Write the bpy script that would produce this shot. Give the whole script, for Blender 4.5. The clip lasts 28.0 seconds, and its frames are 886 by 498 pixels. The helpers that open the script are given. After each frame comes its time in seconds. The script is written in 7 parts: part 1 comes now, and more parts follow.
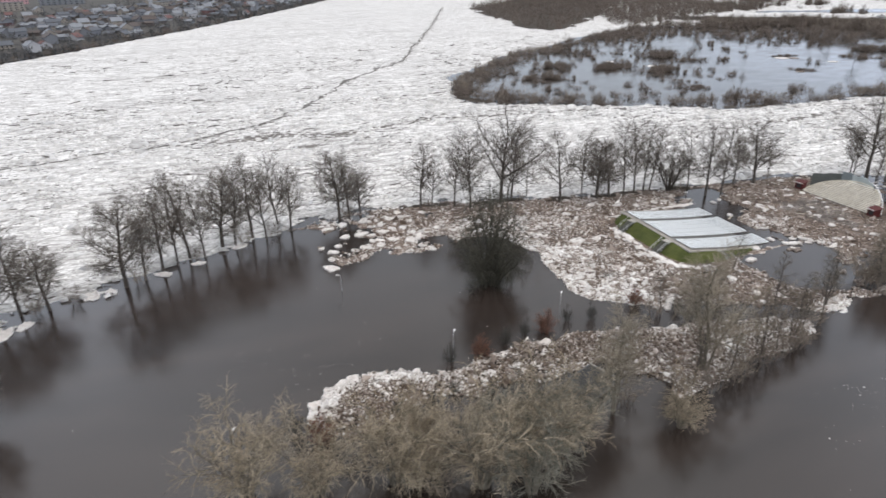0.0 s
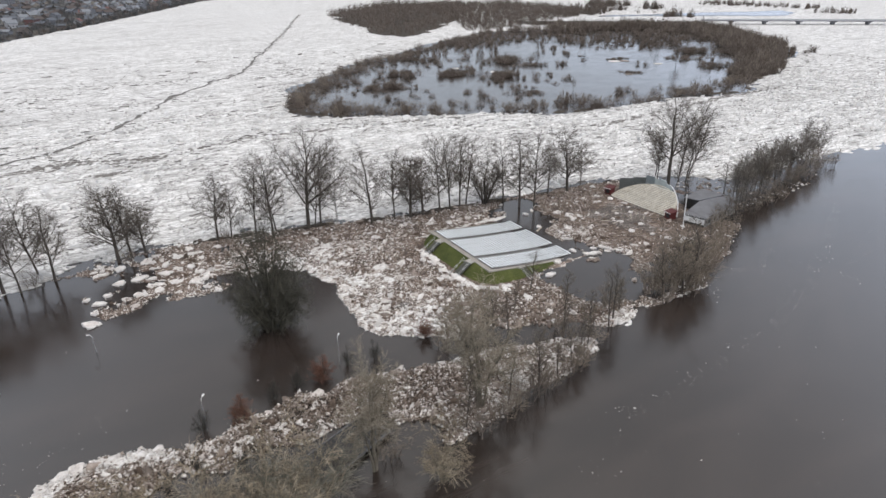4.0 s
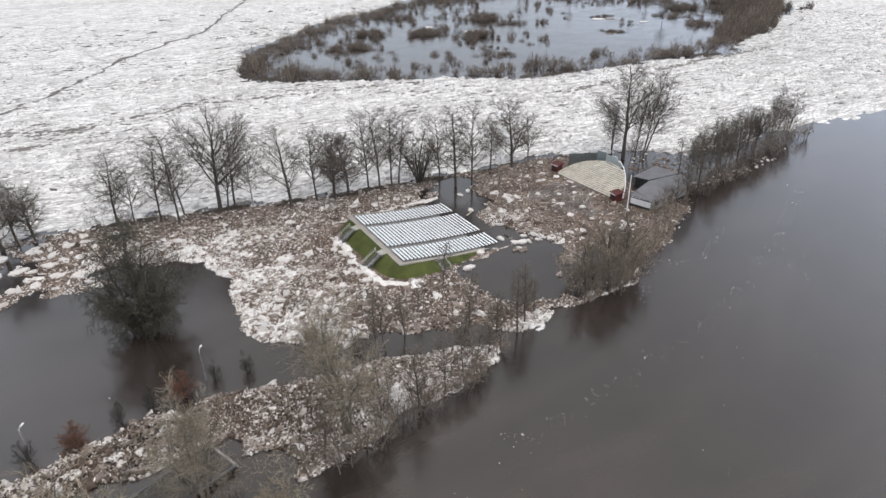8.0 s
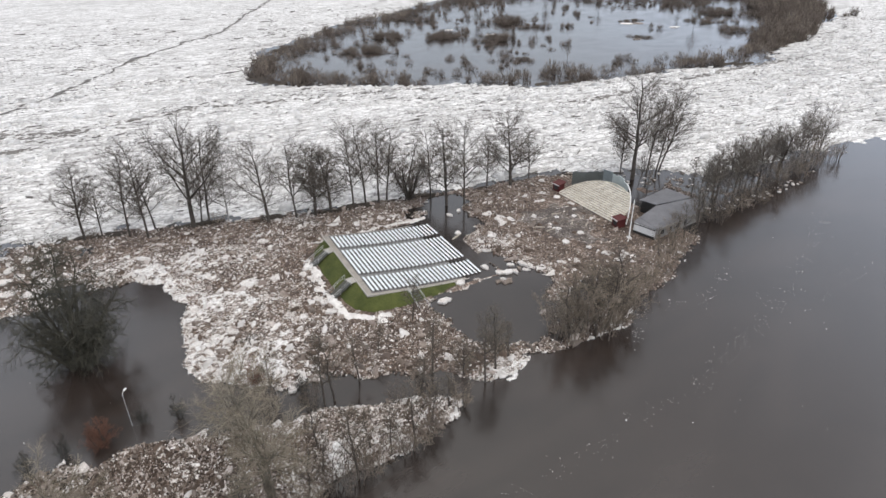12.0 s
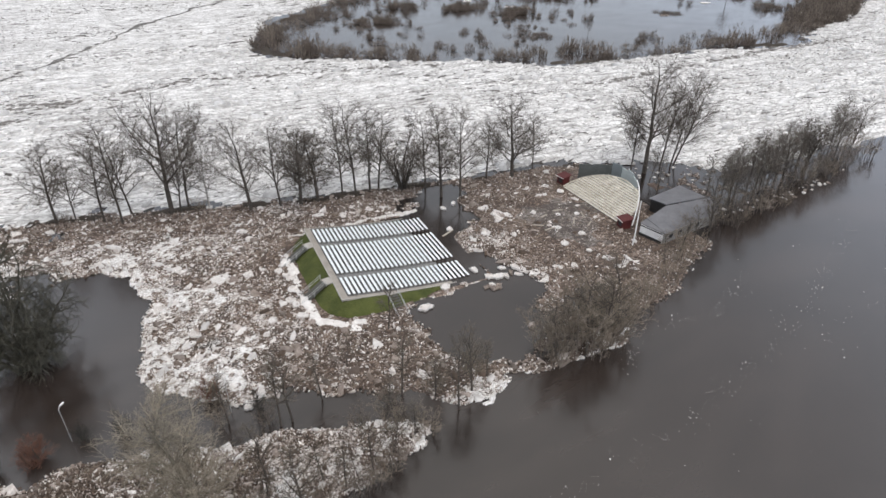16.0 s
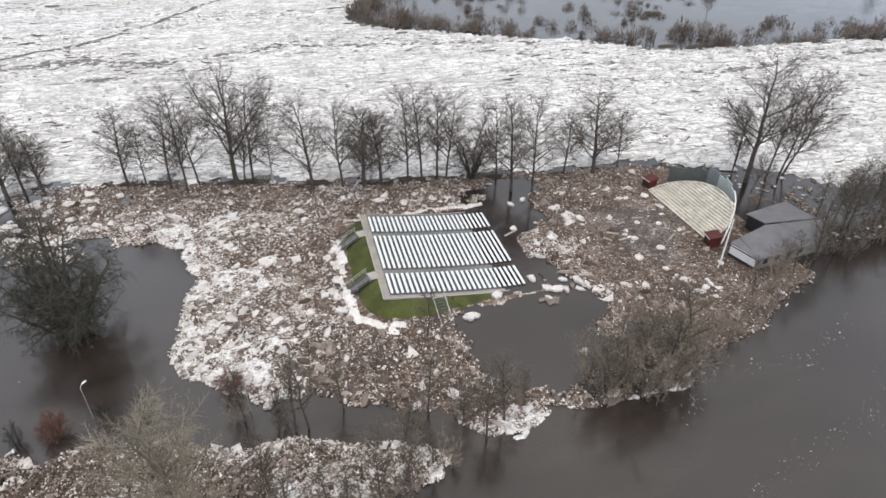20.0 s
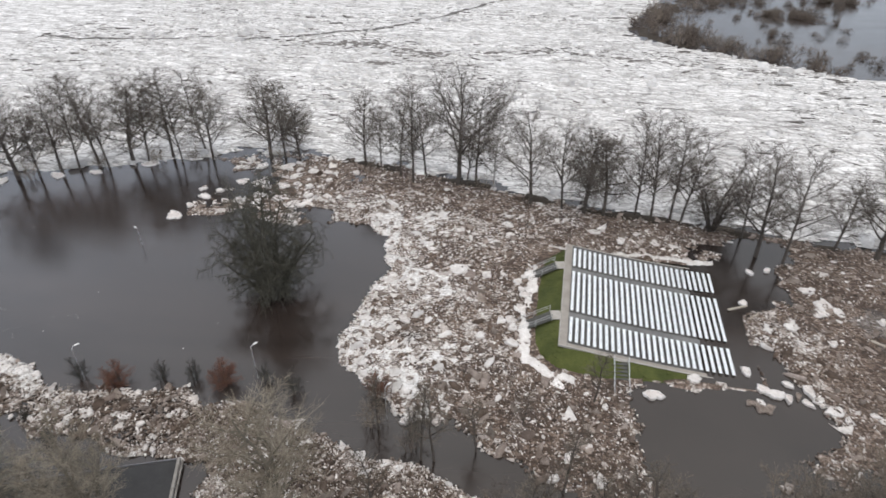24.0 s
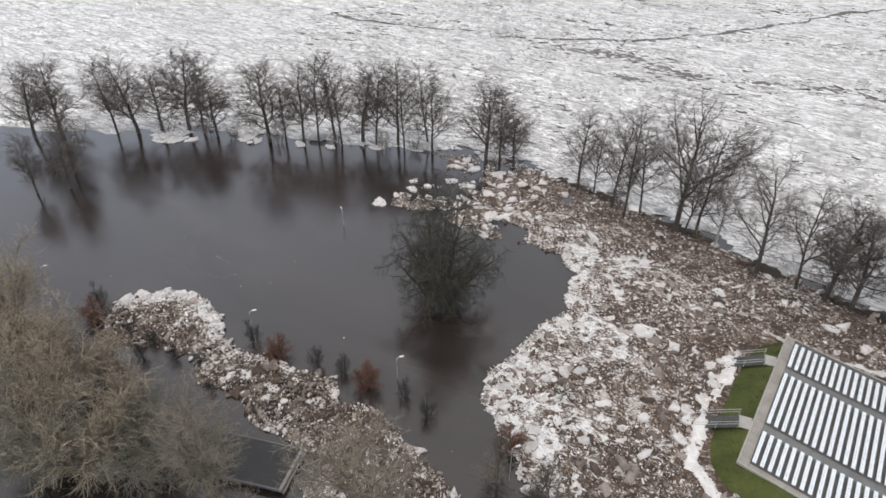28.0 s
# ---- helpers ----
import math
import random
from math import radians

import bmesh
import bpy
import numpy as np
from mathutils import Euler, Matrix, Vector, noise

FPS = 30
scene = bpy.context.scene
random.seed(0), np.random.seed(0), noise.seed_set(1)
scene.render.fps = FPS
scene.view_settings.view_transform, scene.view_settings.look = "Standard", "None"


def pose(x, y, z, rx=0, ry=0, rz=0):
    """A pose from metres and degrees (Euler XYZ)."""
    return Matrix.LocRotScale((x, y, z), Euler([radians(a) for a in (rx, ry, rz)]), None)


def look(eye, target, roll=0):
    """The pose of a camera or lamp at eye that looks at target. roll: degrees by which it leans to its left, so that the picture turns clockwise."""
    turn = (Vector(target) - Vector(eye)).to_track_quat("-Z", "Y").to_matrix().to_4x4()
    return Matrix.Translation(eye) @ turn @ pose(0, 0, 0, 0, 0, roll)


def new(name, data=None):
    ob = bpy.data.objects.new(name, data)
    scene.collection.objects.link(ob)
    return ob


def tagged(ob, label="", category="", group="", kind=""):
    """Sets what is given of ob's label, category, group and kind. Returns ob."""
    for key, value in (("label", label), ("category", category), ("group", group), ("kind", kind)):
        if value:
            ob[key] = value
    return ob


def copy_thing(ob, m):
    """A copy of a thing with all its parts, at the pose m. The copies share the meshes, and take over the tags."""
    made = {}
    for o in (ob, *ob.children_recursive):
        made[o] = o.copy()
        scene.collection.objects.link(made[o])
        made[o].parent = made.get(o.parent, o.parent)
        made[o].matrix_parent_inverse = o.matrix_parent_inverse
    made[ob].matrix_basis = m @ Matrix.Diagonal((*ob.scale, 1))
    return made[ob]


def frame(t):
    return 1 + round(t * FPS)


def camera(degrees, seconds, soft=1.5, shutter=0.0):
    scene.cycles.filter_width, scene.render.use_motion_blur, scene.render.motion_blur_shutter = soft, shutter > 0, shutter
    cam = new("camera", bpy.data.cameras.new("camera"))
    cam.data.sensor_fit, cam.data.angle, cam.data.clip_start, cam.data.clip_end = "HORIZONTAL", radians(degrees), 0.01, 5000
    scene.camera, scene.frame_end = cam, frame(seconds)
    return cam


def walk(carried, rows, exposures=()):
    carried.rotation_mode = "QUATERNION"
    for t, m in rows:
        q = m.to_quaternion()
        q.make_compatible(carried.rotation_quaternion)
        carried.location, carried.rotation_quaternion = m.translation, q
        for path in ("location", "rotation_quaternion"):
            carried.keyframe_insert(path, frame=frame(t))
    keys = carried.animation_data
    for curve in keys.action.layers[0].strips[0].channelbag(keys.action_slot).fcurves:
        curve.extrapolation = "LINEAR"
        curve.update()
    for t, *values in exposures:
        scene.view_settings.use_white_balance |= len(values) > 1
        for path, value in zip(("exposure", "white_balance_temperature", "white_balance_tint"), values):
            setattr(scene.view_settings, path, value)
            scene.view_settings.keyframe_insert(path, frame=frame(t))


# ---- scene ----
cam = camera(71.6, 28.0, shutter=0.5)
PATH = [
    (0, (-87.73, -93.24, 57.26), (-69.689, -41.807, 32.171), -0.83),
    (0.5, (-85.17, -92.91, 57.26), (-64.480, -42.442, 32.259), -0.71),
    (1, (-82.47, -92.52, 57.35), (-59.935, -42.828, 32.397), -0.62),
    (1.5, (-79.71, -92.30, 57.50), (-55.666, -43.302, 32.593), -0.61),
    (2, (-76.73, -92.17, 57.71), (-51.134, -43.965, 32.790), -0.59),
    (2.5, (-73.75, -92.22, 57.67), (-47.110, -44.556, 32.812), -0.60),
    (3, (-71.03, -92.17, 58.04), (-43.476, -45.040, 33.150), -0.61),
    (3.5, (-68.36, -92.21, 58.21), (-40.621, -45.153, 33.379), -0.54),
    (5.5, (-55.49, -91.54, 58.80), (-28.191, -44.828, 32.853), -0.93),
    (6, (-52.65, -91.24, 58.76), (-25.900, -45.577, 30.475), -0.89),
    (6.5, (-50.17, -90.94, 58.71), (-23.381, -45.420, 30.246), -0.84),
    (7, (-47.49, -90.46, 58.47), (-20.650, -44.932, 30.058), -0.83),
    (7.5, (-45.29, -90.29, 58.75), (-18.508, -44.788, 30.247), -0.79),
    (8, (-43.03, -89.79, 58.57), (-16.417, -44.129, 30.161), -0.67),
    (8.5, (-40.77, -89.14, 58.39), (-14.465, -43.297, 29.992), -0.65),
    (9, (-38.78, -88.66, 58.46), (-12.804, -42.636, 30.055), -0.61),
    (9.5, (-36.84, -88.05, 58.46), (-11.126, -41.889, 30.032), -0.62),
    (10, (-35.12, -87.39, 58.43), (-9.658, -41.071, 30.039), -0.57),
    (10.5, (-33.54, -86.73, 58.46), (-8.399, -40.240, 30.049), -0.52),
    (11, (-31.83, -85.93, 58.31), (-7.036, -39.238, 29.935), -0.50),
    (11.5, (-30.17, -85.20, 58.26), (-5.779, -38.297, 29.877), -0.47),
    (12, (-28.72, -84.43, 58.27), (-4.684, -37.339, 29.905), -0.43),
    (12.5, (-27.37, -83.61, 58.27), (-3.669, -36.370, 29.863), -0.46),
    (14.5, (-22.69, -80.49, 58.54), (0.193, -32.883, 30.071), 0.32),
    (15, (-21.45, -79.77, 58.65), (1.147, -32.232, 29.848), 0.33),
    (15.5, (-20.23, -79.02, 58.68), (1.904, -31.862, 28.915), 0.37),
    (16, (-18.94, -78.13, 58.62), (2.738, -31.426, 27.822), 0.41),
    (16.5, (-17.79, -77.46, 58.77), (3.442, -31.156, 27.068), 0.40),
    (17, (-16.56, -76.65, 58.66), (4.053, -30.542, 26.263), 0.43),
    (17.5, (-15.38, -75.86, 58.76), (4.062, -29.631, 25.829), 0.41),
    (18, (-14.26, -75.00, 58.71), (4.000, -28.455, 25.543), 0.44),
    (18.5, (-13.25, -74.27, 58.59), (3.928, -27.263, 25.491), 0.50),
    (19, (-12.13, -73.41, 58.81), (3.683, -25.996, 25.618), 0.53),
    (19.5, (-11.06, -72.52, 58.78), (3.396, -24.709, 25.537), 0.49),
    (20, (-10.03, -71.59, 58.65), (2.759, -23.290, 25.437), 0.58),
    (20.5, (-8.99, -70.68, 58.68), (2.026, -21.994, 25.390), 0.58),
    (22.5, (-4.28, -66.64, 57.63), (-4.041, -16.508, 24.666), -0.18),
    (23, (-3.80, -65.59, 57.53), (-6.975, -15.532, 24.595), 0.00),
    (23.5, (-3.24, -64.41, 57.59), (-9.749, -14.715, 24.607), 0.02),
    (24, (-2.68, -63.29, 57.67), (-12.912, -14.234, 24.666), 0.05),
    (24.5, (-2.17, -62.13, 57.74), (-15.849, -13.951, 24.689), -0.03),
    (25, (-1.83, -60.86, 57.89), (-18.954, -13.840, 24.791), -0.02),
    (25.5, (-1.30, -59.56, 58.05), (-21.555, -13.849, 24.880), -0.26),
    (26, (-1.12, -58.36, 58.11), (-24.296, -14.046, 24.955), -0.14),
    (26.5, (-1.03, -56.98, 58.00), (-26.291, -13.813, 24.855), -0.12),
    (27, (-0.96, -55.84, 57.95), (-27.430, -13.369, 24.848), -0.07),
    (27.5, (-0.75, -54.59, 58.00), (-28.447, -12.925, 24.893), -0.08),
    (28, (-0.59, -53.37, 58.08), (-30.131, -13.016, 24.927), -0.07),
]
EXPOSE = 0.075
walk(cam, [(t, look(eye, target, roll)) for t, eye, target, roll in PATH],
     [(t, EXPOSE + e, 6560, 10) for t, e in ((0, 0.04), (1, -0.01), (3, -0.05), (6, -0.12), (7, 0.03), (9, 0.04), (12, 0.03), (15, -0.01), (16, -0.01), (17, 0.07), (20, 0.10), (23, -0.01), (24, -0.05), (26, -0.11), (28, -0.13))])

# ---- world and light: a bright overcast day ----
world = bpy.data.worlds.new("overcast_sky")
scene.world = world
world.use_nodes = True
wn, wl = world.node_tree.nodes, world.node_tree.links
wn.clear()
sky = wn.new("ShaderNodeTexSky")
sky.sky_type = 'NISHITA'
sky.sun_disc = False
sky.sun_elevation, sky.sun_rotation = radians(48), radians(200)
sky.air_density, sky.dust_density, sky.ozone_density = 1.0, 3.0, 1.0
grey = wn.new("ShaderNodeHueSaturation")
grey.inputs["Saturation"].default_value = 0.42
wl.new(sky.outputs[0], grey.inputs["Color"])
# an overcast layer, brightest overhead and slate-blue low down
where = wn.new("ShaderNodeTexCoord")
split = wn.new("ShaderNodeSeparateXYZ")
wl.new(where.outputs["Generated"], split.inputs[0])
layer = wn.new("ShaderNodeValToRGB")
layer.color_ramp.elements[0].position, layer.color_ramp.elements[0].color = 0.04, (0.58, 0.68, 0.85, 1)
low = layer.color_ramp.elements.new(0.30)
low.color = (0.80, 0.845, 0.93, 1)
layer.color_ramp.elements[1].position, layer.color_ramp.elements[1].color = 1.0, (1.01, 0.99, 0.968, 1)
mid = layer.color_ramp.elements.new(0.55)
mid.color = (0.625, 0.655, 0.71, 1)
wl.new(split.outputs["Z"], layer.inputs["Fac"])
gain = wn.new("ShaderNodeVectorMath")
gain.operation = 'SCALE'
gain.inputs["Scale"].default_value = 9.0
billow = wn.new("ShaderNodeTexNoise")
billow.inputs["Scale"].default_value, billow.inputs["Detail"].default_value = 2.2, 5.0
wl.new(where.outputs["Generated"], billow.inputs["Vector"])
lumps = wn.new("ShaderNodeValToRGB")
lumps.color_ramp.elements[0].position, lumps.color_ramp.elements[0].color = 0.35, (0.78, 0.78, 0.78, 1)
lumps.color_ramp.elements[1].position, lumps.color_ramp.elements[1].color = 0.7, (1.25, 1.25, 1.25, 1)
wl.new(billow.outputs["Fac"], lumps.inputs["Fac"])
both = wn.new("ShaderNodeVectorMath")
both.operation = 'MULTIPLY'
wl.new(layer.outputs["Color"], both.inputs[0])
wl.new(lumps.outputs["Color"], both.inputs[1])
# the cloud is thinner to the east and to the west
east = wn.new("ShaderNodeVectorMath")
east.operation = 'DOT_PRODUCT'
east.inputs[1].default_value = (0.44, -0.235, 0.0)
wl.new(where.outputs["Generated"], east.inputs[0])
half_way = wn.new("ShaderNodeMath")
half_way.operation = 'ADD'
half_way.inputs[1].default_value = 0.5
wl.new(east.outputs["Value"], half_way.inputs[0])
thin = wn.new("ShaderNodeValToRGB")
thin.color_ramp.elements[0].position, thin.color_ramp.elements[0].color = 0.1, (1.42, 1.43, 1.47, 1)
thin.color_ramp.elements[1].position, thin.color_ramp.elements[1].color = 0.82, (1.6, 1.6, 1.64, 1)
for at, tone in ((0.40, (1.005, 0.983, 0.95, 1)), (0.58, (1.005, 0.983, 0.95, 1))):
    thin.color_ramp.elements.new(at).color = tone
wl.new(half_way.outputs[0], thin.inputs["Fac"])
veil = wn.new("ShaderNodeVectorMath")
veil.operation = 'MULTIPLY'
wl.new(both.outputs[0], veil.inputs[0])
wl.new(thin.outputs["Color"], veil.inputs[1])
wl.new(veil.outputs[0], gain.inputs[0])
cloud = wn.new("ShaderNodeMix")
cloud.data_type = 'RGBA'
cloud.inputs[0].default_value = 0.8
wl.new(grey.outputs[0], cloud.inputs[6])
wl.new(gain.outputs[0], cloud.inputs[7])
bg = wn.new("ShaderNodeBackground")
bg.inputs["Strength"].default_value = 0.15
wl.new(cloud.outputs[2], bg.inputs["Color"])
wo = wn.new("ShaderNodeOutputWorld")
wl.new(bg.outputs[0], wo.inputs["Surface"])
sun_data = bpy.data.lights.new("sun", 'SUN')
sun_data.energy, sun_data.angle, sun_data.color = 0.6, radians(25), (1.0, 0.93, 0.84)
sun = new("sun", sun_data)
sun.matrix_world = look((60, -120, 180), (0, 0, 0))

# ---- materials ----
def material(name, base, rough=0.8, metal=0.0, spec=0.3):
    m = bpy.data.materials.new(name)
    m.use_nodes = True
    b = m.node_tree.nodes["Principled BSDF"]
    b.inputs["Base Color"].default_value = (*base, 1)
    b.inputs["Roughness"].default_value = rough
    b.inputs["Metallic"].default_value = metal
    b.inputs["Specular IOR Level"].default_value = spec
    return m, m.node_tree.nodes, m.node_tree.links, b


def place_node(n, l, scale):
    g = n.new("ShaderNodeNewGeometry")
    v = n.new("ShaderNodeVectorMath")
    v.operation = 'MULTIPLY'
    l.new(g.outputs["Position"], v.inputs[0])
    v.inputs[1].default_value = scale if isinstance(scale, tuple) else (scale,) * 3
    return v.outputs[0]


def noise_node(n, l, scale, detail=4.0, rough=0.6, distortion=0.0):
    t = n.new("ShaderNodeTexNoise")
    t.inputs["Scale"].default_value = 1.0
    t.inputs["Detail"].default_value = detail
    t.inputs["Roughness"].default_value = rough
    t.inputs["Distortion"].default_value = distortion
    l.new(place_node(n, l, scale), t.inputs["Vector"])
    return t.outputs["Fac"]


def ramp_node(n, l, fac, stops):
    r = n.new("ShaderNodeValToRGB")
    e = r.color_ramp.elements
    while len(e) < len(stops):
        e.new(0.5)
    for k, (p, c) in zip(e, stops):
        k.position = p
        k.color = (*c, 1)
    l.new(fac, r.inputs["Fac"])
    return r.outputs["Color"]


def mix_node(n, l, a, b, fac, kind='MIX'):
    m = n.new("ShaderNodeMix")
    m.data_type = 'RGBA'
    m.blend_type = kind
    for sock, v in ((m.inputs[6], a), (m.inputs[7], b), (m.inputs[0], fac)):
        if isinstance(v, tuple):
            sock.default_value = (*v, 1)
        elif isinstance(v, float):
            sock.default_value = v
        else:
            l.new(v, sock)
    return m.outputs[2]


def bump_node(n, l, b, height, strength, distance):
    u = n.new("ShaderNodeBump")
    u.inputs["Strength"].default_value = strength
    u.inputs["Distance"].default_value = distance
    l.new(height, u.inputs["Height"])
    l.new(u.outputs[0], b.inputs["Normal"])


def worn(name, dark, light, scale, rough=0.8, metal=0.0, fine=8.0, bump=0.3, dist=0.02, spec=0.3, island=0.0):
    """A surface between two tones, with patches at one size and grain at a finer one."""
    m, n, l, b = material(name, light, rough, metal, spec)
    a = noise_node(n, l, scale, 3.0)
    f = noise_node(n, l, scale * fine, 5.0, 0.7)
    c = mix_node(n, l, ramp_node(n, l, a, [(0.3, dark), (0.7, light)]), ramp_node(n, l, f, [(0.25, dark), (0.75, light)]), 0.45)
    if island:
        g = n.new("ShaderNodeNewGeometry")
        k = ramp_node(n, l, g.outputs["Random Per Island"], [(0.0, (1 - island,) * 3), (1.0, (1.0,) * 3)])
        c = mix_node(n, l, c, k, 1.0, 'MULTIPLY')
    l.new(c, b.inputs["Base Color"])
    bump_node(n, l, b, f, bump, dist)
    return m


def ice_material(name, cell, gap, low, high, gap_width, dirt, stretch=(1.0, 1.0, 1.0)):
    """Packed drift ice: pale floes of two sizes with dirty slush in the joints."""
    m, n, l, b = material(name, high, 0.65, 0.0, 0.3)
    warp = n.new("ShaderNodeTexNoise")
    warp.inputs["Scale"].default_value = 1.0
    l.new(place_node(n, l, 0.4 / cell), warp.inputs["Vector"])
    add = n.new("ShaderNodeVectorMath")
    add.operation = 'MULTIPLY_ADD'
    l.new(warp.outputs["Color"], add.inputs[0])
    add.inputs[1].default_value = (1.3, 1.3, 0.0)
    l.new(place_node(n, l, tuple(s / cell for s in stretch)), add.inputs[2])
    edges = []
    for k in (1.0, 0.31):
        sc = n.new("ShaderNodeVectorMath")
        sc.operation = 'MULTIPLY'
        sc.inputs[1].default_value = (1 / k, 1 / k, 0.0)
        l.new(add.outputs[0], sc.inputs[0])
        v = n.new("ShaderNodeTexVoronoi")
        v.feature = 'DISTANCE_TO_EDGE'
        v.inputs["Scale"].default_value = 1.0
        l.new(sc.outputs[0], v.inputs["Vector"])
        edges.append(v.outputs["Distance"])
        if k == 1.0:
            cellv = n.new("ShaderNodeTexVoronoi")
            l.new(sc.outputs[0], cellv.inputs["Vector"])
    big = noise_node(n, l, (0.012 * stretch[0], 0.03 * stretch[1], 0.02), 5.0, 0.65)
    mid = noise_node(n, l, tuple(0.6 * s / cell for s in stretch), 6.0, 0.75, 0.6)
    fine = noise_node(n, l, 3.2 / cell, 4.0, 0.7)
    streak = noise_node(n, l, (0.16 * stretch[0], 0.75 * stretch[1] / max(cell, 1.0) * 2.0, 0.5), 6.0, 0.8, 1.2)
    tone = ramp_node(n, l, cellv.outputs["Color"], [(0.0, low), (0.3, high), (1.0, high)])
    tone = mix_node(n, l, tone, ramp_node(n, l, mid, [(0.36, gap), (0.46, low), (0.56, high)]), 0.55)
    tone = mix_node(n, l, tone, ramp_node(n, l, fine, [(0.3, low), (0.55, high)]), 0.35)
    tone = mix_node(n, l, gap, tone, ramp_node(n, l, streak, [(0.36, (0.0,) * 3), (0.45, (0.6,) * 3), (0.52, (1.0,) * 3)]))
    e1 = ramp_node(n, l, edges[0], [(0.0, (0.35,) * 3), (gap_width, (1, 1, 1))])
    e2 = ramp_node(n, l, edges[1], [(0.0, (0.55,) * 3), (gap_width * 1.6, (1, 1, 1))])
    e = mix_node(n, l, e1, e2, 1.0, 'MULTIPLY')
    c = mix_node(n, l, gap, tone, e)
    d = ramp_node(n, l, big, [(0.5, (0, 0, 0)), (0.72, (1, 1, 1))])
    half = mix_node(n, l, (0.0, 0.0, 0.0), d, dirt)
    c = mix_node(n, l, c, tuple(0.55 * q + 0.25 * w for q, w in zip(gap, low)), half)
    l.new(c, b.inputs["Base Color"])
    hsum = mix_node(n, l, e, mid, 0.5)
    bump_node(n, l, b, hsum, 0.6, 0.25)
    return m


def water_material(name, body, wave, rough):
    m, n, l, b = material(name, body, rough, 0.0, 0.5)
    b.inputs["IOR"].default_value = 1.42
    b.inputs["Specular IOR Level"].default_value = 1.0
    a = noise_node(n, l, (0.014, 0.04, 0.03), 5.0, 0.62, 1.6)
    l.new(ramp_node(n, l, a, [(0.35, tuple(0.7 * v for v in body)), (0.65, tuple(1.3 * v for v in body))]), b.inputs["Base Color"])
    bump_node(n, l, b, noise_node(n, l, (0.7, 1.1, 1.0), 4.0, 0.6), wave, 0.12)
    calm = noise_node(n, l, (0.05, 0.09, 0.05), 4.0, 0.6, 1.5)
    l.new(ramp_node(n, l, calm, [(0.36, (rough * 0.8,) * 3), (0.64, (rough * 1.35,) * 3)]), b.inputs["Roughness"])
    return m


def slush_material(name, dark, brown, grey, pale, stops=(0.615, 0.705, 0.775, 0.86), joint=0.35):
    """Churned brash: mud, reed and crushed ice at three sizes."""
    m, n, l, b = material(name, brown, 0.7, 0.0, 0.35)
    chip = noise_node(n, l, (2.3, 3.4, 2.6), 6.0, 0.85, 1.2)
    patch = noise_node(n, l, 0.16, 5.0, 0.65, 0.8)
    fine = noise_node(n, l, 5.0, 3.0, 0.7)
    # broken pieces: every cell has a tone of its own, with dark joints
    bent = n.new("ShaderNodeVectorMath")
    bent.operation = 'MULTIPLY_ADD'
    wob = n.new("ShaderNodeTexNoise")
    wob.inputs["Scale"].default_value = 1.0
    l.new(place_node(n, l, 0.9), wob.inputs["Vector"])
    l.new(wob.outputs["Color"], bent.inputs[0])
    bent.inputs[1].default_value = (1.1, 1.1, 0.0)
    l.new(place_node(n, l, (1.0, 1.35, 0.0)), bent.inputs[2])
    total = None
    for size, weight in ((1.5, 0.13), (3.9, 0.17)):
        v = n.new("ShaderNodeTexVoronoi")
        v.inputs["Scale"].default_value = size
        l.new(bent.outputs[0], v.inputs["Vector"])
        red = n.new("ShaderNodeSeparateColor")
        l.new(v.outputs["Color"], red.inputs[0])
        add = n.new("ShaderNodeMath")
        add.operation = 'MULTIPLY_ADD'
        l.new(red.outputs[0], add.inputs[0])
        add.inputs[1].default_value = weight
        if total is None:
            add.inputs[2].default_value = -0.05
        else:
            l.new(total, add.inputs[2])
        total = add.outputs[0]
    for fac, weight in ((chip, 0.7), (patch, 0.45)):
        add = n.new("ShaderNodeMath")
        add.operation = 'MULTIPLY_ADD'
        l.new(fac, add.inputs[0])
        add.inputs[1].default_value = weight
        l.new(total, add.inputs[2])
        total = add.outputs[0]
    c = ramp_node(n, l, total, list(zip(stops, (dark, brown, grey, pale))))
    gaps = n.new("ShaderNodeTexVoronoi")
    gaps.feature = 'DISTANCE_TO_EDGE'
    gaps.inputs["Scale"].default_value = 1.5
    l.new(bent.outputs[0], gaps.inputs["Vector"])
    c = mix_node(n, l, c, ramp_node(n, l, gaps.outputs["Distance"], [(0.0, (joint,) * 3), (0.09, (1.0,) * 3)]), 1.0, 'MULTIPLY')
    c = mix_node(n, l, c, ramp_node(n, l, fine, [(0.3, dark), (0.7, grey)]), 0.15)
    l.new(c, b.inputs["Base Color"])
    bump_node(n, l, b, chip, 0.8, 0.2)
    return m


def chip_material(name, stops):
    """Loose fragments: every piece takes a tone of its own, mottled with fine dirt."""
    m, n, l, b = material(name, (0.5, 0.5, 0.5), 0.6, 0.0, 0.3)
    g = n.new("ShaderNodeNewGeometry")
    c = ramp_node(n, l, g.outputs["Random Per Island"], stops)
    f = noise_node(n, l, 4.0, 4.0, 0.7)
    c = mix_node(n, l, c, ramp_node(n, l, f, [(0.3, (0.55, 0.52, 0.50)), (0.6, (1.0,) * 3)]), 1.0, 'MULTIPLY')
    l.new(c, b.inputs["Base Color"])
    return m


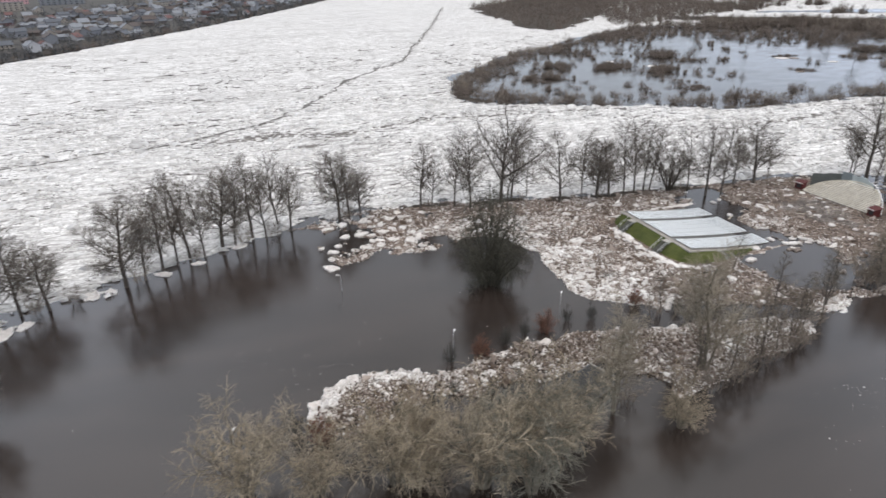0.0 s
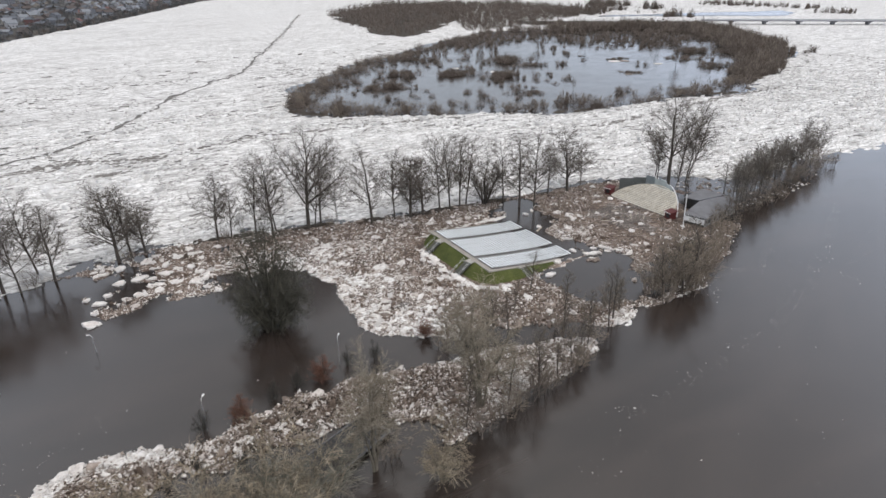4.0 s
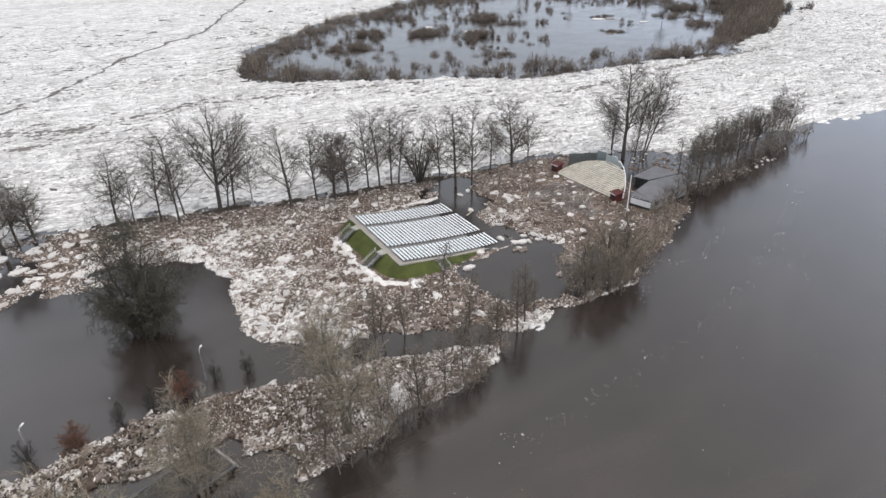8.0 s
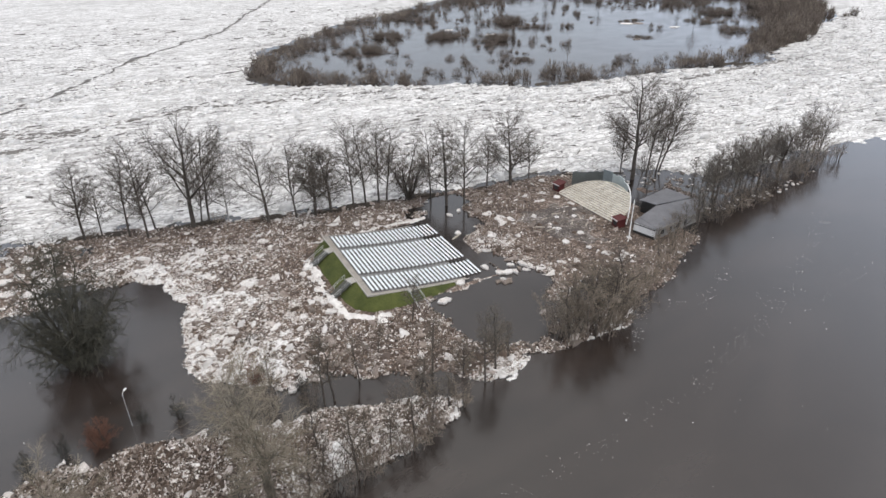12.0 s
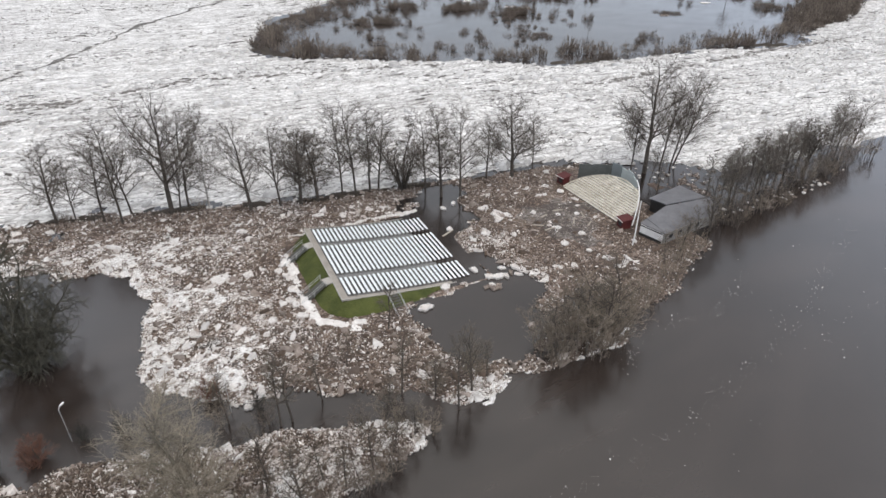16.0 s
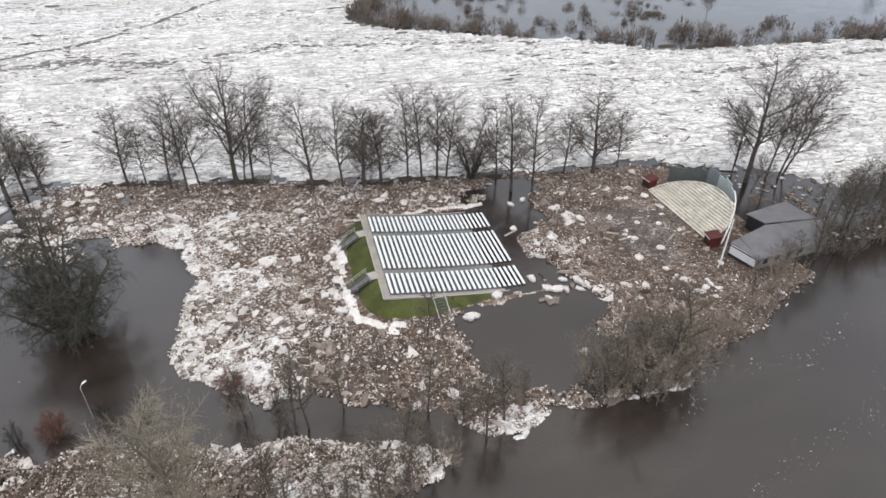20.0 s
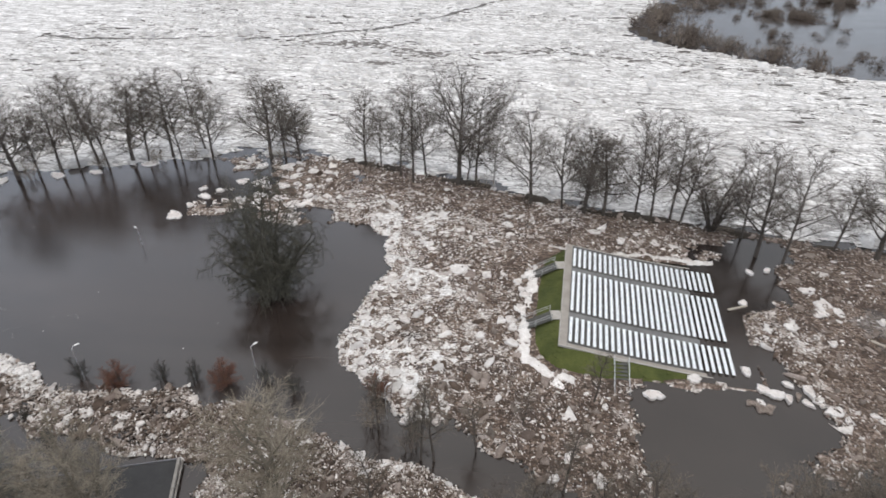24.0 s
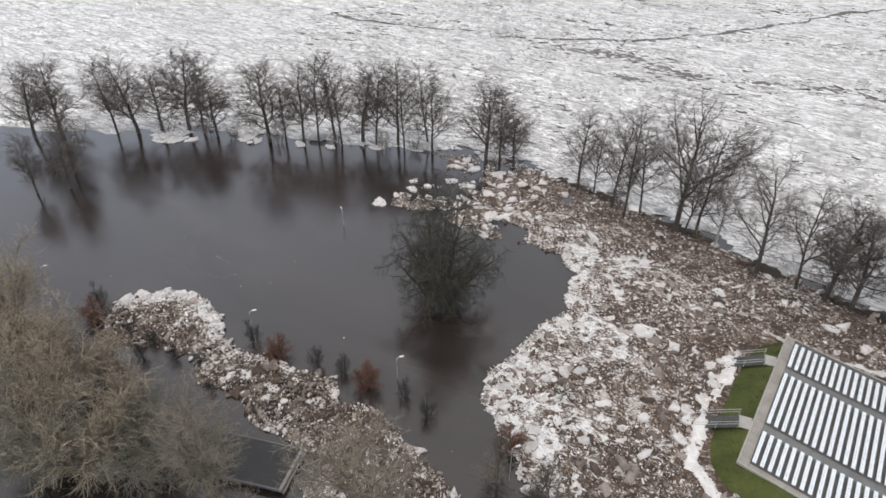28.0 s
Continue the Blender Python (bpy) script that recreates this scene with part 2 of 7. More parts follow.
CLEAN_CHIP = chip_material("clean_ice_chips", [(0.0, (0.20, 0.158, 0.135)), (0.16, (0.50, 0.45, 0.42)), (0.36, (0.86, 0.83, 0.80)), (1.0, (0.98, 0.965, 0.95))])
MIXED_CHIP = chip_material("mixed_ice_blocks", [(0.0, (0.085, 0.062, 0.050)), (0.30, (0.22, 0.176, 0.150)), (0.62, (0.46, 0.405, 0.37)), (0.82, (0.72, 0.68, 0.65)), (1.0, (0.95, 0.93, 0.91))])
MUDDY_CHIP = chip_material("muddy_ice_chips", [(0.0, (0.045, 0.033, 0.026)), (0.40, (0.135, 0.101, 0.080)), (0.68, (0.28, 0.229, 0.194)), (0.88, (0.50, 0.445, 0.41)), (1.0, (0.88, 0.85, 0.82))])
WATER = water_material("flood_water", (0.0288, 0.0220, 0.0189), 0.034, 0.145)
RIVER_ICE = ice_material("river_ice", 3.0, (0.20, 0.19, 0.18), (0.56, 0.55, 0.54), (0.93, 0.925, 0.915), 0.07, 0.35, (0.5, 1.0, 1.0))
CRUST = slush_material("crushed_white_ice", (0.10, 0.085, 0.075), (0.42, 0.385, 0.36), (0.74, 0.72, 0.70), (0.95, 0.945, 0.94), (0.46, 0.55, 0.62, 0.73), 0.66)
SLUSH = slush_material("brown_slush", (0.046, 0.032, 0.025), (0.155, 0.106, 0.079), (0.29, 0.225, 0.182), (0.67, 0.59, 0.54))
GREY_CRUST = slush_material("crushed_grey_ice", (0.04, 0.03, 0.026), (0.20, 0.155, 0.13), (0.48, 0.425, 0.385), (0.82, 0.78, 0.745), (0.56, 0.64, 0.70, 0.78))
WHITE_ICE = worn("white_ice", (0.50, 0.465, 0.44), (0.93, 0.915, 0.90), 0.9, 0.55, fine=6, bump=0.5, dist=0.06, island=0.24)
RIVER_PLATE = worn("drift_ice_plate", (0.40, 0.39, 0.38), (0.95, 0.945, 0.935), 0.45, 0.6, fine=7, bump=0.6, dist=0.10, island=0.34)
FLOE_HEART = worn("slushy_floe_top", (0.40, 0.355, 0.33), (0.80, 0.775, 0.755), 1.6, 0.6, fine=5, bump=0.6, dist=0.06)
DIRTY_ICE = worn("dirty_ice", (0.13, 0.093, 0.074), (0.51, 0.445, 0.395), 1.1, 0.65, fine=6, bump=0.5, dist=0.06, island=0.6)
DEBRIS = worn("reed_debris", (0.056, 0.040, 0.031), (0.205, 0.153, 0.120), 1.5, 0.9, fine=6, bump=0.5, dist=0.05, island=0.5)
GAP = worn("wet_ice_gap", (0.055, 0.050, 0.046), (0.19, 0.178, 0.165), 0.4, 0.7, fine=7, bump=0.4, dist=0.1)
CRACK = worn("open_crack_slush", (0.10, 0.092, 0.085), (0.27, 0.255, 0.24), 0.25, 0.7, fine=9, bump=0.4, dist=0.1)
BANK = worn("dark_bank_soil", (0.022, 0.018, 0.014), (0.075, 0.062, 0.05), 0.5, 0.95, bump=0.6, dist=0.1)
BARK = worn("grey_bark", (0.042, 0.036, 0.031), (0.125, 0.108, 0.094), 1.5, 0.9, bump=0.5, dist=0.03, island=0.25)
BARK_BIRCH = worn("birch_bark", (0.20, 0.19, 0.18), (0.58, 0.56, 0.53), 1.8, 0.8, bump=0.3, dist=0.01)
TWIG = worn("dark_twig", (0.082, 0.071, 0.062), (0.222, 0.195, 0.172), 0.3, 0.9, bump=0.0, island=0.4)
TWIG_FAR = worn("grey_brown_brush", (0.078, 0.064, 0.055), (0.195, 0.16, 0.136), 0.05, 0.9, bump=0.0, island=0.5)
TWIG_WARM = worn("warm_tan_twig", (0.15, 0.122, 0.096), (0.41, 0.345, 0.275), 0.15, 0.9, bump=0.0, island=0.5)
# town twigs, with the blue-grey haze of distance put into their colour
TWIG_TOWN = worn("hazed_garden_twigs", (0.055, 0.056, 0.058), (0.13, 0.132, 0.138), 0.05, 0.9, bump=0.0, island=0.6)
TWIG_GREY = worn("pale_grey_twig", (0.185, 0.160, 0.122), (0.50, 0.435, 0.34), 0.3, 0.85, bump=0.0, island=0.5)
BARK_PALE = worn("olive_bark", (0.07, 0.061, 0.047), (0.21, 0.185, 0.145), 0.6, 0.9, fine=8, bump=0.3, dist=0.01)
TWIG_TAN = worn("tan_twig", (0.225, 0.182, 0.128), (0.64, 0.54, 0.40), 0.3, 0.85, bump=0.0, island=0.5)
TWIG_OLIVE = worn("olive_twig", (0.082, 0.070, 0.055), (0.225, 0.193, 0.152), 0.3, 0.85, bump=0.0, island=0.5)
TWIG_MOSS = worn("mossy_willow_twig", (0.055, 0.053, 0.041), (0.17, 0.163, 0.126), 0.4, 0.9, bump=0.0, island=0.55)
BARK_MOSS = worn("mossy_dark_bark", (0.030, 0.028, 0.022), (0.095, 0.088, 0.068), 1.2, 0.9, bump=0.4, dist=0.02)
TWIG_SAGE = worn("sage_grey_twig", (0.115, 0.110, 0.088), (0.36, 0.345, 0.285), 0.3, 0.85, bump=0.0, island=0.55)
TWIG_BROWN = worn("brown_twig", (0.105, 0.087, 0.074), (0.295, 0.248, 0.208), 0.1, 0.9, bump=0.0, island=0.5)
NEEDLE_RED = worn("rust_twigs", (0.115, 0.055, 0.038), (0.270, 0.132, 0.090), 0.8, 0.9, bump=0.0, island=0.5)
NEEDLE_DARK = worn("dark_evergreen", (0.028, 0.028, 0.024), (0.075, 0.075, 0.064), 0.8, 0.9, bump=0.0, island=0.5)
GRASS = worn("spring_grass", (0.030, 0.042, 0.011), (0.105, 0.118, 0.033), 0.35, 0.9, fine=14, bump=0.8, dist=0.05)
STEP_DARK = worn("dark_wet_steps", (0.05, 0.052, 0.048), (0.12, 0.12, 0.112), 0.8, 0.6, fine=9, bump=0.3, dist=0.01)
SCREEN_MID = worn("blue_grey_panel", (0.17, 0.20, 0.21), (0.26, 0.295, 0.305), 0.5, 0.5, bump=0.1)
WET_SLUSH = slush_material("wet_grey_slush", (0.050, 0.041, 0.036), (0.122, 0.100, 0.088), (0.225, 0.195, 0.176), (0.55, 0.52, 0.50), (0.58, 0.68, 0.78, 0.88))
DECK_BASE = worn("wet_grey_paving", (0.12, 0.122, 0.123), (0.225, 0.226, 0.222), 0.5, 0.6, fine=12, bump=0.3, dist=0.01)
# wet deck floor, darkened in its colour for the shade between benches
DECK_SHADED = worn("shaded_wet_deck", (0.066, 0.065, 0.065), (0.155, 0.152, 0.150), 0.7, 0.7, fine=14, bump=0.4, dist=0.02)
DECK = worn("grey_paving", (0.22, 0.20, 0.18), (0.38, 0.355, 0.32), 0.5, 0.75, fine=12, bump=0.3, dist=0.01)
KERB = worn("concrete", (0.28, 0.265, 0.24), (0.45, 0.43, 0.40), 0.8, 0.8, fine=10, bump=0.3, dist=0.01)
BENCH = worn("white_bench_paint", (0.66, 0.71, 0.74), (0.84, 0.88, 0.905), 2.0, 0.4, fine=9, bump=0.1, dist=0.004, spec=0.5)
DRIFTWOOD = worn("weathered_timber", (0.24, 0.21, 0.175), (0.46, 0.42, 0.36), 2.0, 0.85, fine=8, bump=0.4, dist=0.01)
STEEL = worn("galvanised_steel", (0.40, 0.41, 0.42), (0.62, 0.63, 0.64), 3.0, 0.4, 0.6, bump=0.1)
CREAM = worn("cream_boards", (0.30, 0.265, 0.20), (0.84, 0.80, 0.70), 0.55, 0.7, fine=4, bump=0.2, dist=0.01)
# riser tone darkened to paint the shaded gaps between the cream steps
CREAM_DARK = worn("shaded_riser_boards", (0.16, 0.145, 0.115), (0.28, 0.26, 0.21), 0.7, 0.8, fine=9, bump=0.2, dist=0.01)
RED = worn("dark_red_paint", (0.06, 0.014, 0.014), (0.115, 0.027, 0.026), 0.8, 0.6, bump=0.2)
SCREEN_DARK = worn("dark_green_grey_panel", (0.085, 0.095, 0.092), (0.14, 0.15, 0.145), 0.5, 0.6, bump=0.1)
SCREEN_PALE = worn("pale_green_grey_panel", (0.40, 0.45, 0.445), (0.54, 0.59, 0.58), 0.5, 0.5, bump=0.1)
ROOF_GREY = worn("grey_roofing", (0.10, 0.10, 0.11), (0.19, 0.19, 0.20), 0.4, 0.6, bump=0.3)
ROOF_BLACK = worn("wet_roofing_felt", (0.020, 0.020, 0.020), (0.043, 0.042, 0.042), 0.6, 0.5, bump=0.2)
ROOF_EDGE = worn("weathered_roof_edge", (0.10, 0.09, 0.08), (0.42, 0.40, 0.37), 1.2, 0.7, bump=0.3)
WHITE_PAINT = worn("white_paint", (0.60, 0.60, 0.60), (0.82, 0.82, 0.81), 0.7, 0.5, bump=0.1)
WALL_GREY = worn("grey_boards", (0.17, 0.165, 0.155), (0.30, 0.29, 0.275), 0.8, 0.8, bump=0.3)
ASPHALT = worn("asphalt", (0.045, 0.045, 0.047), (0.085, 0.085, 0.088), 0.2, 0.85, bump=0.2)
TOWN_SOIL = worn("town_ground", (0.042, 0.040, 0.038), (0.10, 0.096, 0.09), 0.05, 0.95, bump=0.3)
GLASS = worn("dark_window_glass", (0.02, 0.024, 0.03), (0.05, 0.055, 0.065), 0.7, 0.12, bump=0.0, spec=0.5)

# ---- building helpers ----
def plain(name, verts, faces, mat, smooth=False):
    me = bpy.data.meshes.new(name)
    me.from_pydata([tuple(v) for v in verts], [], faces)
    me.materials.append(mat)
    if smooth:
        me.polygons.foreach_set("use_smooth", [True] * len(me.polygons))
    me.update()
    return me


def fast(name, verts, faces, mat, smooth=False):
    """A mesh from arrays; faces is (n, 3) or (n, 4)."""
    me = bpy.data.meshes.new(name)
    v, f = np.asarray(verts, np.float32), np.asarray(faces, np.int32)
    k = f.shape[1]
    me.vertices.add(len(v))
    me.vertices.foreach_set("co", v.ravel())
    me.loops.add(f.size)
    me.loops.foreach_set("vertex_index", f.ravel())
    me.polygons.add(len(f))
    me.polygons.foreach_set("loop_start", np.arange(0, f.size, k, dtype=np.int32))
    if smooth:
        me.polygons.foreach_set("use_smooth", np.ones(len(f), bool))
    me.materials.append(mat)
    me.update(calc_edges=True)
    return me


def put(name, me, parent=None, m=None, label=""):
    ob = new(name, me)
    if parent is not None:
        ob.parent = parent
    if m is not None:
        ob.matrix_basis = m
    return tagged(ob, label)


def part(name, bm, mat, parent, label=""):
    me = bpy.data.meshes.new(name)
    bm.to_mesh(me)
    bm.free()
    me.materials.append(mat)
    return put(name, me, parent, None, label)


def thing(name, label, category, group="", kind="", at=None):
    e = new(name)
    e.empty_display_size = 0.3
    if at is not None:
        e.matrix_basis = at
    return tagged(e, label, category, group, kind)


def box(bm, x0, y0, z0, x1, y1, z1, bevel=0.0, m=None):
    r = bmesh.ops.create_cube(bm, size=1.0)
    vs = r["verts"]
    for v in vs:
        v.co = Vector(((x0 + x1) / 2 + v.co.x * (x1 - x0), (y0 + y1) / 2 + v.co.y * (y1 - y0), (z0 + z1) / 2 + v.co.z * (z1 - z0)))
        if m is not None:
            v.co = m @ v.co
    if bevel:
        es = list({e for v in vs for e in v.link_edges})
        bmesh.ops.bevel(bm, geom=es, offset=bevel, segments=1, affect='EDGES')
    return bm


def boxed(*a, **k):
    return box(bmesh.new(), *a, **k)


def rod(bm, a, b, r0, r1=None, sides=6):
    a, b = Vector(a), Vector(b)
    d = b - a
    q = d.to_track_quat('Z', 'Y').to_matrix().to_4x4()
    r = bmesh.ops.create_cone(bm, cap_ends=True, segments=sides, radius1=r0, radius2=r0 if r1 is None else r1, depth=d.length)
    bmesh.ops.transform(bm, matrix=Matrix.Translation((a + b) / 2) @ q, verts=r["verts"])
    return bm


def value_noise(x, y, seed=0):
    """Smooth noise over the plan, about -1 to 1, for arrays."""
    xi, yi = np.floor(x).astype(np.int64), np.floor(y).astype(np.int64)
    fx, fy = x - xi, y - yi
    fx, fy = fx * fx * (3 - 2 * fx), fy * fy * (3 - 2 * fy)

    def corner(i, j):
        h = np.sin((i * 127.1 + j * 311.7 + seed * 74.7) % 6283.0) * 43758.5453
        return 2 * (h - np.floor(h)) - 1
    a, b, c, d = corner(xi, yi), corner(xi + 1, yi), corner(xi, yi + 1), corner(xi + 1, yi + 1)
    return (a * (1 - fx) + b * fx) * (1 - fy) + (c * (1 - fx) + d * fx) * fy


def rough_noise(x, y, size, seed=0, octaves=4, gain=0.55):
    out, amp = 0, 1.0
    for k in range(octaves):
        out = out + amp * value_noise(x / size * 2 ** k, y / size * 2 ** k, seed + k)
        amp *= gain
    return out


def inside(x, y, outline):
    """Which of the points lie inside a closed outline."""
    hit = np.zeros(np.shape(x), bool)
    for (ax, ay), (bx, by) in zip(outline, outline[1:] + outline[:1]):
        if ay == by:
            continue
        hit ^= ((ay > y) != (by > y)) & (x < (bx - ax) * (y - ay) / (by - ay) + ax)
    return hit


def edge_distance(x, y, outline, closed=True):
    best = np.full(np.shape(x), 1e9)
    pairs = zip(outline, outline[1:] + (outline[:1] if closed else []))
    for (ax, ay), (bx, by) in pairs:
        t = np.clip(((x - ax) * (bx - ax) + (y - ay) * (by - ay)) / max((bx - ax) ** 2 + (by - ay) ** 2, 1e-9), 0, 1)
        best = np.minimum(best, np.hypot(x - ax - t * (bx - ax), y - ay - t * (by - ay)))
    return best


def ragged(x, y, outline, amount, size, seed):
    """Inside the outline, with its edge roughened."""
    dx = amount * rough_noise(x, y, size, seed)
    dy = amount * rough_noise(x, y, size, seed + 40)
    return inside(x + dx, y + dy, outline)


def sheet(name, xs, ys, keep, height, mat, smooth=True):
    """A relief over the plan, on the grid xs by ys, where keep says so; a skirt is formed by sinking its border."""
    gx, gy = np.meshgrid(xs, ys)
    cx, cy = (gx[:-1, :-1] + gx[1:, 1:]) / 2, (gy[:-1, :-1] + gy[1:, 1:]) / 2
    on = keep(cx, cy)
    z = height(gx, gy)
    count = np.zeros(gx.shape, int)
    for a in (slice(None, -1), slice(1, None)):
        for b in (slice(None, -1), slice(1, None)):
            count[a, b] += on
    border = (count > 0) & (count < 4)
    border[0, :] = border[-1, :] = border[:, 0] = border[:, -1] = False
    z = np.where(border, -0.12, z)
    idx = np.arange(gx.size).reshape(gx.shape)
    quads = np.stack([idx[:-1, :-1], idx[:-1, 1:], idx[1:, 1:], idx[1:, :-1]], -1)[on]
    used = np.unique(quads)
    remap = np.full(gx.size, -1)
    remap[used] = np.arange(len(used))
    verts = np.stack([gx, gy, z], -1).reshape(-1, 3)[used]
    return fast(name, verts, remap[quads], mat, smooth)


def graded(a, b, mid, step, growth=1.03):
    """Grid lines from a to b, step apart round mid and wider away from it."""
    def run(limit):
        out, p, s = [], 0.0, step
        while p < limit:
            p += s
            out.append(p)
            s = min(s * growth, 30)
        return out
    return np.array([mid - v for v in run(mid - a)][::-1] + [mid] + [mid + v for v in run(b - mid)])


# ---- water: one sheet to the horizon ----
tagged(put("water", sheet("water", np.linspace(-4000, 4000, 41), np.linspace(-4000, 4000, 41), lambda x, y: x == x, lambda x, y: 0 * x, WATER)),
               "still grey-brown flood water of a wide river", "water", "", "structure")

# ---- plan outlines, in metres ----
RIVER = [(-520, 60), (-520, -210), (-190, -15), (-150, 8), (-146, 13), (-137, 15), (-132.5, 14), (-129.5, 19.5), (-134, 24), (-126, 25), (-121, 27), (-113, 27.2), (-115, 31), (-92, 41), (-74, 49), (-58, 55), (-40, 54), (-22, 49), (2, 43), (22, 41), (44, 37.6), (62, 35.6), (78, 30.6), (92, 22.8),
         (97, 17.5), (108, 14), (124, 14.5), (140, 16), (150, 12), (192, 11), (300, -20), (1500, -300), (2500, 900), (1200, 2600), (200, 1400), (100, 1126), (-32, 808), (-128, 606), (-228, 419)]
ISLAND = [(16, 190), (30, 165), (62, 144), (110, 120), (146, 109), (190, 113), (230, 106), (312, 136), (425, 205), (520, 325), (480, 420), (310, 452), (215, 386), (105, 312), (45, 245)]
WOODS = [(270, 800), (228, 620), (206, 490), (222, 445), (312, 535), (400, 640), (470, 740), (600, 960), (480, 1050)]
FIELD = [(-78, 48), (-70, 44), (-73, 37), (-70, 24), (-61, 24), (-48, 25), (-37, 27), (-31, 25), (-28, 16), (-28.5, 4), (-31, -2), (-28.5, -7), (-19, -14), (-11, -14), (-8, -17.5),
         (2, -21), (9, -27), (12, -27), (16, -23), (24, -25.5), (34, -25), (40, -21), (54, -17), (66, -10), (80, -5), (102, 0), (126, 6), (141, 13), (136, 17), (100, 17), (80, 30), (62, 36), (44, 37),
         (22, 40), (2, 42), (-22, 48), (-40, 53), (-58, 54)]
POND = [(9.5, -3.6), (7.8, -6.5), (9, -10.5), (9.7, -15.6), (12.8, -19.5), (16, -21), (19.5, -22), (22, -21), (24.5, -16.5), (27.5, -11), (33.5, -6.7), (32, -3), (29.2, 3.4), (28, 7), (25.7, 7.5), (25.7, -1), (18, -3)]
MOUND = [(-4.5, -3.8), (26, -3.0), (26, 26.2), (-0.5, 26.2), (-4.5, 24.5)]
SPIT = [(-84, -23), (-79, -17), (-76, -15), (-68, -16), (-63, -19), (-57, -18.5), (-46, -15.6), (-42, -18.2), (-39, -16.2), (-32, -17.2), (-20, -21), (-13, -20.7), (-6, -24), (-1, -25),
        (3, -27.7), (1, -31), (-7, -33), (-18, -33.5), (-22.7, -35.8), (-31.8, -37.3), (-31.7, -34), (-33.6, -30.3), (-37.4, -29.7), (-35.7, -27), (-37.7, -24.6), (-41, -26), (-49, -27), (-52, -25), (-59, -27), (-63, -24.5), (-70, -26), (-78, -29)]

# ---- river ice ----
def river_keep(x, y):
    return ragged(x, y, RIVER, 3.0, 8.0, 3) & ~ragged(x, y, ISLAND, 6.0, 30.0, 7)


def river_height(x, y):
    near = np.clip(1 - (y - 40) / 400, 0.25, 1)
    r = np.abs(rough_noise(x * 0.6, y, 5.0, 11))
    return 0.24 + 0.24 * rough_noise(x, y, 2.4, 5) * near + 0.30 * np.clip(0.55 - r, 0, 1) * near


tagged(put("river_ice", sheet("river_ice", graded(-540, 1400, 0, 1.1, 1.013), graded(-220, 1800, 60, 0.9, 1.012), river_keep, river_height, RIVER_ICE, False)),
             "jammed white drift ice with grey joints covering the river", "river ice", "", "structure")


def ribbon(name, line, width, seed, mat, z=0.42):
    """An irregular dark seam along a line of the plan."""
    rng = np.random.default_rng(seed)
    pts = []
    for (ax, ay), (bx, by) in zip(line, line[1:]):
        n = max(2, int(math.hypot(bx - ax, by - ay) / 2.5))
        for k in range(n):
            pts.append((ax + (bx - ax) * k / n, ay + (by - ay) * k / n))
    pts = np.array(pts + [line[-1]])
    nn = len(pts)
    d = np.gradient(pts, axis=0)
    d /= np.linalg.norm(d, axis=1, keepdims=True) + 1e-9
    side = np.stack([-d[:, 1], d[:, 0]], -1)
    s = np.arange(nn)
    pts = pts + side * (rough_noise(s * 1.0, s * 0.0, 6.0, seed) * width * 0.5)[:, None]
    w = 0.42 * width * (0.22 + np.abs(rough_noise(s * 1.0, s * 0 + 5, 4.0, seed + 3))) * np.minimum(1, np.minimum(s, nn - 1 - s) / 4 + 0.05)
    a, b = pts + side * w[:, None] / 2, pts - side * w[:, None] / 2
    v = np.concatenate([np.c_[a, np.full(nn, z)], np.c_[b, np.full(nn, z)]])
    i = np.arange(nn - 1)
    return tagged(put(name, fast(name, v, np.stack([i, i + nn, i + nn + 1, i + 1], -1), mat)), "dark slushy pressure crack across the river ice", "ice crack", "cracks in the ice", "structure")


for k, (line, w) in enumerate([
        ([(-190, 128), (-98, 144), (-75, 161), (-53, 189), (-22, 250), (31, 320), (120, 530), (245, 843)], 5.0),
        ([(-35, 139), (-12, 146), (6, 143), (35, 139), (66, 135)], 1.5), ([(-98, 138), (-68, 142), (-50, 134), (-42, 136)], 3.0), ([(-66, 122), (-60, 124), (-57, 122)], 3.2),
        ([(115, 88), (159, 93), (201, 99), (259, 102), (300, 110)], 1.5), ([(-112, 240), (-80, 247), (-60, 262)], 1.6), ([(60, 92), (90, 88), (116, 80)], 1.0), ([(58, 49), (65.6, 47.2), (76, 43), (88, 38)], 0.9), ([(-30, 128), (-16, 140), (-3, 141)], 1.6), ([(5, 125), (17, 128), (30, 128)], 1.1), ([(30, 118), (44, 123), (57, 121), (80, 116)], 0.9), ([(-75, 128), (-60, 133), (-46, 134)], 2.0)]):
    ribbon("ice_crack", line, w, 30 + k, GAP if k == 0 else CRACK)
# lesser cracks, drawn out along the current
rng = np.random.default_rng(19)
for k, (x, y, run, w) in enumerate([(-40, 118, 48, 0.9), (-10, 92, 48, 0.8), (100, 60, 70, 0.9), (-150, 60, 72, 0.9), (-140, 300, 120, 2.2), (-160, 400, 190, 2.5), (-60, 600, 200, 3.0), (30, 100, 70, 1.0), (-170, 190, 85, 1.6), (10, 230, 95, 1.6), (180, 70, 110, 1.4), (130, 30, 80, 1.2)]):
    rise = 0.1 if y < 150 else 0.75
    line = [(x + run * q / 3, y + rise * run * q / 3 + rng.uniform(-6, 6)) for q in range(4)]
    ribbon("ice_crack", line, w, 50 + k, CRACK)

# ---- slush sheets under the ice rubble ----
DARK_POOL = [(25.6, 25), (26, 30), (26.5, 34), (30, 37), (36.5, 35.5), (36.3, 31), (33.2, 27), (31.6, 20), (29.8, 16.5), (26, 13)]


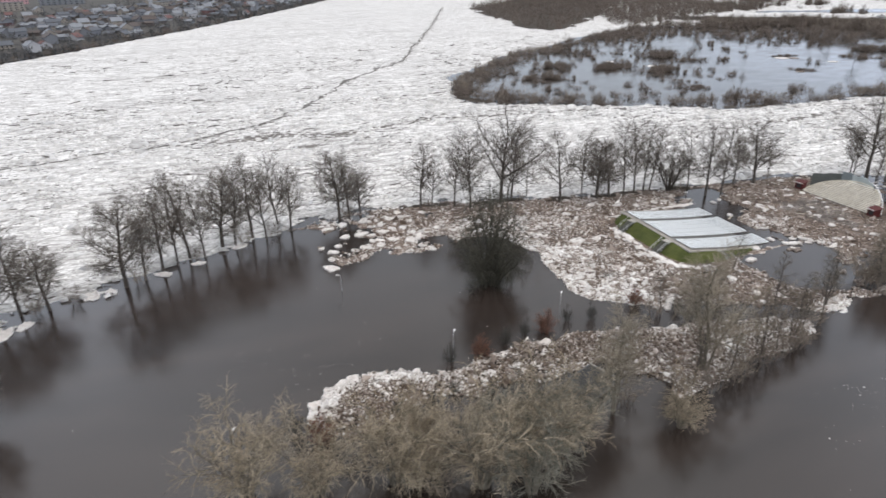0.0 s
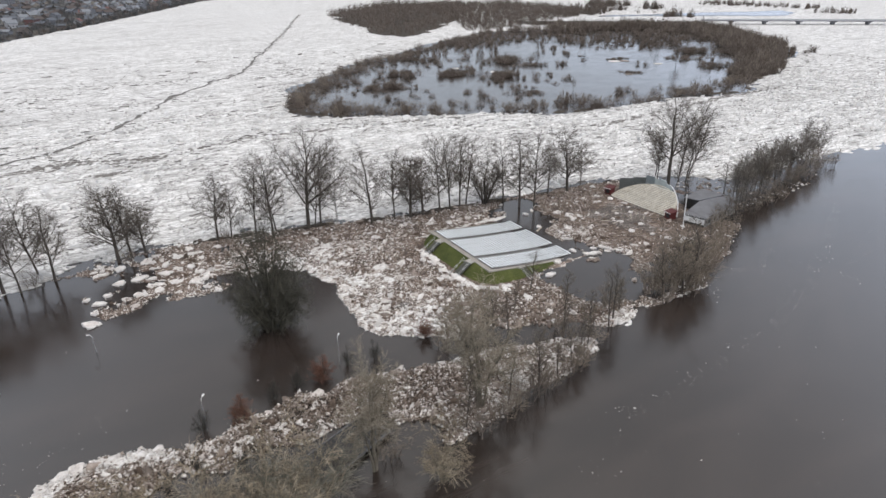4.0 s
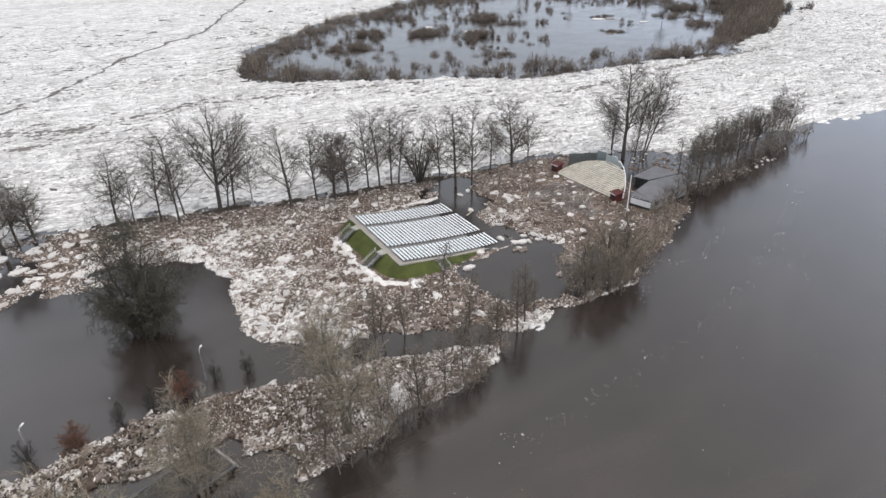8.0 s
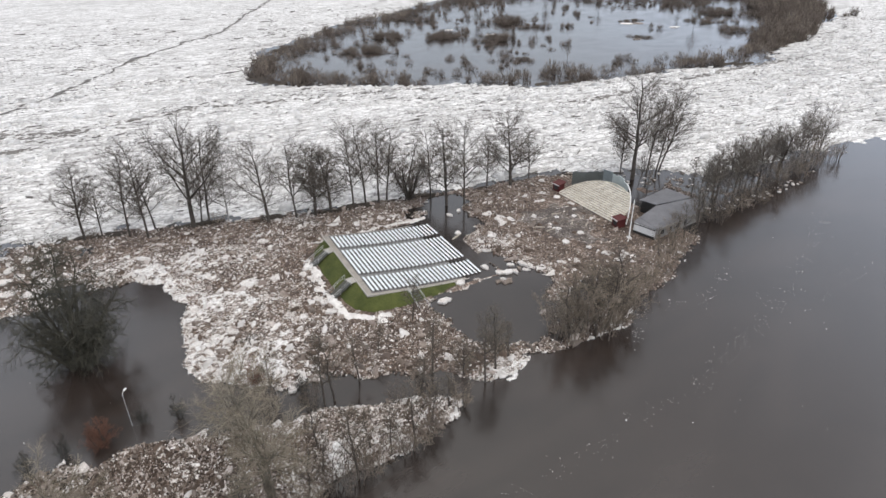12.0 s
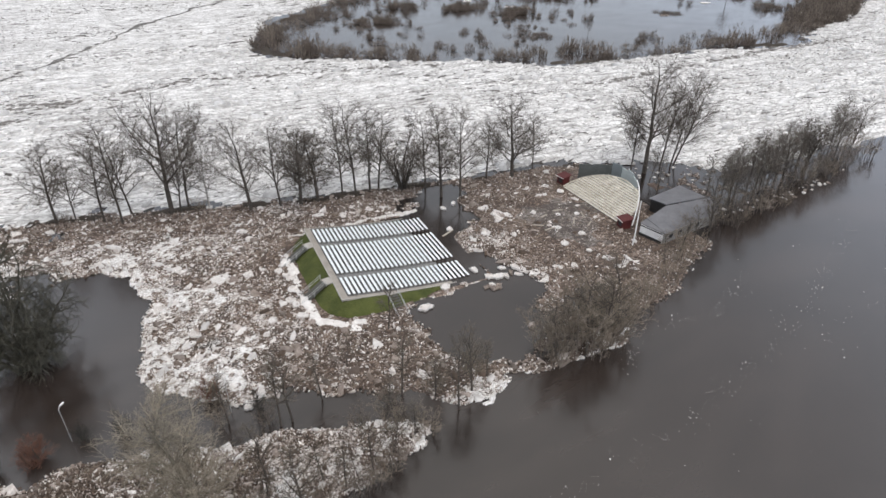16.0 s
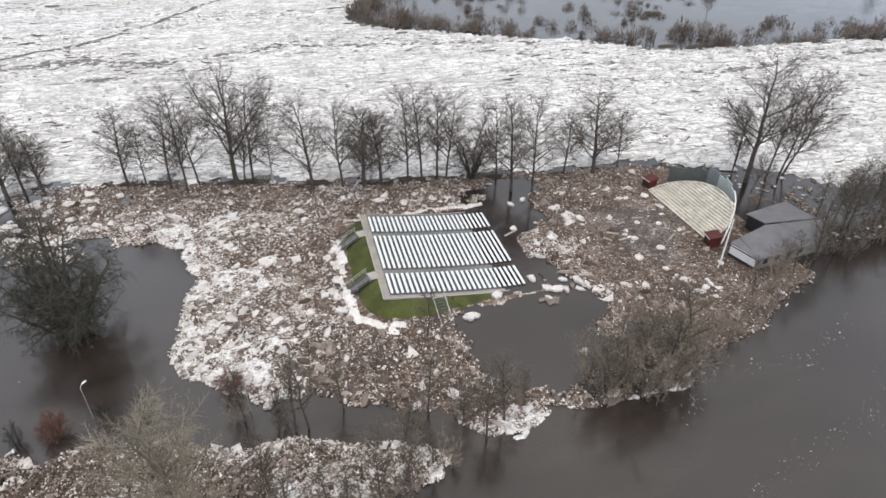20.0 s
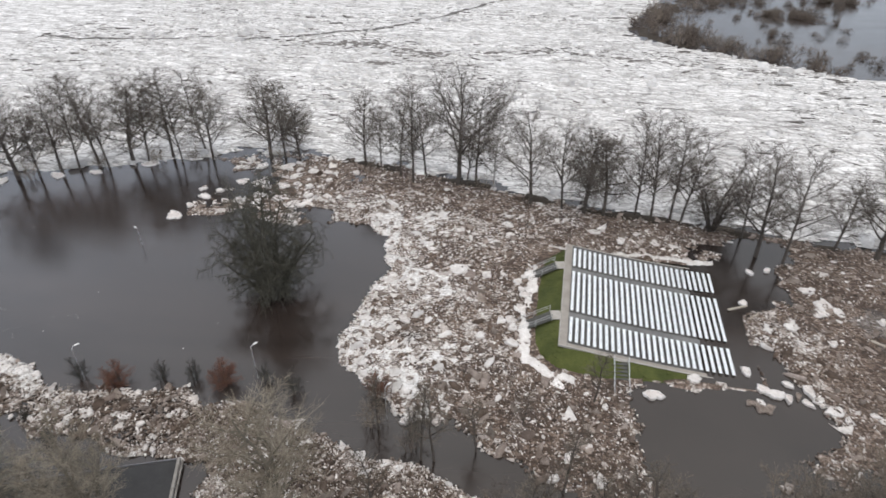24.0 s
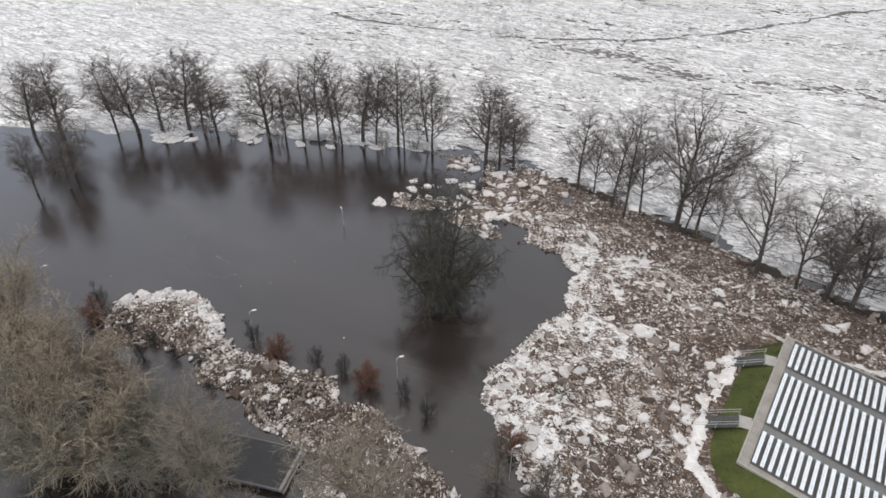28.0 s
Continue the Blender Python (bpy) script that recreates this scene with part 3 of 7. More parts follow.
def field_keep(x, y):
    k = ragged(x, y, FIELD, 1.1, 5.0, 17) & ~ragged(x, y, POND, 1.3, 5.0, 23)
    k &= ~((x > -0.5) & (x < 25.6) & (y > -0.6) & (y < 25.5))
    thin = rough_noise(x, y, 5.0, 29)
    k &= ~((x < -42) & (thin < -0.48 - (x + 42) * 0.008))
    k &= ~((x > 70) & (thin < 0.30)) & ~((x > 79) & (thin < 0.8))
    k &= ~ragged(x, y, DARK_POOL, 1.0, 3.5, 27)
    k &= ~((x > 22) & (x < 42) & (y < -8.5 - 0.3 * np.abs(x - 31)) & (y > -23.5 + 0.15 * (x - 22)) & (thin < 0.22))
    k &= ~((x > 20) & (x < 34) & (y > 17) & (y < 33) & (thin < 0.45 - 0.06 * np.abs(x - 27)))
    return k


def slush_height(x, y):
    return np.maximum(0.035, 0.10 + 0.07 * rough_noise(x, y, 1.6, 31))


tagged(put("slush_field", sheet("slush_field", np.arange(-80, 146, 0.6), np.arange(-32, 58, 0.6), field_keep, slush_height, SLUSH)),
               "brown slush and broken ice flooding the park meadow", "ice field", "", "structure")
tagged(put("stage_slush", sheet("stage_slush", np.arange(30, 80, 0.5), np.arange(-14, 38, 0.5), lambda x, y: field_keep(x, y) & (((x - 50) / 8.0) ** 2 + ((y - 11) / 9.0) ** 2 < 1.1 + 0.9 * rough_noise(x, y, 4.0, 39)),
       lambda x, y: slush_height(x, y) + 0.05, WET_SLUSH)), "smooth wet grey slush before the stage", "ice field", "", "structure")
tagged(put("slush_spit", sheet("slush_spit", np.arange(-90, 8, 0.5), np.arange(-42, -10, 0.5), lambda x, y: ragged(x, y, SPIT, 0.9, 4.0, 37) & ((x > -43) | (rough_noise(x, y, 1.7, 41) > -0.30)), slush_height, SLUSH)),
              "brown slush bank under stranded ice along the spit", "ice bank", "", "structure")


# ---- ice rubble ----
def rubble_mesh(name, pos, size, flat, mat, seed, k=4, slim=(0.45, 1.0), swing=np.pi, tip=0.22):
    """Angular broken blocks: tilted slabs with k sides, one at each place."""
    rng = np.random.default_rng(seed)
    n = len(pos)
    ang = (np.arange(k) + rng.uniform(-0.38, 0.38, (n, k))) * 2 * np.pi / k + rng.uniform(0, 6.3, (n, 1))
    rad = size[:, None] * rng.uniform(0.55, 1.2, (n, k)) * 0.55
    asp = rng.uniform(*slim, (n, 1))
    turn = rng.uniform(-swing / 2, swing / 2, (n, 1))
    lx, ly = np.cos(ang) * rad, np.sin(ang) * rad * asp
    lx, ly = lx * np.cos(turn) - ly * np.sin(turn), lx * np.sin(turn) + ly * np.cos(turn)
    h = (size * flat * rng.uniform(0.4, 1.5, n))[:, None]
    tx, ty = rng.normal(0, tip, (n, 1)), rng.normal(0, tip, (n, 1))
    shrink = rng.uniform(0.7, 0.95, (n, 1))
    base = pos[:, 2][:, None]
    bot = np.stack([pos[:, :1] + lx, pos[:, 1:2] + ly, base - 0.10 + 0 * lx], -1)
    top = np.stack([pos[:, :1] + lx * shrink, pos[:, 1:2] + ly * shrink, base + h + lx * tx + ly * ty + rng.uniform(-0.15, 0.15, (n, k)) * h], -1)
    verts = np.concatenate([bot, top], 1).reshape(-1, 3)
    tri = [(k, k + i + 1, k + i + 2) for i in range(k - 2)]
    for i in range(k):
        j = (i + 1) % k
        tri += [(i, j, k + j), (i, k + j, k + i)]
    faces = (np.array(tri)[None] + (np.arange(n) * 2 * k)[:, None, None]).reshape(-1, 3)
    return fast(name, verts, faces, mat)


def scatter(n, x0, y0, x1, y1, seed, chance):
    rng = np.random.default_rng(seed)
    x, y = rng.uniform(x0, x1, n), rng.uniform(y0, y1, n)
    ok = rng.uniform(0, 1, n) < chance(x, y)
    return x[ok], y[ok], rng


def whiteness(x, y):
    """How clean the ice lies: best along the bay's edge, round the mound's foot and on the spit's rim."""
    w = 1.05 * np.exp(-(edge_distance(x, y, FIELD[7:13], False) / 4.3) ** 2) + 0.32 * np.exp(-((x + 20) / 8.0) ** 2 - ((y - 8) / 14.0) ** 2)
    w += 0.24 * np.exp(-((x + 14) / 9.0) ** 2 - ((y + 4) / 7.0) ** 2) + 0.28 * np.exp(-((x + 20) / 13.0) ** 2 - ((y - 29) / 8.0) ** 2)
    w += 0.8 * np.exp(-((x - 14) / 7.0) ** 2 - ((y + 26) / 2.5) ** 2)
    w += 0.30 * np.clip(rough_noise(x, y, 9.0, 51), 0, 1) + 0.3 * (x < -48)
    w = w * (1 + 0.55 * rough_noise(x, y, 3.0, 53)) + 0.5 * np.exp(-((x + 40) / 9.0) ** 2 - ((y - 33) / 6.0) ** 2)
    return np.clip(np.where(x > 34, 0.26, 0.36) + 0.7 * w, 0, 0.93)


for nm, limit, lift, mat, lab in (("grey_crust", 0.37, 0.13, GREY_CRUST, "crushed grey ice between the bay and the mound"), ("white_crust", 0.66, 0.17, CRUST, "crushed white ice crust along the edge of the bay")):
    tagged(put(nm, sheet(nm, np.arange(-50, 40, 0.36), np.arange(-30, 44, 0.36), lambda x, y: field_keep(x, y) & (whiteness(x, y) + 0.20 * rough_noise(x, y, 3.0, 151) + 0.36 * rough_noise(x, y, 0.9, 152) > limit + 0.09),
           lambda x, y: lift + 0.08 * rough_noise(x, y, 0.9, 153), mat)), lab, "ice crust", "", "structure")


def spit_clean(x, y):
    """How clean the ice on the spit is: best on its head, its outer rim and its eastern tip."""
    rim = edge_distance(x, y, SPIT[:16], False)
    return (0.85 * np.exp(-(rim / 3.4) ** 2) * (x < -64) + 0.42 * np.exp(-(rim / 2.2) ** 2) + 0.40 * (x > -17) + 0.42 * (x > -37) * (x < -14) * (y < -27) + 0.25 * np.exp(-((x + 56) / 6.0) ** 2)
            + 0.12 + 0.34 * rough_noise(x, y, 4.0, 155))


for nm, limit, lift, mat, lab in (("grey_crust", 0.33, 0.20, GREY_CRUST, "crushed grey ice heaped on the spit"), ("white_crust", 0.74, 0.25, CRUST, "hummocky white ice crust heaped on the spit")):
    tagged(put(nm, sheet(nm, np.arange(-88, 6, 0.3), np.arange(-40, -12, 0.3), lambda x, y: ragged(x, y, SPIT, 0.9, 4.0, 37) & (spit_clean(x, y) + 0.2 * rough_noise(x, y, 0.9, 156) > limit),
           lambda x, y: lift + 0.14 * rough_noise(x, y, 1.3, 157), mat)), lab, "ice crust", "", "structure")


def dry_field(x, y, edge=0.0):
    return field_keep(x, y) & ~inside(x, y, MOUND)


STAGE_AREA = [(58, 30), (57.4, 4), (59, -6), (82, -6), (82, 30)]


def wet_patch(x, y):
    """Open slush with little ice on it, before the stage."""
    return np.clip(1.4 - ((x - 50) / 8.5) ** 2 - ((y - 11) / 9.5) ** 2 + 0.9 * rough_noise(x, y, 4.0, 59), 0, 1)


def field_chance(x, y):
    c = np.where(x > 36, 0.7, 0.95) * np.where(x < -44, 0.8, 1.0)
    c = np.where(y > 36, c * 0.6, c)
    c = c * np.clip(0.9 + 0.45 * rough_noise(x, y, 7.0, 57), 0.25, 1.05) * (1 - 0.72 * wet_patch(x, y))
    return c * dry_field(x, y) * ~inside(x, y, STAGE_AREA)


def level(x, y, rng):
    return 0.10 + 0.05 * rough_noise(x, y, 1.6, 31)


rubble = thing("ice_rubble", "brash ice of white and muddy broken blocks over the flooded meadow", "ice rubble", "", "stuff")
x, y, rng = scatter(84000, -78, -28, 142, 54, 61, field_chance)
clean = rng.uniform(0, 1, len(x)) < whiteness(x, y)
size = np.clip(0.19 * rng.pareto(1.75, len(x)) + 0.2, 0.2, 2.5) * np.where(x > 36, 0.8, 1.0)
pos = np.stack([x, y, level(x, y, rng)], -1)
brown = ~clean & (rng.uniform(0, 1, len(x)) < 0.40)
mixed = clean & (rng.uniform(0.35, 0.85, len(x)) > whiteness(x, y))
for mask, mat, nm, fl in ((clean & ~mixed, WHITE_ICE, "white_blocks", 0.13), (mixed, MIXED_CHIP, "stained_blocks", 0.13), (~clean & ~brown, DIRTY_ICE, "muddy_blocks", 0.12), (brown, DEBRIS, "reed_and_mud_lumps", 0.13)):
    o = put(nm, rubble_mesh(nm, pos[mask], size[mask], fl, mat, 62, 5, (0.2, 0.7), np.pi, 0.3), rubble)
    o["kind"] = "stuff"

# finer fragments between the blocks
x, y, rng = scatter(215000, -78, -28, 142, 54, 63, lambda x, y: field_chance(x, y) * np.where(x > 34, 0.85, 1.0) * np.where(whiteness(x, y) > 0.8, 0.8, 1.0))
clean = rng.uniform(0, 1, len(x)) < 1.15 * whiteness(x, y) - 0.20 - 0.04 * (x > 34)
size = np.clip(rng.lognormal(-1.2, 0.45, len(x)), 0.14, 0.95)
pos = np.stack([x, y, level(x, y, rng) + 0.05], -1)
for mask, mat, nm in ((clean, CLEAN_CHIP, "ice_chips"), (~clean, MUDDY_CHIP, "mud_chips")):
    o = put(nm, rubble_mesh(nm, pos[mask], size[mask], 0.16, mat, 64, 4, (0.14, 0.5), np.pi, 0.4), rubble)
    o["kind"] = "stuff"

bank_rubble = thing("spit_rubble", "coarse white ice blocks stranded with mud on the spit", "ice rubble", "", "stuff")
x, y, rng = scatter(27000, -88, -40, 6, -12, 71, lambda x, y: ragged(x, y, SPIT, 0.9, 4.0, 37) * np.where(x < -43, 0.5, 0.95))
rim = edge_distance(x, y, SPIT[:16], False)
clean = rng.uniform(0, 1, len(x)) < np.clip(0.14 + 0.6 * spit_clean(x, y), 0.12, 0.9)
size = np.clip(0.2 * rng.pareto(2.2, len(x)) + 0.2, 0.2, 2.0) * np.where(x < -43, 1.0, 0.9)
pos = np.stack([x, y, level(x, y, rng) + 0.10 + 0.30 * np.exp(-((rim - 2) / 2.2) ** 2) * (x < -40)], -1)
brown = ~clean & (rng.uniform(0, 1, len(x)) < 0.5)
mixed = clean & (rng.uniform(0.1, 0.95, len(x)) > spit_clean(x, y))
for mask, mat, nm, fl in ((clean & ~mixed, WHITE_ICE, "white_blocks", 0.14), (mixed, MIXED_CHIP, "stained_blocks", 0.14), (~clean & ~brown, DIRTY_ICE, "muddy_blocks", 0.14), (brown, DEBRIS, "reed_and_mud_lumps", 0.14)):
    o = put(nm, rubble_mesh(nm, pos[mask], size[mask], fl, mat, 72, 5, (0.25, 0.8), np.pi, 0.35), bank_rubble)
    o["kind"] = "stuff"


x, y, rng = scatter(62000, -88, -40, 6, -12, 73, lambda x, y: ragged(x, y, SPIT, 0.9, 4.0, 37) * np.where(x < -43, 0.6, 1.0))
clean = rng.uniform(0, 1, len(x)) < np.clip(-0.02 + 0.68 * spit_clean(x, y), 0.06, 0.9)
size = np.clip(rng.lognormal(-1.2, 0.45, len(x)), 0.14, 0.95)
pos = np.stack([x, y, level(x, y, rng) + 0.12], -1)
for mask, mat, nm in ((clean, CLEAN_CHIP, "ice_chips"), (~clean, MUDDY_CHIP, "mud_chips")):
    o = put(nm, rubble_mesh(nm, pos[mask], size[mask], 0.16, mat, 74, 4, (0.16, 0.6), np.pi, 0.4), bank_rubble)
    o["kind"] = "stuff"


def floe_mesh(name, seed, mat, heart):
    """A worn slab with an uneven rim and a hummocky top, about 1 m across."""
    rng = np.random.default_rng(seed)
    k = 22
    bm = bmesh.new()
    ang = [(i + rng.uniform(-0.42, 0.42)) * 2 * math.pi / k for i in range(k)]
    a2, a3, a5, p2, p3, p5 = rng.uniform(0.05, 0.25), rng.uniform(0.04, 0.16), rng.uniform(0.02, 0.09), rng.uniform(0, 6), rng.uniform(0, 6), rng.uniform(0, 6)
    slim = rng.uniform(0.5, 0.88)
    rad = [0.5 * (1 + a2 * math.cos(2 * a + p2) + a3 * math.cos(3 * a + p3) + a5 * math.cos(5 * a + p5)) * rng.uniform(0.76, 1.12) for a in ang]
    rings = []
    for f, z, rough in ((1.0, -0.12, 0.0), (1.03, 0.05, 0.03), (0.97, 0.13, 0.05), (0.84, 0.135, 0.055), (0.70, 0.07, 0.03), (0.38, 0.055, 0.025)):
        rings.append([bm.verts.new((math.cos(a) * r * f * rng.uniform(0.95, 1.05), math.sin(a) * r * f * slim * rng.uniform(0.95, 1.05), z + rng.uniform(-rough, rough))) for a, r in zip(ang, rad)])
    mid = bm.verts.new((0, 0, 0.06 + rng.uniform(-0.03, 0.04)))
    for level_no, (a, b) in enumerate(zip(rings, rings[1:])):
        for i in range(k):
            bm.faces.new((a[i], a[(i + 1) % k], b[(i + 1) % k], b[i])).material_index = 1 if level_no >= 3 else 0
    for i in range(k):
        bm.faces.new((rings[-1][i], rings[-1][(i + 1) % k], mid)).material_index = 1
    me = bpy.data.meshes.new(name)
    bm.to_mesh(me)
    bm.free()
    me.materials.append(mat)
    me.materials.append(heart)
    return me


FLOES = [floe_mesh("ice_floe", 80 + k, WHITE_ICE, FLOE_HEART if k % 2 else WHITE_ICE) for k in range(8)]
GREY_FLOES = [floe_mesh("ice_floe", 90 + k, DIRTY_ICE, DIRTY_ICE) for k in range(4)]


def floe(parent, x, y, size, turn, white=True, tilt=(0, 0), z=0.10, which=0):
    me = (FLOES if white else GREY_FLOES)[which % (8 if white else 4)]
    m = pose(x, y, z, tilt[0], tilt[1], turn) @ Matrix.Diagonal((size, size, min(size, 1.6) * 0.9, 1))
    return put("ice_floe", me, parent, m)


floes = thing("stranded_floes", "scattered white ice slabs lying in the brash ice", "ice floes", "", "stuff")
BIG_FLOES = [(-16.7, 17.0, 3.6), (-15.0, 15.6, 2.0), (9.2, 31.0, 2.1), (15.0, 31.2, 1.5), (4.7, 33.0, 2.2), (-0.5, 36.1, 1.8), (29.2, 25.6, 1.7), (36.6, 22.1, 2.4), (32.3, 12.6, 2.2), (26.6, 17.0, 1.5), (24.2, 1.8, 1.8),
             (25.7, -1.1, 1.9), (27.1, -1.7, 2.3), (28.5, -2.1, 1.7), (25.0, -3.5, 1.3), (12.0, -4.9, 2.8), (17.4, -0.9, 1.9), (38.3, 18.7, 3.0), (39.9, 17.4, 2.2), (37.6, 16.6, 1.8), (33.4, -3.3, 2.4), (31.3, -0.2, 2.4), (29.0, 0.4, 1.5), (-22.4, -2.8, 2.0), (-12.4, -1.4, 1.2),
             (-26.8, 11.7, 1.9), (-19.1, -5.0, 1.7), (-55.4, 33.2, 3.2), (-55.8, 43.2, 2.4), (-7.2, 5.9, 2.2), (-25.7, -6.8, 2.0), (-17.2, -15.2, 2.0), (-10.9, 1.7, 1.6), (-13.2, -12.0, 1.6), (-10.6, 32.4, 2.2), (-18.7, 28.7, 1.8),
             (-23.2, 23.1, 2.2), (-22.2, 3, 2.4), (-50.5, -21.5, 2.0), (32, 26.7, 1.6), (44, 3, 1.8)]
rng = np.random.default_rng(83)
for k in range(13):
    BIG_FLOES.append((-71 + 1.9 * k + rng.uniform(-2, 2), 24 + (k * 7.3) % 22 + rng.uniform(-1, 1), rng.uniform(2.2, 3.8)))
for k, (fx, fy, s) in enumerate(BIG_FLOES):
    tagged(floe(None, fx, fy, s, 47 * k, True, ((k * 7) % 5 - 2, (k * 5) % 5 - 2), 0.16, k), "large white ice slab with a raised rim stranded in brash ice" if s > 2.5 else "white ice slab with a raised rim stranded in brash ice", "ice floe", "large stranded floes")
rng = np.random.default_rng(85)
made = 0
while made < 110:
    fx, fy = (rng.uniform(-76, 56), rng.uniform(-24, 50)) if made % 3 else (rng.uniform(-80, -44), rng.uniform(22, 52))
    if not (dry_field(np.array([fx]), np.array([fy]))[0]):
        continue
    w = whiteness(np.array([fx]), np.array([fy]))[0]
    floe(floes, fx, fy, rng.uniform(0.6, 1.5) * (1.5 if fx < -44 else 1), rng.uniform(0, 360), rng.uniform() < 0.5 + w * 0.5, rng.uniform(-7, 7, 2), 0.16, made)
    made += 1
for k, (fx, fy, fs) in enumerate([(23.9, -3.7, 1.7), (25.3, -4.5, 1.8), (24.6, -4.2, 1.5), (26.0, -3.9, 1.2), (29.8, -1.4, 1.4), (30.6, -2.4, 1.6), (32.0, -1.7, 1.5), (34.6, -4.6, 1.6)]):
    floe(floes, fx, fy, fs, 61 * k, k > 4, (3, -2), 0.06, k)
made = 0
while made < 75:
    fx, fy = rng.uniform(30, 60), rng.uniform(-8, 34)
    if not (dry_field(np.array([fx]), np.array([fy]))[0]) or inside(np.array([fx]), np.array([fy]), STAGE_AREA)[0]:
        continue
    floe(floes, fx, fy, rng.uniform(0.5, 1.9), rng.uniform(0, 360), rng.uniform() < 0.6, rng.uniform(-5, 5, 2), 0.13, made)
    made += 1
SHORE = [(9, -27), (12, -27.2), (16, -23.6), (24, -25.4), (34, -24.8), (40, -21), (54, -17), (64, -11.5)]
tagged(put("shore_ice", sheet("shore_ice", np.arange(6, 68, 0.22), np.arange(-30, -8, 0.22), lambda x, y: (edge_distance(x, y, SHORE, False) + 0.5 * rough_noise(x, y, 2.2, 191) < 0.12 + 0.55 * rough_noise(x, y, 6.0, 193) - 0.03 * np.maximum(x - 34, 0)),
       lambda x, y: 0.16 + 0.08 * rough_noise(x, y, 0.8, 195), CRUST)), "thin white ice edge along the south shore", "shore ice", "", "structure")
spit_floes = thing("spit_floes", "thick white ice slabs heaped on the spit", "ice floes", "", "stuff")
made = 0
while made < 36:
    fx, fy = rng.uniform(-84, 4), rng.uniform(-36, -14)
    if not inside(np.array([fx]), np.array([fy]), SPIT)[0]:
        continue
    r = edge_distance(np.array([fx]), np.array([fy]), SPIT[:16], False)[0]
    if r > 6 and fx < -16 and rng.uniform() < 0.75:
        continue
    floe(spit_floes, fx, fy, rng.uniform(0.6, 1.6), rng.uniform(0, 360), rng.uniform() < 0.6, rng.uniform(-12, 12, 2), 0.12, made)
    made += 1
made = 0
while made < 95:
    fx, fy = rng.uniform(-82, -43), rng.uniform(-30, -14)
    if not inside(np.array([fx]), np.array([fy]), SPIT)[0]:
        continue
    floe(spit_floes, fx, fy, min(2.4, 0.75 + 0.35 * rng.pareto(2.5)), rng.uniform(0, 360), rng.uniform() < 0.6, rng.uniform(-9, 9, 2), 0.20, made)
    made += 1
# the thick rim of the spit's head and of the mound's foot
for k in range(15):
    a = radians(175 - 9.5 * k + 5 * math.sin(k * 2.9))
    floe(spit_floes, -75 + (6.4 + 0.8 * math.sin(k * 1.7)) * math.cos(a), -21.5 + 5.2 * math.sin(a), 1.5 + 0.9 * math.sin(k * 2.3), 31 * k, True, ((k * 11) % 13 - 6, (k * 7) % 11 - 5), 0.3, k)
RIM = [(-4.7, 20), (-4.9, 12), (-4.9, 2), (-4.2, -1.8), (-1, -4.0), (1.5, -4.3)]


def rim_keep(x, y):
    d = edge_distance(x, y, RIM, False) + 0.4 * rough_noise(x, y, 1.6, 161)
    return (d < 0.72 * np.clip(1.25 - 0.4 * (y > 19) - 0.5 * (x > 3), 0.3, 2)) & (rough_noise(x, y, 4.0, 163) > -0.75)


tagged(put("ice_rim", sheet("ice_rim", np.arange(-9, 11, 0.22), np.arange(-8, 32, 0.22), rim_keep, lambda x, y: 0.30 + 0.13 * rough_noise(x, y, 0.8, 165), WHITE_ICE)),
       "thick white ice shoved against the foot of the grassy mound", "ice rim", "", "structure")
tagged(put("ice_rim", sheet("ice_rim", np.arange(-3, 24, 0.25), np.arange(25.4, 30, 0.25), lambda x, y: (np.abs(y - 27.0 - 0.6 * rough_noise(x, y * 0, 5.0, 167)) < 0.5 + 0.35 * rough_noise(x, y, 2.0, 169)),
       lambda x, y: 0.30 + 0.12 * rough_noise(x, y, 0.9, 173), WHITE_ICE)), "white ice ledge along the side of the seating mound", "ice rim", "", "structure")
mound_rim = thing("rim_floes", "white ice slabs leaning on the mound's foot", "ice floes", "", "stuff")
for k in range(12):
    floe(mound_rim, -6.2 - 0.9 * math.sin(k * 1.9), 17.0 - 1.6 * k, 1.3 + 0.7 * math.sin(k * 2.7), 53 * k, True, ((k * 11) % 15 - 7, (k * 7) % 13 - 6), 0.20, k)
# ice tongues between the western trees
for k, (fx, fy, fs) in enumerate([(-133, 16.5, 5.5), (-130, 18, 4.5), (-127, 20, 3.5), (-117.5, 28, 4.5), (-114, 28.5, 3), (-104.6, 33, 4), (-98, 36, 3), (-89, 42, 4)]):
    floe(floes, fx, fy, fs, 40 + 21 * k, True, (0, 0), 0.06, k)

# ice scraps frozen in among the trees behind the stage
for k in range(46):
    u = k / 45
    floe(floes, 74 + 22 * u + 2.5 * math.sin(k * 5.1), 26.5 - 13 * u + 4.2 * math.sin(k * 2.3), 0.4 + 0.7 * abs(math.sin(k * 1.7)) ** 2, 37 * k, k % 3 > 0, (0, 0), 0.05, k)

# white ice caught along the outer edge of the eastern strip
for k in range(54):
    u = (k * 0.618) % 1.0
    if 0.30 < u < 0.42 or 0.62 < u < 0.70:
        continue
    floe(floes, 82 + 34 * u + 1.2 * math.sin(k * 5.3), 0.6 + 6.0 * max(u - 0.62, 0) + 1.1 * math.sin(k * 3.1), 0.35 + 0.65 * abs(math.sin(k * 1.3)) ** 2, 41 * k, k % 3 > 0, ((k * 7) % 9 - 4, (k * 5) % 9 - 4), 0.08, k)
for k in range(14):
    floe(floes, 139 + 0.6 * k, 16.5 - 0.45 * k + 0.9 * math.sin(k * 2.7), 0.45 + 0.5 * abs(math.sin(k * 1.9)), 33 * k, True, (0, 0), 0.06, k)

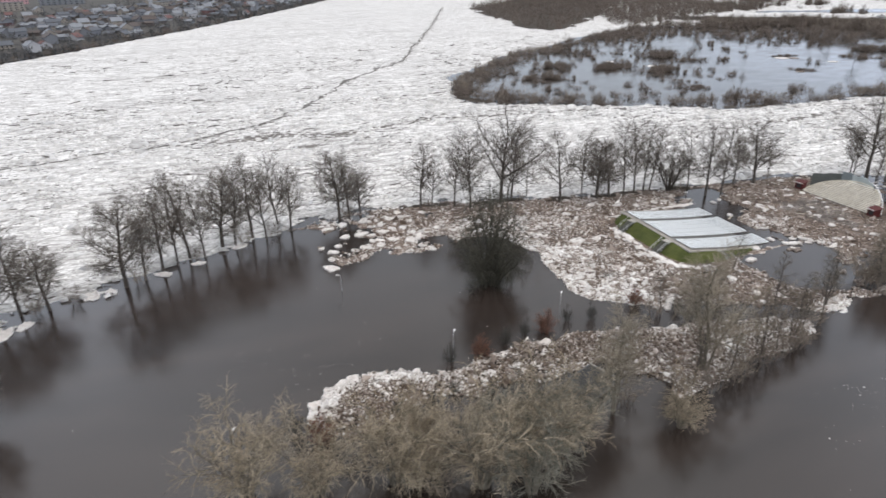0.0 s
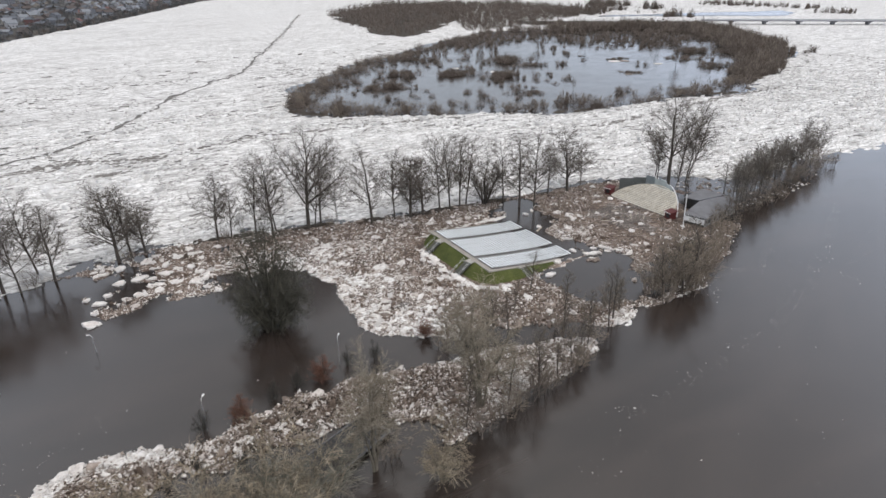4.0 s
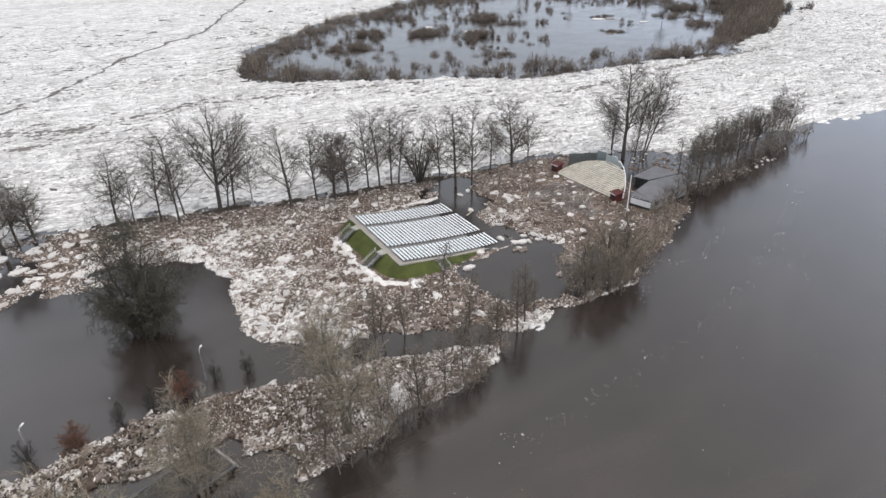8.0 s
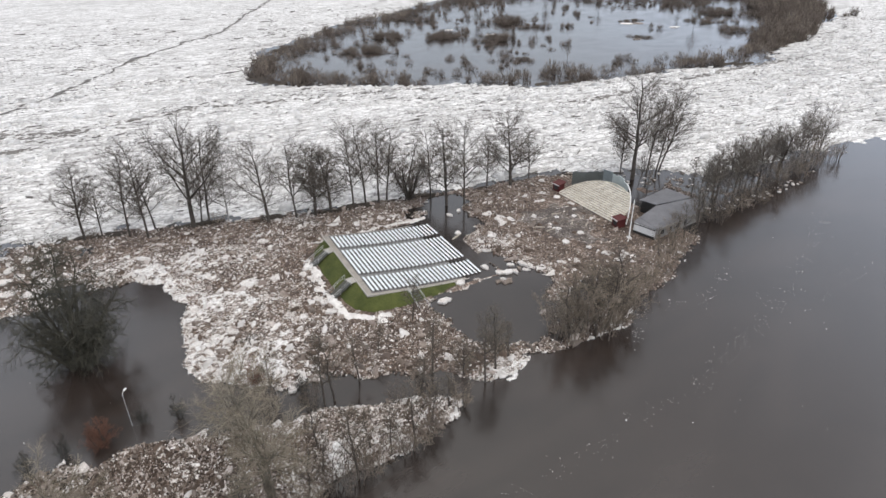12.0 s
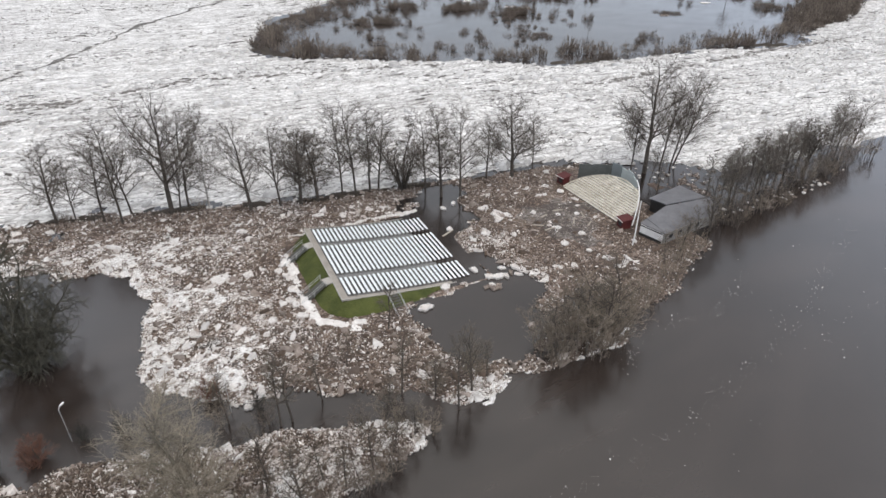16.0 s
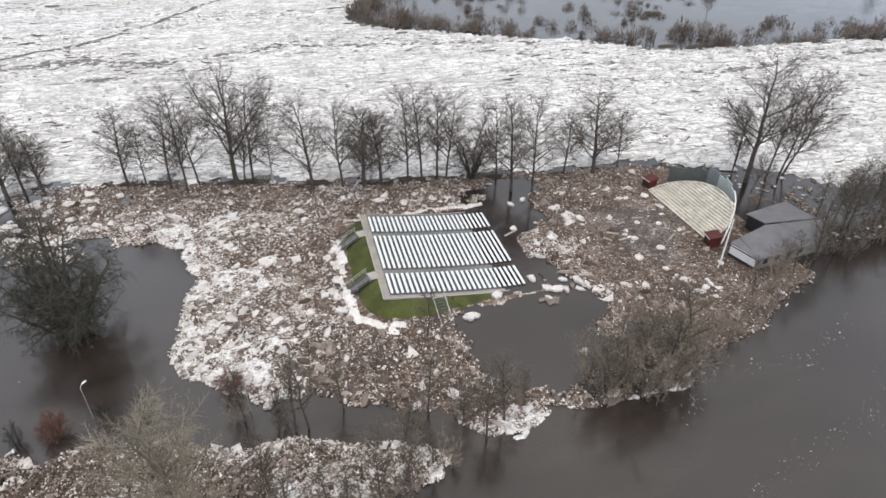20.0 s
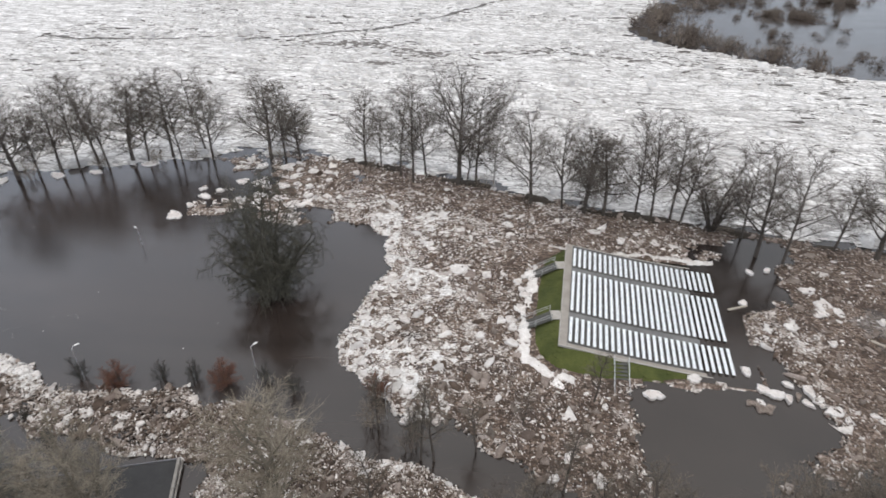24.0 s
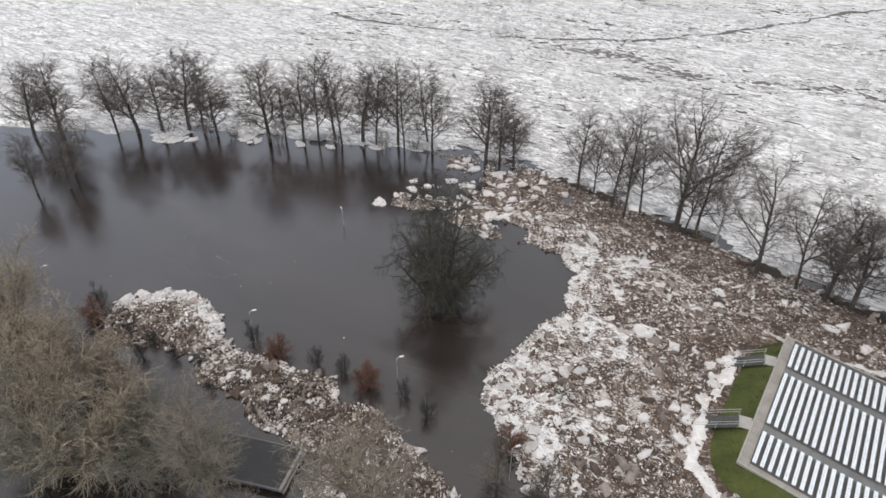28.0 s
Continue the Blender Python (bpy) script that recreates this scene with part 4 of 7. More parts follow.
# driftwood beams afloat before the stage
for k, (dx, dy, dl, dt) in enumerate([(25.6, 15.6, 3.4, 30), (27.6, 14.0, 2.6, 48), (43.3, 11.1, 2.2, -30), (44.6, 8.9, 2.4, 5), (50.9, 9.8, 2.8, 50), (54.0, 11.2, 2.6, 75), (50.5, 15.0, 2.2, -10), (46.5, 14.0, 1.8, 20), (53, 7.5, 2.2, 35)]):
    e = tagged(put("driftwood_beam", plain("driftwood_beam", [(u * dl / 2, v * (0.16 - 0.03 * u), w) for u in (-1, -0.3, 0.4, 1) for v, w in ((-1, -0.05), (-0.8, 0.14 + 0.02 * u), (0.8, 0.15), (1, -0.05))],
               [(4 * a + b, 4 * a + (b + 1) % 4, 4 * a + 4 + (b + 1) % 4, 4 * a + 4 + b) for a in range(3) for b in range(4)] + [(3, 2, 1, 0), (12, 13, 14, 15)], DRIFTWOOD), None, pose(dx, dy, 0.16, 0, 2, dt)),
               "pale weathered timber beam stranded in brash ice", "driftwood", "driftwood before the stage")

# a tangle of washed-up branches on the ice west of the mound
pile = bmesh.new()
rng = np.random.default_rng(403)
for k in range(34):
    a, ln = rng.uniform(0, 6.283), rng.uniform(0.7, 1.9)
    px, py, pz = rng.normal(0, 0.8), rng.normal(0, 0.55), rng.uniform(0.0, 0.45)
    rod(pile, (px, py, pz), (px + ln * math.cos(a), py + ln * math.sin(a) * 0.7, pz + rng.uniform(-0.1, 0.35)), 0.05, 0.015, 5)
me = bpy.data.meshes.new("branch_pile")
pile.to_mesh(me)
pile.free()
me.materials.append(BARK)
tagged(put("branch_pile", me, None, pose(-20.4, -0.5, 0.14)), "dark tangle of washed-up branches lying on brash ice", "driftwood")

# dark churned flakes along the seams of the river ice
seam = thing("seam_flakes", "grey churned ice flakes along the cracks of the river", "ice flakes", "", "stuff")
rng = np.random.default_rng(171)
fx, fy, fs = [], [], []
for line, n, spread, big in (([(-190, 128), (-98, 144), (-75, 161), (-53, 189), (-22, 250), (31, 320), (120, 530), (245, 843)], 420, 0.9, 1.4), ([(-98, 138), (-68, 142), (-50, 134), (-42, 136)], 260, 2.6, 2.2),
                             ([(-35, 139), (-12, 146), (6, 143), (35, 139), (66, 135)], 160, 1.0, 2.0), ([(-66, 122), (-57, 122)], 70, 1.0, 1.8), ([(115, 88), (159, 93), (201, 99), (259, 102)], 220, 1.4, 2.4)):
    pts = np.array(line, float)
    seg = np.r_[0, np.cumsum(np.linalg.norm(np.diff(pts, axis=0), axis=1))]
    u = rng.uniform(0, seg[-1], n)
    fx.append(np.interp(u, seg, pts[:, 0]) + rng.normal(0, spread, n))
    fy.append(np.interp(u, seg, pts[:, 1]) + rng.normal(0, spread, n))
    fs.append(big * rng.uniform(0.4, 1.5, n))
fx, fy, fs = np.concatenate(fx), np.concatenate(fy), np.concatenate(fs)
o = put("grey_flakes", rubble_mesh("grey_flakes", np.stack([fx, fy, 0 * fx + 0.36], -1), fs, 0.06, CRACK, 172, 5, (0.15, 0.4), 1.0, 0.05), seam)
o["kind"] = "stuff"

strokes = thing("ice_joints", "dark slush gaps between the plates of river ice", "ice joints", "", "stuff")
x, y, rng = scatter(78000, -190, 20, 420, 420, 175, lambda x, y: river_keep(x, y) * np.clip(1.2 - (y - 40) / 330, 0.10, 1) * np.clip(0.30 + 0.8 * rough_noise(x * 0.5, y, 16.0, 177) + 0.3 * (x > 30) + 0.25 * (x > 100) * (y < 140), 0.03, 1))
size = np.clip(0.5 * rng.pareto(2.1, len(x)) + 0.4, 0.4, 4.5) * np.clip(0.75 + y / 300, 0.8, 1.8)
o = put("dark_gaps", rubble_mesh("dark_gaps", np.stack([x, y, 0 * x + 0.42 + 0.12 * rough_noise(x, y, 2.4, 5)], -1), size, 0.03, GAP, 176, 4, (0.05, 0.24), 1.5, 0.04), strokes)
o["kind"] = "stuff"

# plates of drift ice frozen into the near part of the river
plates = thing("ice_plates", "tilted white ice plates packed across the river", "ice plates", "", "stuff")
x, y, rng = scatter(46000, -175, 20, 330, 215, 181, lambda x, y: river_keep(x, y) * np.clip(1.25 - (y - 40) / 230, 0.15, 1) * np.clip(0.75 + 0.5 * rough_noise(x, y, 14.0, 183), 0.1, 1))
size = np.clip(0.75 * rng.pareto(2.2, len(x)) + 0.6, 0.5, 5.0)
o = put("white_plates", rubble_mesh("white_plates", np.stack([x, y, 0 * x + 0.26 + 0.08 * rough_noise(x, y, 2.4, 5)], -1), size, 0.15, RIVER_PLATE, 182, 4, (0.3, 0.8), 1.6, 0.14), plates)
o["kind"] = "stuff"

# small floes adrift
drift = thing("drifting_ice", "small white ice scraps adrift on the dark water", "drift ice", "", "stuff")
x, y, rng = scatter(7500, -140, -130, 190, 40, 95, lambda x, y: 0.35 * ~(inside(x, y, RIVER) | inside(x, y, FIELD) | inside(x, y, SPIT)) * np.clip(0.12 + 1.4 * np.clip(rough_noise((x + 0.6 * y) * 0.16, (y - 0.75 * x), 12.0, 97) - 0.5, 0, 1), 0, 1))
lanes = (([(-10, -44), (2, -45.2), (14, -43.4), (21, -41.5), (31.7, -41.4), (42.7, -38), (51.6, -36), (59, -32.8), (69, -30), (84, -22), (104, -13)], 450, 0.9), ([(32, -30), (39.5, -23.6), (47.8, -24), (54.3, -24.9), (66, -19)], 200, 0.8),
         ([(-70, -4), (-77, -11), (-84, -12), (-92, -2)], 70, 1.6), ([(-20, -52), (-2, -46)], 40, 1.5), ([(60, -40), (74, -34), (92, -30)], 60, 1.9))
lx, ly = [x], [y]
for line, n, spread in lanes:
    pts = np.array(line, float)
    seg = np.r_[0, np.cumsum(np.linalg.norm(np.diff(pts, axis=0), axis=1))]
    u = rng.uniform(0, seg[-1], n)
    u = u + 2.5 * np.sin(u * 0.9)
    lx.append(np.interp(u, seg, pts[:, 0]) + rng.normal(0, spread, n))
    ly.append(np.interp(u, seg, pts[:, 1]) + rng.normal(0, spread, n))
x, y = np.concatenate(lx), np.concatenate(ly)
size = np.clip(0.05 * rng.pareto(2.5, len(x)) + 0.06, 0.06, 0.42)
o = put("ice_scraps", rubble_mesh("ice_scraps", np.stack([x, y, 0 * x + 0.02], -1), size, 0.12, WHITE_ICE, 96, 4, (0.25, 0.8)), drift)
o["kind"] = "stuff"

# ---- the mound with its seating deck ----
DECK_L, DECK_W = 25.0, 24.9


def deck_z(x):
    return -0.12 + 2.22 * max(0.0, 1 - max(x, 0.0) / 22) ** 1.5


mound = thing("grass_mound", "green grassy mound with a paved seating deck, half flooded", "mound", "", "structure")
bm = bmesh.new()
rings = []
for k in range(7):
    f = k / 6
    ease = f ** 1.15
    ring = []
    for i in range(72):
        a = 2 * math.pi * i / 72
        c, s = math.cos(a), math.sin(a)
        p = 9 - 4.5 * f
        r = (abs(c) ** p + abs(s) ** p) ** (-1 / p)
        hx, hy = DECK_L / 2 + 0.1 + 4.2 * f, DECK_W / 2 + 0.1 + (3.8 if s < 0 else 1.3) * f
        px, py = DECK_L / 2 + c * r * hx, DECK_W / 2 + s * r * hy
        top = deck_z(min(max(px, 0), DECK_L)) - 0.06
        z = top * (1 - ease) - 0.35 * ease + 0.10 * noise.noise((px * 0.5, py * 0.5, 3.0)) * (0.2 + f)
        ring.append(bm.verts.new((px, py, z)))
    rings.append(ring)
for a, b in zip(rings, rings[1:]):
    for i in range(72):
        bm.faces.new((a[i], b[i], b[(i + 1) % 72], a[(i + 1) % 72]))
bmesh.ops.recalc_face_normals(bm, faces=bm.faces)
part("grass_bank", bm, GRASS, mound)
tufts = np.random.default_rng(101)
tv, tf = [], []
for k in range(5200):
    a, f = tufts.uniform(0, 6.283), tufts.uniform(0.02, 0.85)
    p = 9 - 4.5 * f
    c, s = math.cos(a), math.sin(a)
    r = (abs(c) ** p + abs(s) ** p) ** (-1 / p)
    px, py = DECK_L / 2 + c * r * (DECK_L / 2 + 0.1 + 4.2 * f), DECK_W / 2 + s * r * (DECK_W / 2 + 0.1 + (3.8 if s < 0 else 1.3) * f)
    if px > 20:
        continue
    z = (deck_z(min(max(px, 0), DECK_L)) - 0.06) * (1 - f ** 1.15) - 0.35 * f ** 1.15 - 0.03
    h, w, g = tufts.uniform(0.08, 0.22), 0.06, tufts.uniform(0, 3.14)
    i = len(tv)
    tv += [(px - w * math.cos(g), py - w * math.sin(g), z), (px + w * math.cos(g), py + w * math.sin(g), z), (px + tufts.uniform(-.08, .08), py + tufts.uniform(-.08, .08), z + h)]
    tf.append((i, i + 1, i + 2))
o = put("grass_tufts", fast("grass_tufts", tv, tf, GRASS), mound)
o["kind"] = "stuff"

def sloped(bm, x0, y0, x1, y1, lift, thick):
    """A slab that follows the deck's fall."""
    n = max(1, int((x1 - x0) / 1.4))
    rows = []
    for k in range(n + 1):
        x = x0 + (x1 - x0) * k / n
        z = deck_z(x) + lift
        rows.append([bm.verts.new((x, y, zz)) for y, zz in ((y0, z - thick), (y0, z), (y1, z), (y1, z - thick))])
    for a, b in zip(rows, rows[1:]):
        for i in range(4):
            bm.faces.new((a[i], b[i], b[(i + 1) % 4], a[(i + 1) % 4]))
    bm.faces.new(rows[0])
    bm.faces.new(rows[-1][::-1])
    bmesh.ops.recalc_face_normals(bm, faces=bm.faces)
    return bm


# the deck's dark tone holds the shade under the bench rows
part("deck", sloped(bmesh.new(), 0, 0, DECK_L, DECK_W, 0.0, 0.25), DECK_SHADED, mound, "wet seating deck coloured dark for bench shade, sloping into water")
for y0, y1 in ((-0.18, -0.003), (DECK_W + 0.003, DECK_W + 0.18)):
    part("kerb", sloped(bmesh.new(), -0.18, y0, DECK_L, y1, 0.05, 0.3), KERB, mound)
part("kerb", sloped(bmesh.new(), -0.18, -0.0, -0.003, DECK_W, 0.05, 0.3), KERB, mound)
# paving slabs of the walkways
for k in range(20):
    part("paving_slab", sloped(bmesh.new(), 0.02, 0.02 + k * 1.245, 1.0, 0.02 + k * 1.245 + 1.215, 0.018, 0.03), DECK, mound)
for y0 in (5.95, 17.25):
    for k in range(17):
        part("paving_slab", sloped(bmesh.new(), 1.05 + k * 1.3, y0, 1.05 + k * 1.3 + 1.27, y0 + 1.3, 0.018, 0.03), DECK_BASE, mound)

for k in range(18):
    part("paving_slab", sloped(bmesh.new(), 1.05 + k * 1.3, 0.02, 1.05 + k * 1.3 + 1.27, 0.6, 0.018, 0.03), DECK, mound)

# benches
BLOCKS = ((0.7, 5.85), (7.35, 17.15), (18.65, 23.75))
ROWS_OF_BENCHES, PITCH, FIRST = 27, 0.815, 1.35
protos = []
for b, (y0, y1) in enumerate(BLOCKS):
    n = y1 - y0
    e = thing("bench", "long white-painted plank bench on the seating deck", "bench", "benches of the open-air seating")
    for dx in (-0.203, 0.008):
        part("plank", boxed(dx, 0, 0.335, dx + 0.195, n, 0.385, 0.012), BENCH, e)
    count = 3 if n < 7 else 5
    for k in range(count):
        yy = 0.35 + (n - 0.7) * k / (count - 1)
        part("leg", boxed(-0.17, yy - 0.05, -0.04, 0.17, yy + 0.05, 0.335, 0.01), KERB, e, "concrete bench support")
    protos.append((e, y0))
for e, y0 in protos:
    for r in range(ROWS_OF_BENCHES):
        x = FIRST + r * PITCH
        m = pose(x, y0, deck_z(x), 0, 0, 0)
        if r == 0:
            e.matrix_basis = m
        else:
            copy_thing(e, m)


def stairs(name, at, width, drop, run, label, flat=1.6):
    """A straight flight going down along its own -x, with steel handrails on both sides."""
    e = thing(name, label, "stairs", "stairs of the mound", at=at)
    n = max(3, int(drop / 0.17))
    part("landing", boxed(-flat, -width / 2, -0.15, -0.2, width / 2, -0.0, 0.01), KERB, e)
    for k in range(n):
        x = -flat - run * (k + 1) / n
        z = -drop * (k + 1) / n
        part("tread", boxed(x, -width / 2, z - 0.12, x + run / n + 0.02, width / 2, z, 0.008), STEP_DARK, e, "dark wet step")
    for s in (-1, 1):
        y = s * (width / 2 + 0.05)
        for h in (0.9, 0.5):
            b = bmesh.new()
            rod(b, (-flat, y, h), (-flat - 0.1 - run, y, h - drop), 0.035)
            part("handrail", b, STEEL, e, "galvanised steel handrail")
        for k in range(3):
            x = -flat - 0.05 - run * k / 2
            part("post", rod(bmesh.new(), (x, y, -drop * k / 2 - 0.3), (x, y, 0.92 - drop * k / 2), 0.035), STEEL, e)
    return e


stairs("mound_stairs", pose(0.1, 18.9, 2.08, 0, 0, 12), 1.9, 2.3, 4.4, "concrete steps with steel handrails sinking into brash ice")
stairs("mound_stairs", pose(0.1, 6.3, 2.08, 0, 0, 12), 1.9, 2.3, 4.4, "concrete steps with steel handrails sinking into brash ice")
stairs("mound_stairs", pose(8.1, 0.3, deck_z(8.1), 0, 0, 92), 1.75, 1.75, 5.0, "narrow dark steps between pale handrails going into the water", 0.75)

# ---- trees ----
def grow(seed, stems, levels):
    """Limbs, branches and twigs on stems (n, m, 3) of given foot radii; returns a list of (points, radii) for each level."""
    rng = np.random.default_rng(seed)
    pts, rad = stems
    out = [(pts, rad)]
    for (k, t0, t1, angle, length, taper, up, jitter, m, thin, tip) in levels:
        n, pm = pts.shape[0], pts.shape[1]
        seg = np.linalg.norm(np.diff(pts, axis=1), axis=2).sum(1)
        t = t0 + (t1 - t0) * (np.arange(k)[None] + rng.uniform(0, 1, (n, k))) / k
        f = np.clip(t * (pm - 1), 0, pm - 1.001)
        i = f.astype(int)
        w = (f - i)[..., None]
        rows = np.arange(n)[:, None]
        p = pts[rows, i] * (1 - w) + pts[rows, i + 1] * w
        tan = pts[rows, i + 1] - pts[rows, i]
        tan /= np.linalg.norm(tan, axis=2, keepdims=True) + 1e-9
        r = rad[rows, i] * (1 - w[..., 0]) + rad[rows, i + 1] * w[..., 0]
        u = np.cross(tan, np.array([0.31, 0.52, 0.79]))
        u /= np.linalg.norm(u, axis=2, keepdims=True) + 1e-9
        v = np.cross(tan, u)
        az = np.arange(k)[None] * 2.4 + rng.uniform(0, 6.28, (n, 1)) + rng.uniform(-0.5, 0.5, (n, k))
        a = np.radians(angle) * rng.uniform(0.75, 1.25, (n, k))
        d = np.cos(a)[..., None] * tan + np.sin(a)[..., None] * (np.cos(az)[..., None] * u + np.sin(az)[..., None] * v)
        ln = length * seg[:, None] * (1 - taper * (t - t0) / max(t1 - t0, 1e-6)) * rng.uniform(0.65, 1.25, (n, k))
        p, d, ln, r = p.reshape(-1, 3), d.reshape(-1, 3), ln.ravel(), r.ravel()
        path = [p]
        for s in range(m - 1):
            d = d + np.array([0, 0, up]) + rng.normal(0, jitter, d.shape)
            d /= np.linalg.norm(d, axis=1, keepdims=True)
            p = p + d * (ln / (m - 1))[:, None]
            path.append(p)
        pts = np.stack(path, 1)
        r0 = np.minimum(r * 0.75, ln * thin)
        r0 = np.maximum(r0, tip)
        rad = r0[:, None] * (1 - np.linspace(0, 1, m) ** 1.2) + tip * np.linspace(0, 1, m)
        out.append((pts, rad))
    return out


def tubes(pts, rad, sides):
    n, m = pts.shape[:2]
    tan = np.gradient(pts, axis=1)
    tan /= np.linalg.norm(tan, axis=2, keepdims=True) + 1e-9
    u = np.cross(tan, np.array([0.41, 0.33, 0.85]))
    u /= np.linalg.norm(u, axis=2, keepdims=True) + 1e-9
    v = np.cross(tan, u)
    a = np.arange(sides) * 2 * np.pi / sides
    ring = pts[:, :, None] + rad[:, :, None, None] * (np.cos(a)[:, None] * u[:, :, None] + np.sin(a)[:, None] * v[:, :, None])
    idx = np.arange(n * m * sides).reshape(n, m, sides)
    nxt = np.roll(idx, -1, 2)
    q = np.stack([idx[:, :-1], nxt[:, :-1], nxt[:, 1:], idx[:, 1:]], -1).reshape(-1, 4)
    return ring.reshape(-1, 3), q


def spikes(pts, rad):
    """Twigs: three-sided cones running out to a point."""
    n = len(pts)
    a, b = pts[:, 0], pts[:, -1]
    tan = (b - a) / (np.linalg.norm(b - a, axis=1, keepdims=True) + 1e-9)
    u = np.cross(tan, np.array([0.41, 0.33, 0.85]))
    u /= np.linalg.norm(u, axis=1, keepdims=True) + 1e-9
    v = np.cross(tan, u)
    r = rad[:, :1]
    vs = np.stack([a + r * u, a - 0.5 * r * u + 0.87 * r * v, a - 0.5 * r * u - 0.87 * r * v, b], 1).reshape(-1, 3)
    k = np.arange(n)[:, None] * 4
    return vs, np.concatenate([k + [0, 1, 3], k + [1, 2, 3], k + [2, 0, 3]])


def joined(name, parts, mat):
    vs, fs, k = [], [], 0
    for v, f in parts:
        vs.append(v)
        fs.append(f + k)
        k += len(v)
    if any(f.shape[1] == 3 for f in fs):
        fs = [f if f.shape[1] == 3 else np.concatenate([f[:, [0, 1, 2]], f[:, [0, 2, 3]]]) for f in fs]
    return fast(name, np.concatenate(vs), np.concatenate(fs), mat)


def stem(height, r, lean=(0, 0), wob=0.15, seed=0, m=9, base=(0, 0)):
    rng = np.random.default_rng(seed)
    t = np.linspace(0, 1, m)
    p = np.stack([base[0] + lean[0] * t ** 1.4 * height + np.cumsum(rng.normal(0, wob, m)) * t, base[1] + lean[1] * t ** 1.4 * height + np.cumsum(rng.normal(0, wob, m)) * t, t * height - 0.4], -1)
    return p, r * (1 - 0.9 * t) + 0.02


def stems(*some):
    return np.stack([p for p, _ in some]), np.stack([r for _, r in some])


def tree_proto(kind, height, seed):
    """Meshes of a leafless tree's wood and twigs."""
    fine = (0.1, 1.0, 42, 0.6, 0.3)
    if kind == "alder":
        g = grow(seed, stems(stem(height, 0.22, (0.03, 0.02), 0.12, seed)), [(26, 0.22, 0.98, 44, 0.40, 0.62, 0.10, 0.10, 6, 0.012, 0.012), (9, 0.15, 1.0, 50, 0.46, 0.5, 0.06, 0.14, 3, 0.02, 0.013), (17, *fine, 0.03, 0.12, 2, 0.02, 0.0088)])
        tw = TWIG
    elif kind in ("slim", "birch"):
        g = grow(seed, stems(stem(height, 0.15, (0.05, -0.02), 0.15, seed)), [(22, 0.2, 0.98, 42, 0.42, 0.6, 0.06, 0.08, 6, 0.012, 0.010), (8, 0.15, 1.0, 40, 0.42, 0.5, 0.05, 0.13, 3, 0.017, 0.009), (18, *fine, 0.03, 0.12, 2, 0.017, 0.0072)])
        tw = TWIG
    elif kind == "fan":
        g = grow(seed, stems(stem(height, 0.34, (0.05, -0.03), 0.2, seed)), [(22, 0.18, 0.97, 42, 0.46, 0.62, 0.05, 0.07, 8, 0.012, 0.012), (11, 0.2, 1.0, 38, 0.38, 0.5, 0.05, 0.11, 4, 0.015, 0.0095), (18, *fine, 0.03, 0.12, 2, 0.017, 0.008)])
        tw = TWIG
    elif kind == "round":
        g = grow(seed, stems(stem(height, 0.28, (0.02, 0.04), 0.15, seed)), [(26, 0.18, 0.96, 58, 0.46, 0.5, 0.18, 0.12, 6, 0.015, 0.013), (10, 0.15, 1.0, 50, 0.46, 0.5, 0.06, 0.16, 3, 0.02, 0.013), (20, *fine, 0.02, 0.14, 2, 0.02, 0.0095)])
        tw = TWIG
    elif kind == "oak":
        s = [stem(height * 0.98, 0.42, (0.02, 0.0), 0.25, seed)]
        g0 = grow(seed, stems(*s), [(10, 0.24, 0.66, 47, 0.72, 0.5, 0.03, 0.06, 8, 0.013, 0.022)])
        g = grow(seed + 1, g0[1], [(13, 0.18, 1.0, 40, 0.40, 0.5, 0.06, 0.11, 5, 0.013, 0.010), (8, 0.2, 1.0, 45, 0.46, 0.5, 0.05, 0.15, 3, 0.018, 0.010), (13, *fine, 0.04, 0.12, 2, 0.017, 0.0085)])
        g1 = grow(seed + 2, stems(*s), [(12, 0.55, 0.98, 36, 0.34, 0.5, 0.10, 0.10, 5, 0.016, 0.013), (9, 0.2, 1.0, 45, 0.42, 0.5, 0.05, 0.15, 4, 0.018, 0.010), (10, *fine, 0.04, 0.1, 2, 0.018, 0.010)])
        wood = [tubes(*g0[0], 8), tubes(*g[0], 6), tubes(*g[1], 4), tubes(*g1[1], 4)]
        twig = [spikes(*g[2]), spikes(*g[3]), spikes(*g1[2]), spikes(*g1[3])]
        return joined("trunk", wood, BARK), joined("crown", twig, TWIG)
    elif kind == "broad":
        g = grow(seed, stems(stem(height, 0.40, (0.02, 0.0), 0.2, seed)), [(26, 0.26, 0.97, 52, 0.46, 0.62, 0.07, 0.09, 8, 0.013, 0.014), (12, 0.2, 1.0, 42, 0.40, 0.5, 0.05, 0.13, 4, 0.016, 0.010), (15, *fine, 0.03, 0.12, 2, 0.018, 0.0085)])
        tw = TWIG
    elif kind == "willow_bay":
        s = [stem(height * f, 0.30, (a, b), 0.3, seed + k, base=(a * 2, b * 2)) for k, (f, a, b) in enumerate([(0.95, 0.02, 0.05), (0.85, 0.26, 0.05), (0.82, -0.28, 0.10), (0.78, 0.05, -0.27), (0.74, -0.18, -0.23), (0.8, 0.16, 0.30), (0.55, 0.55, -0.16), (0.58, -0.55, 0.02), (0.5, 0.2, -0.55), (0.5, -0.35, 0.42), (0.42, 0.8, 0.2), (0.4, -0.8, -0.25), (0.4, 0.15, -0.85), (0.42, -0.3, 0.8), (0.36, 0.65, -0.6), (0.36, -0.65, 0.55), (0.38, 0.5, 0.65)])]
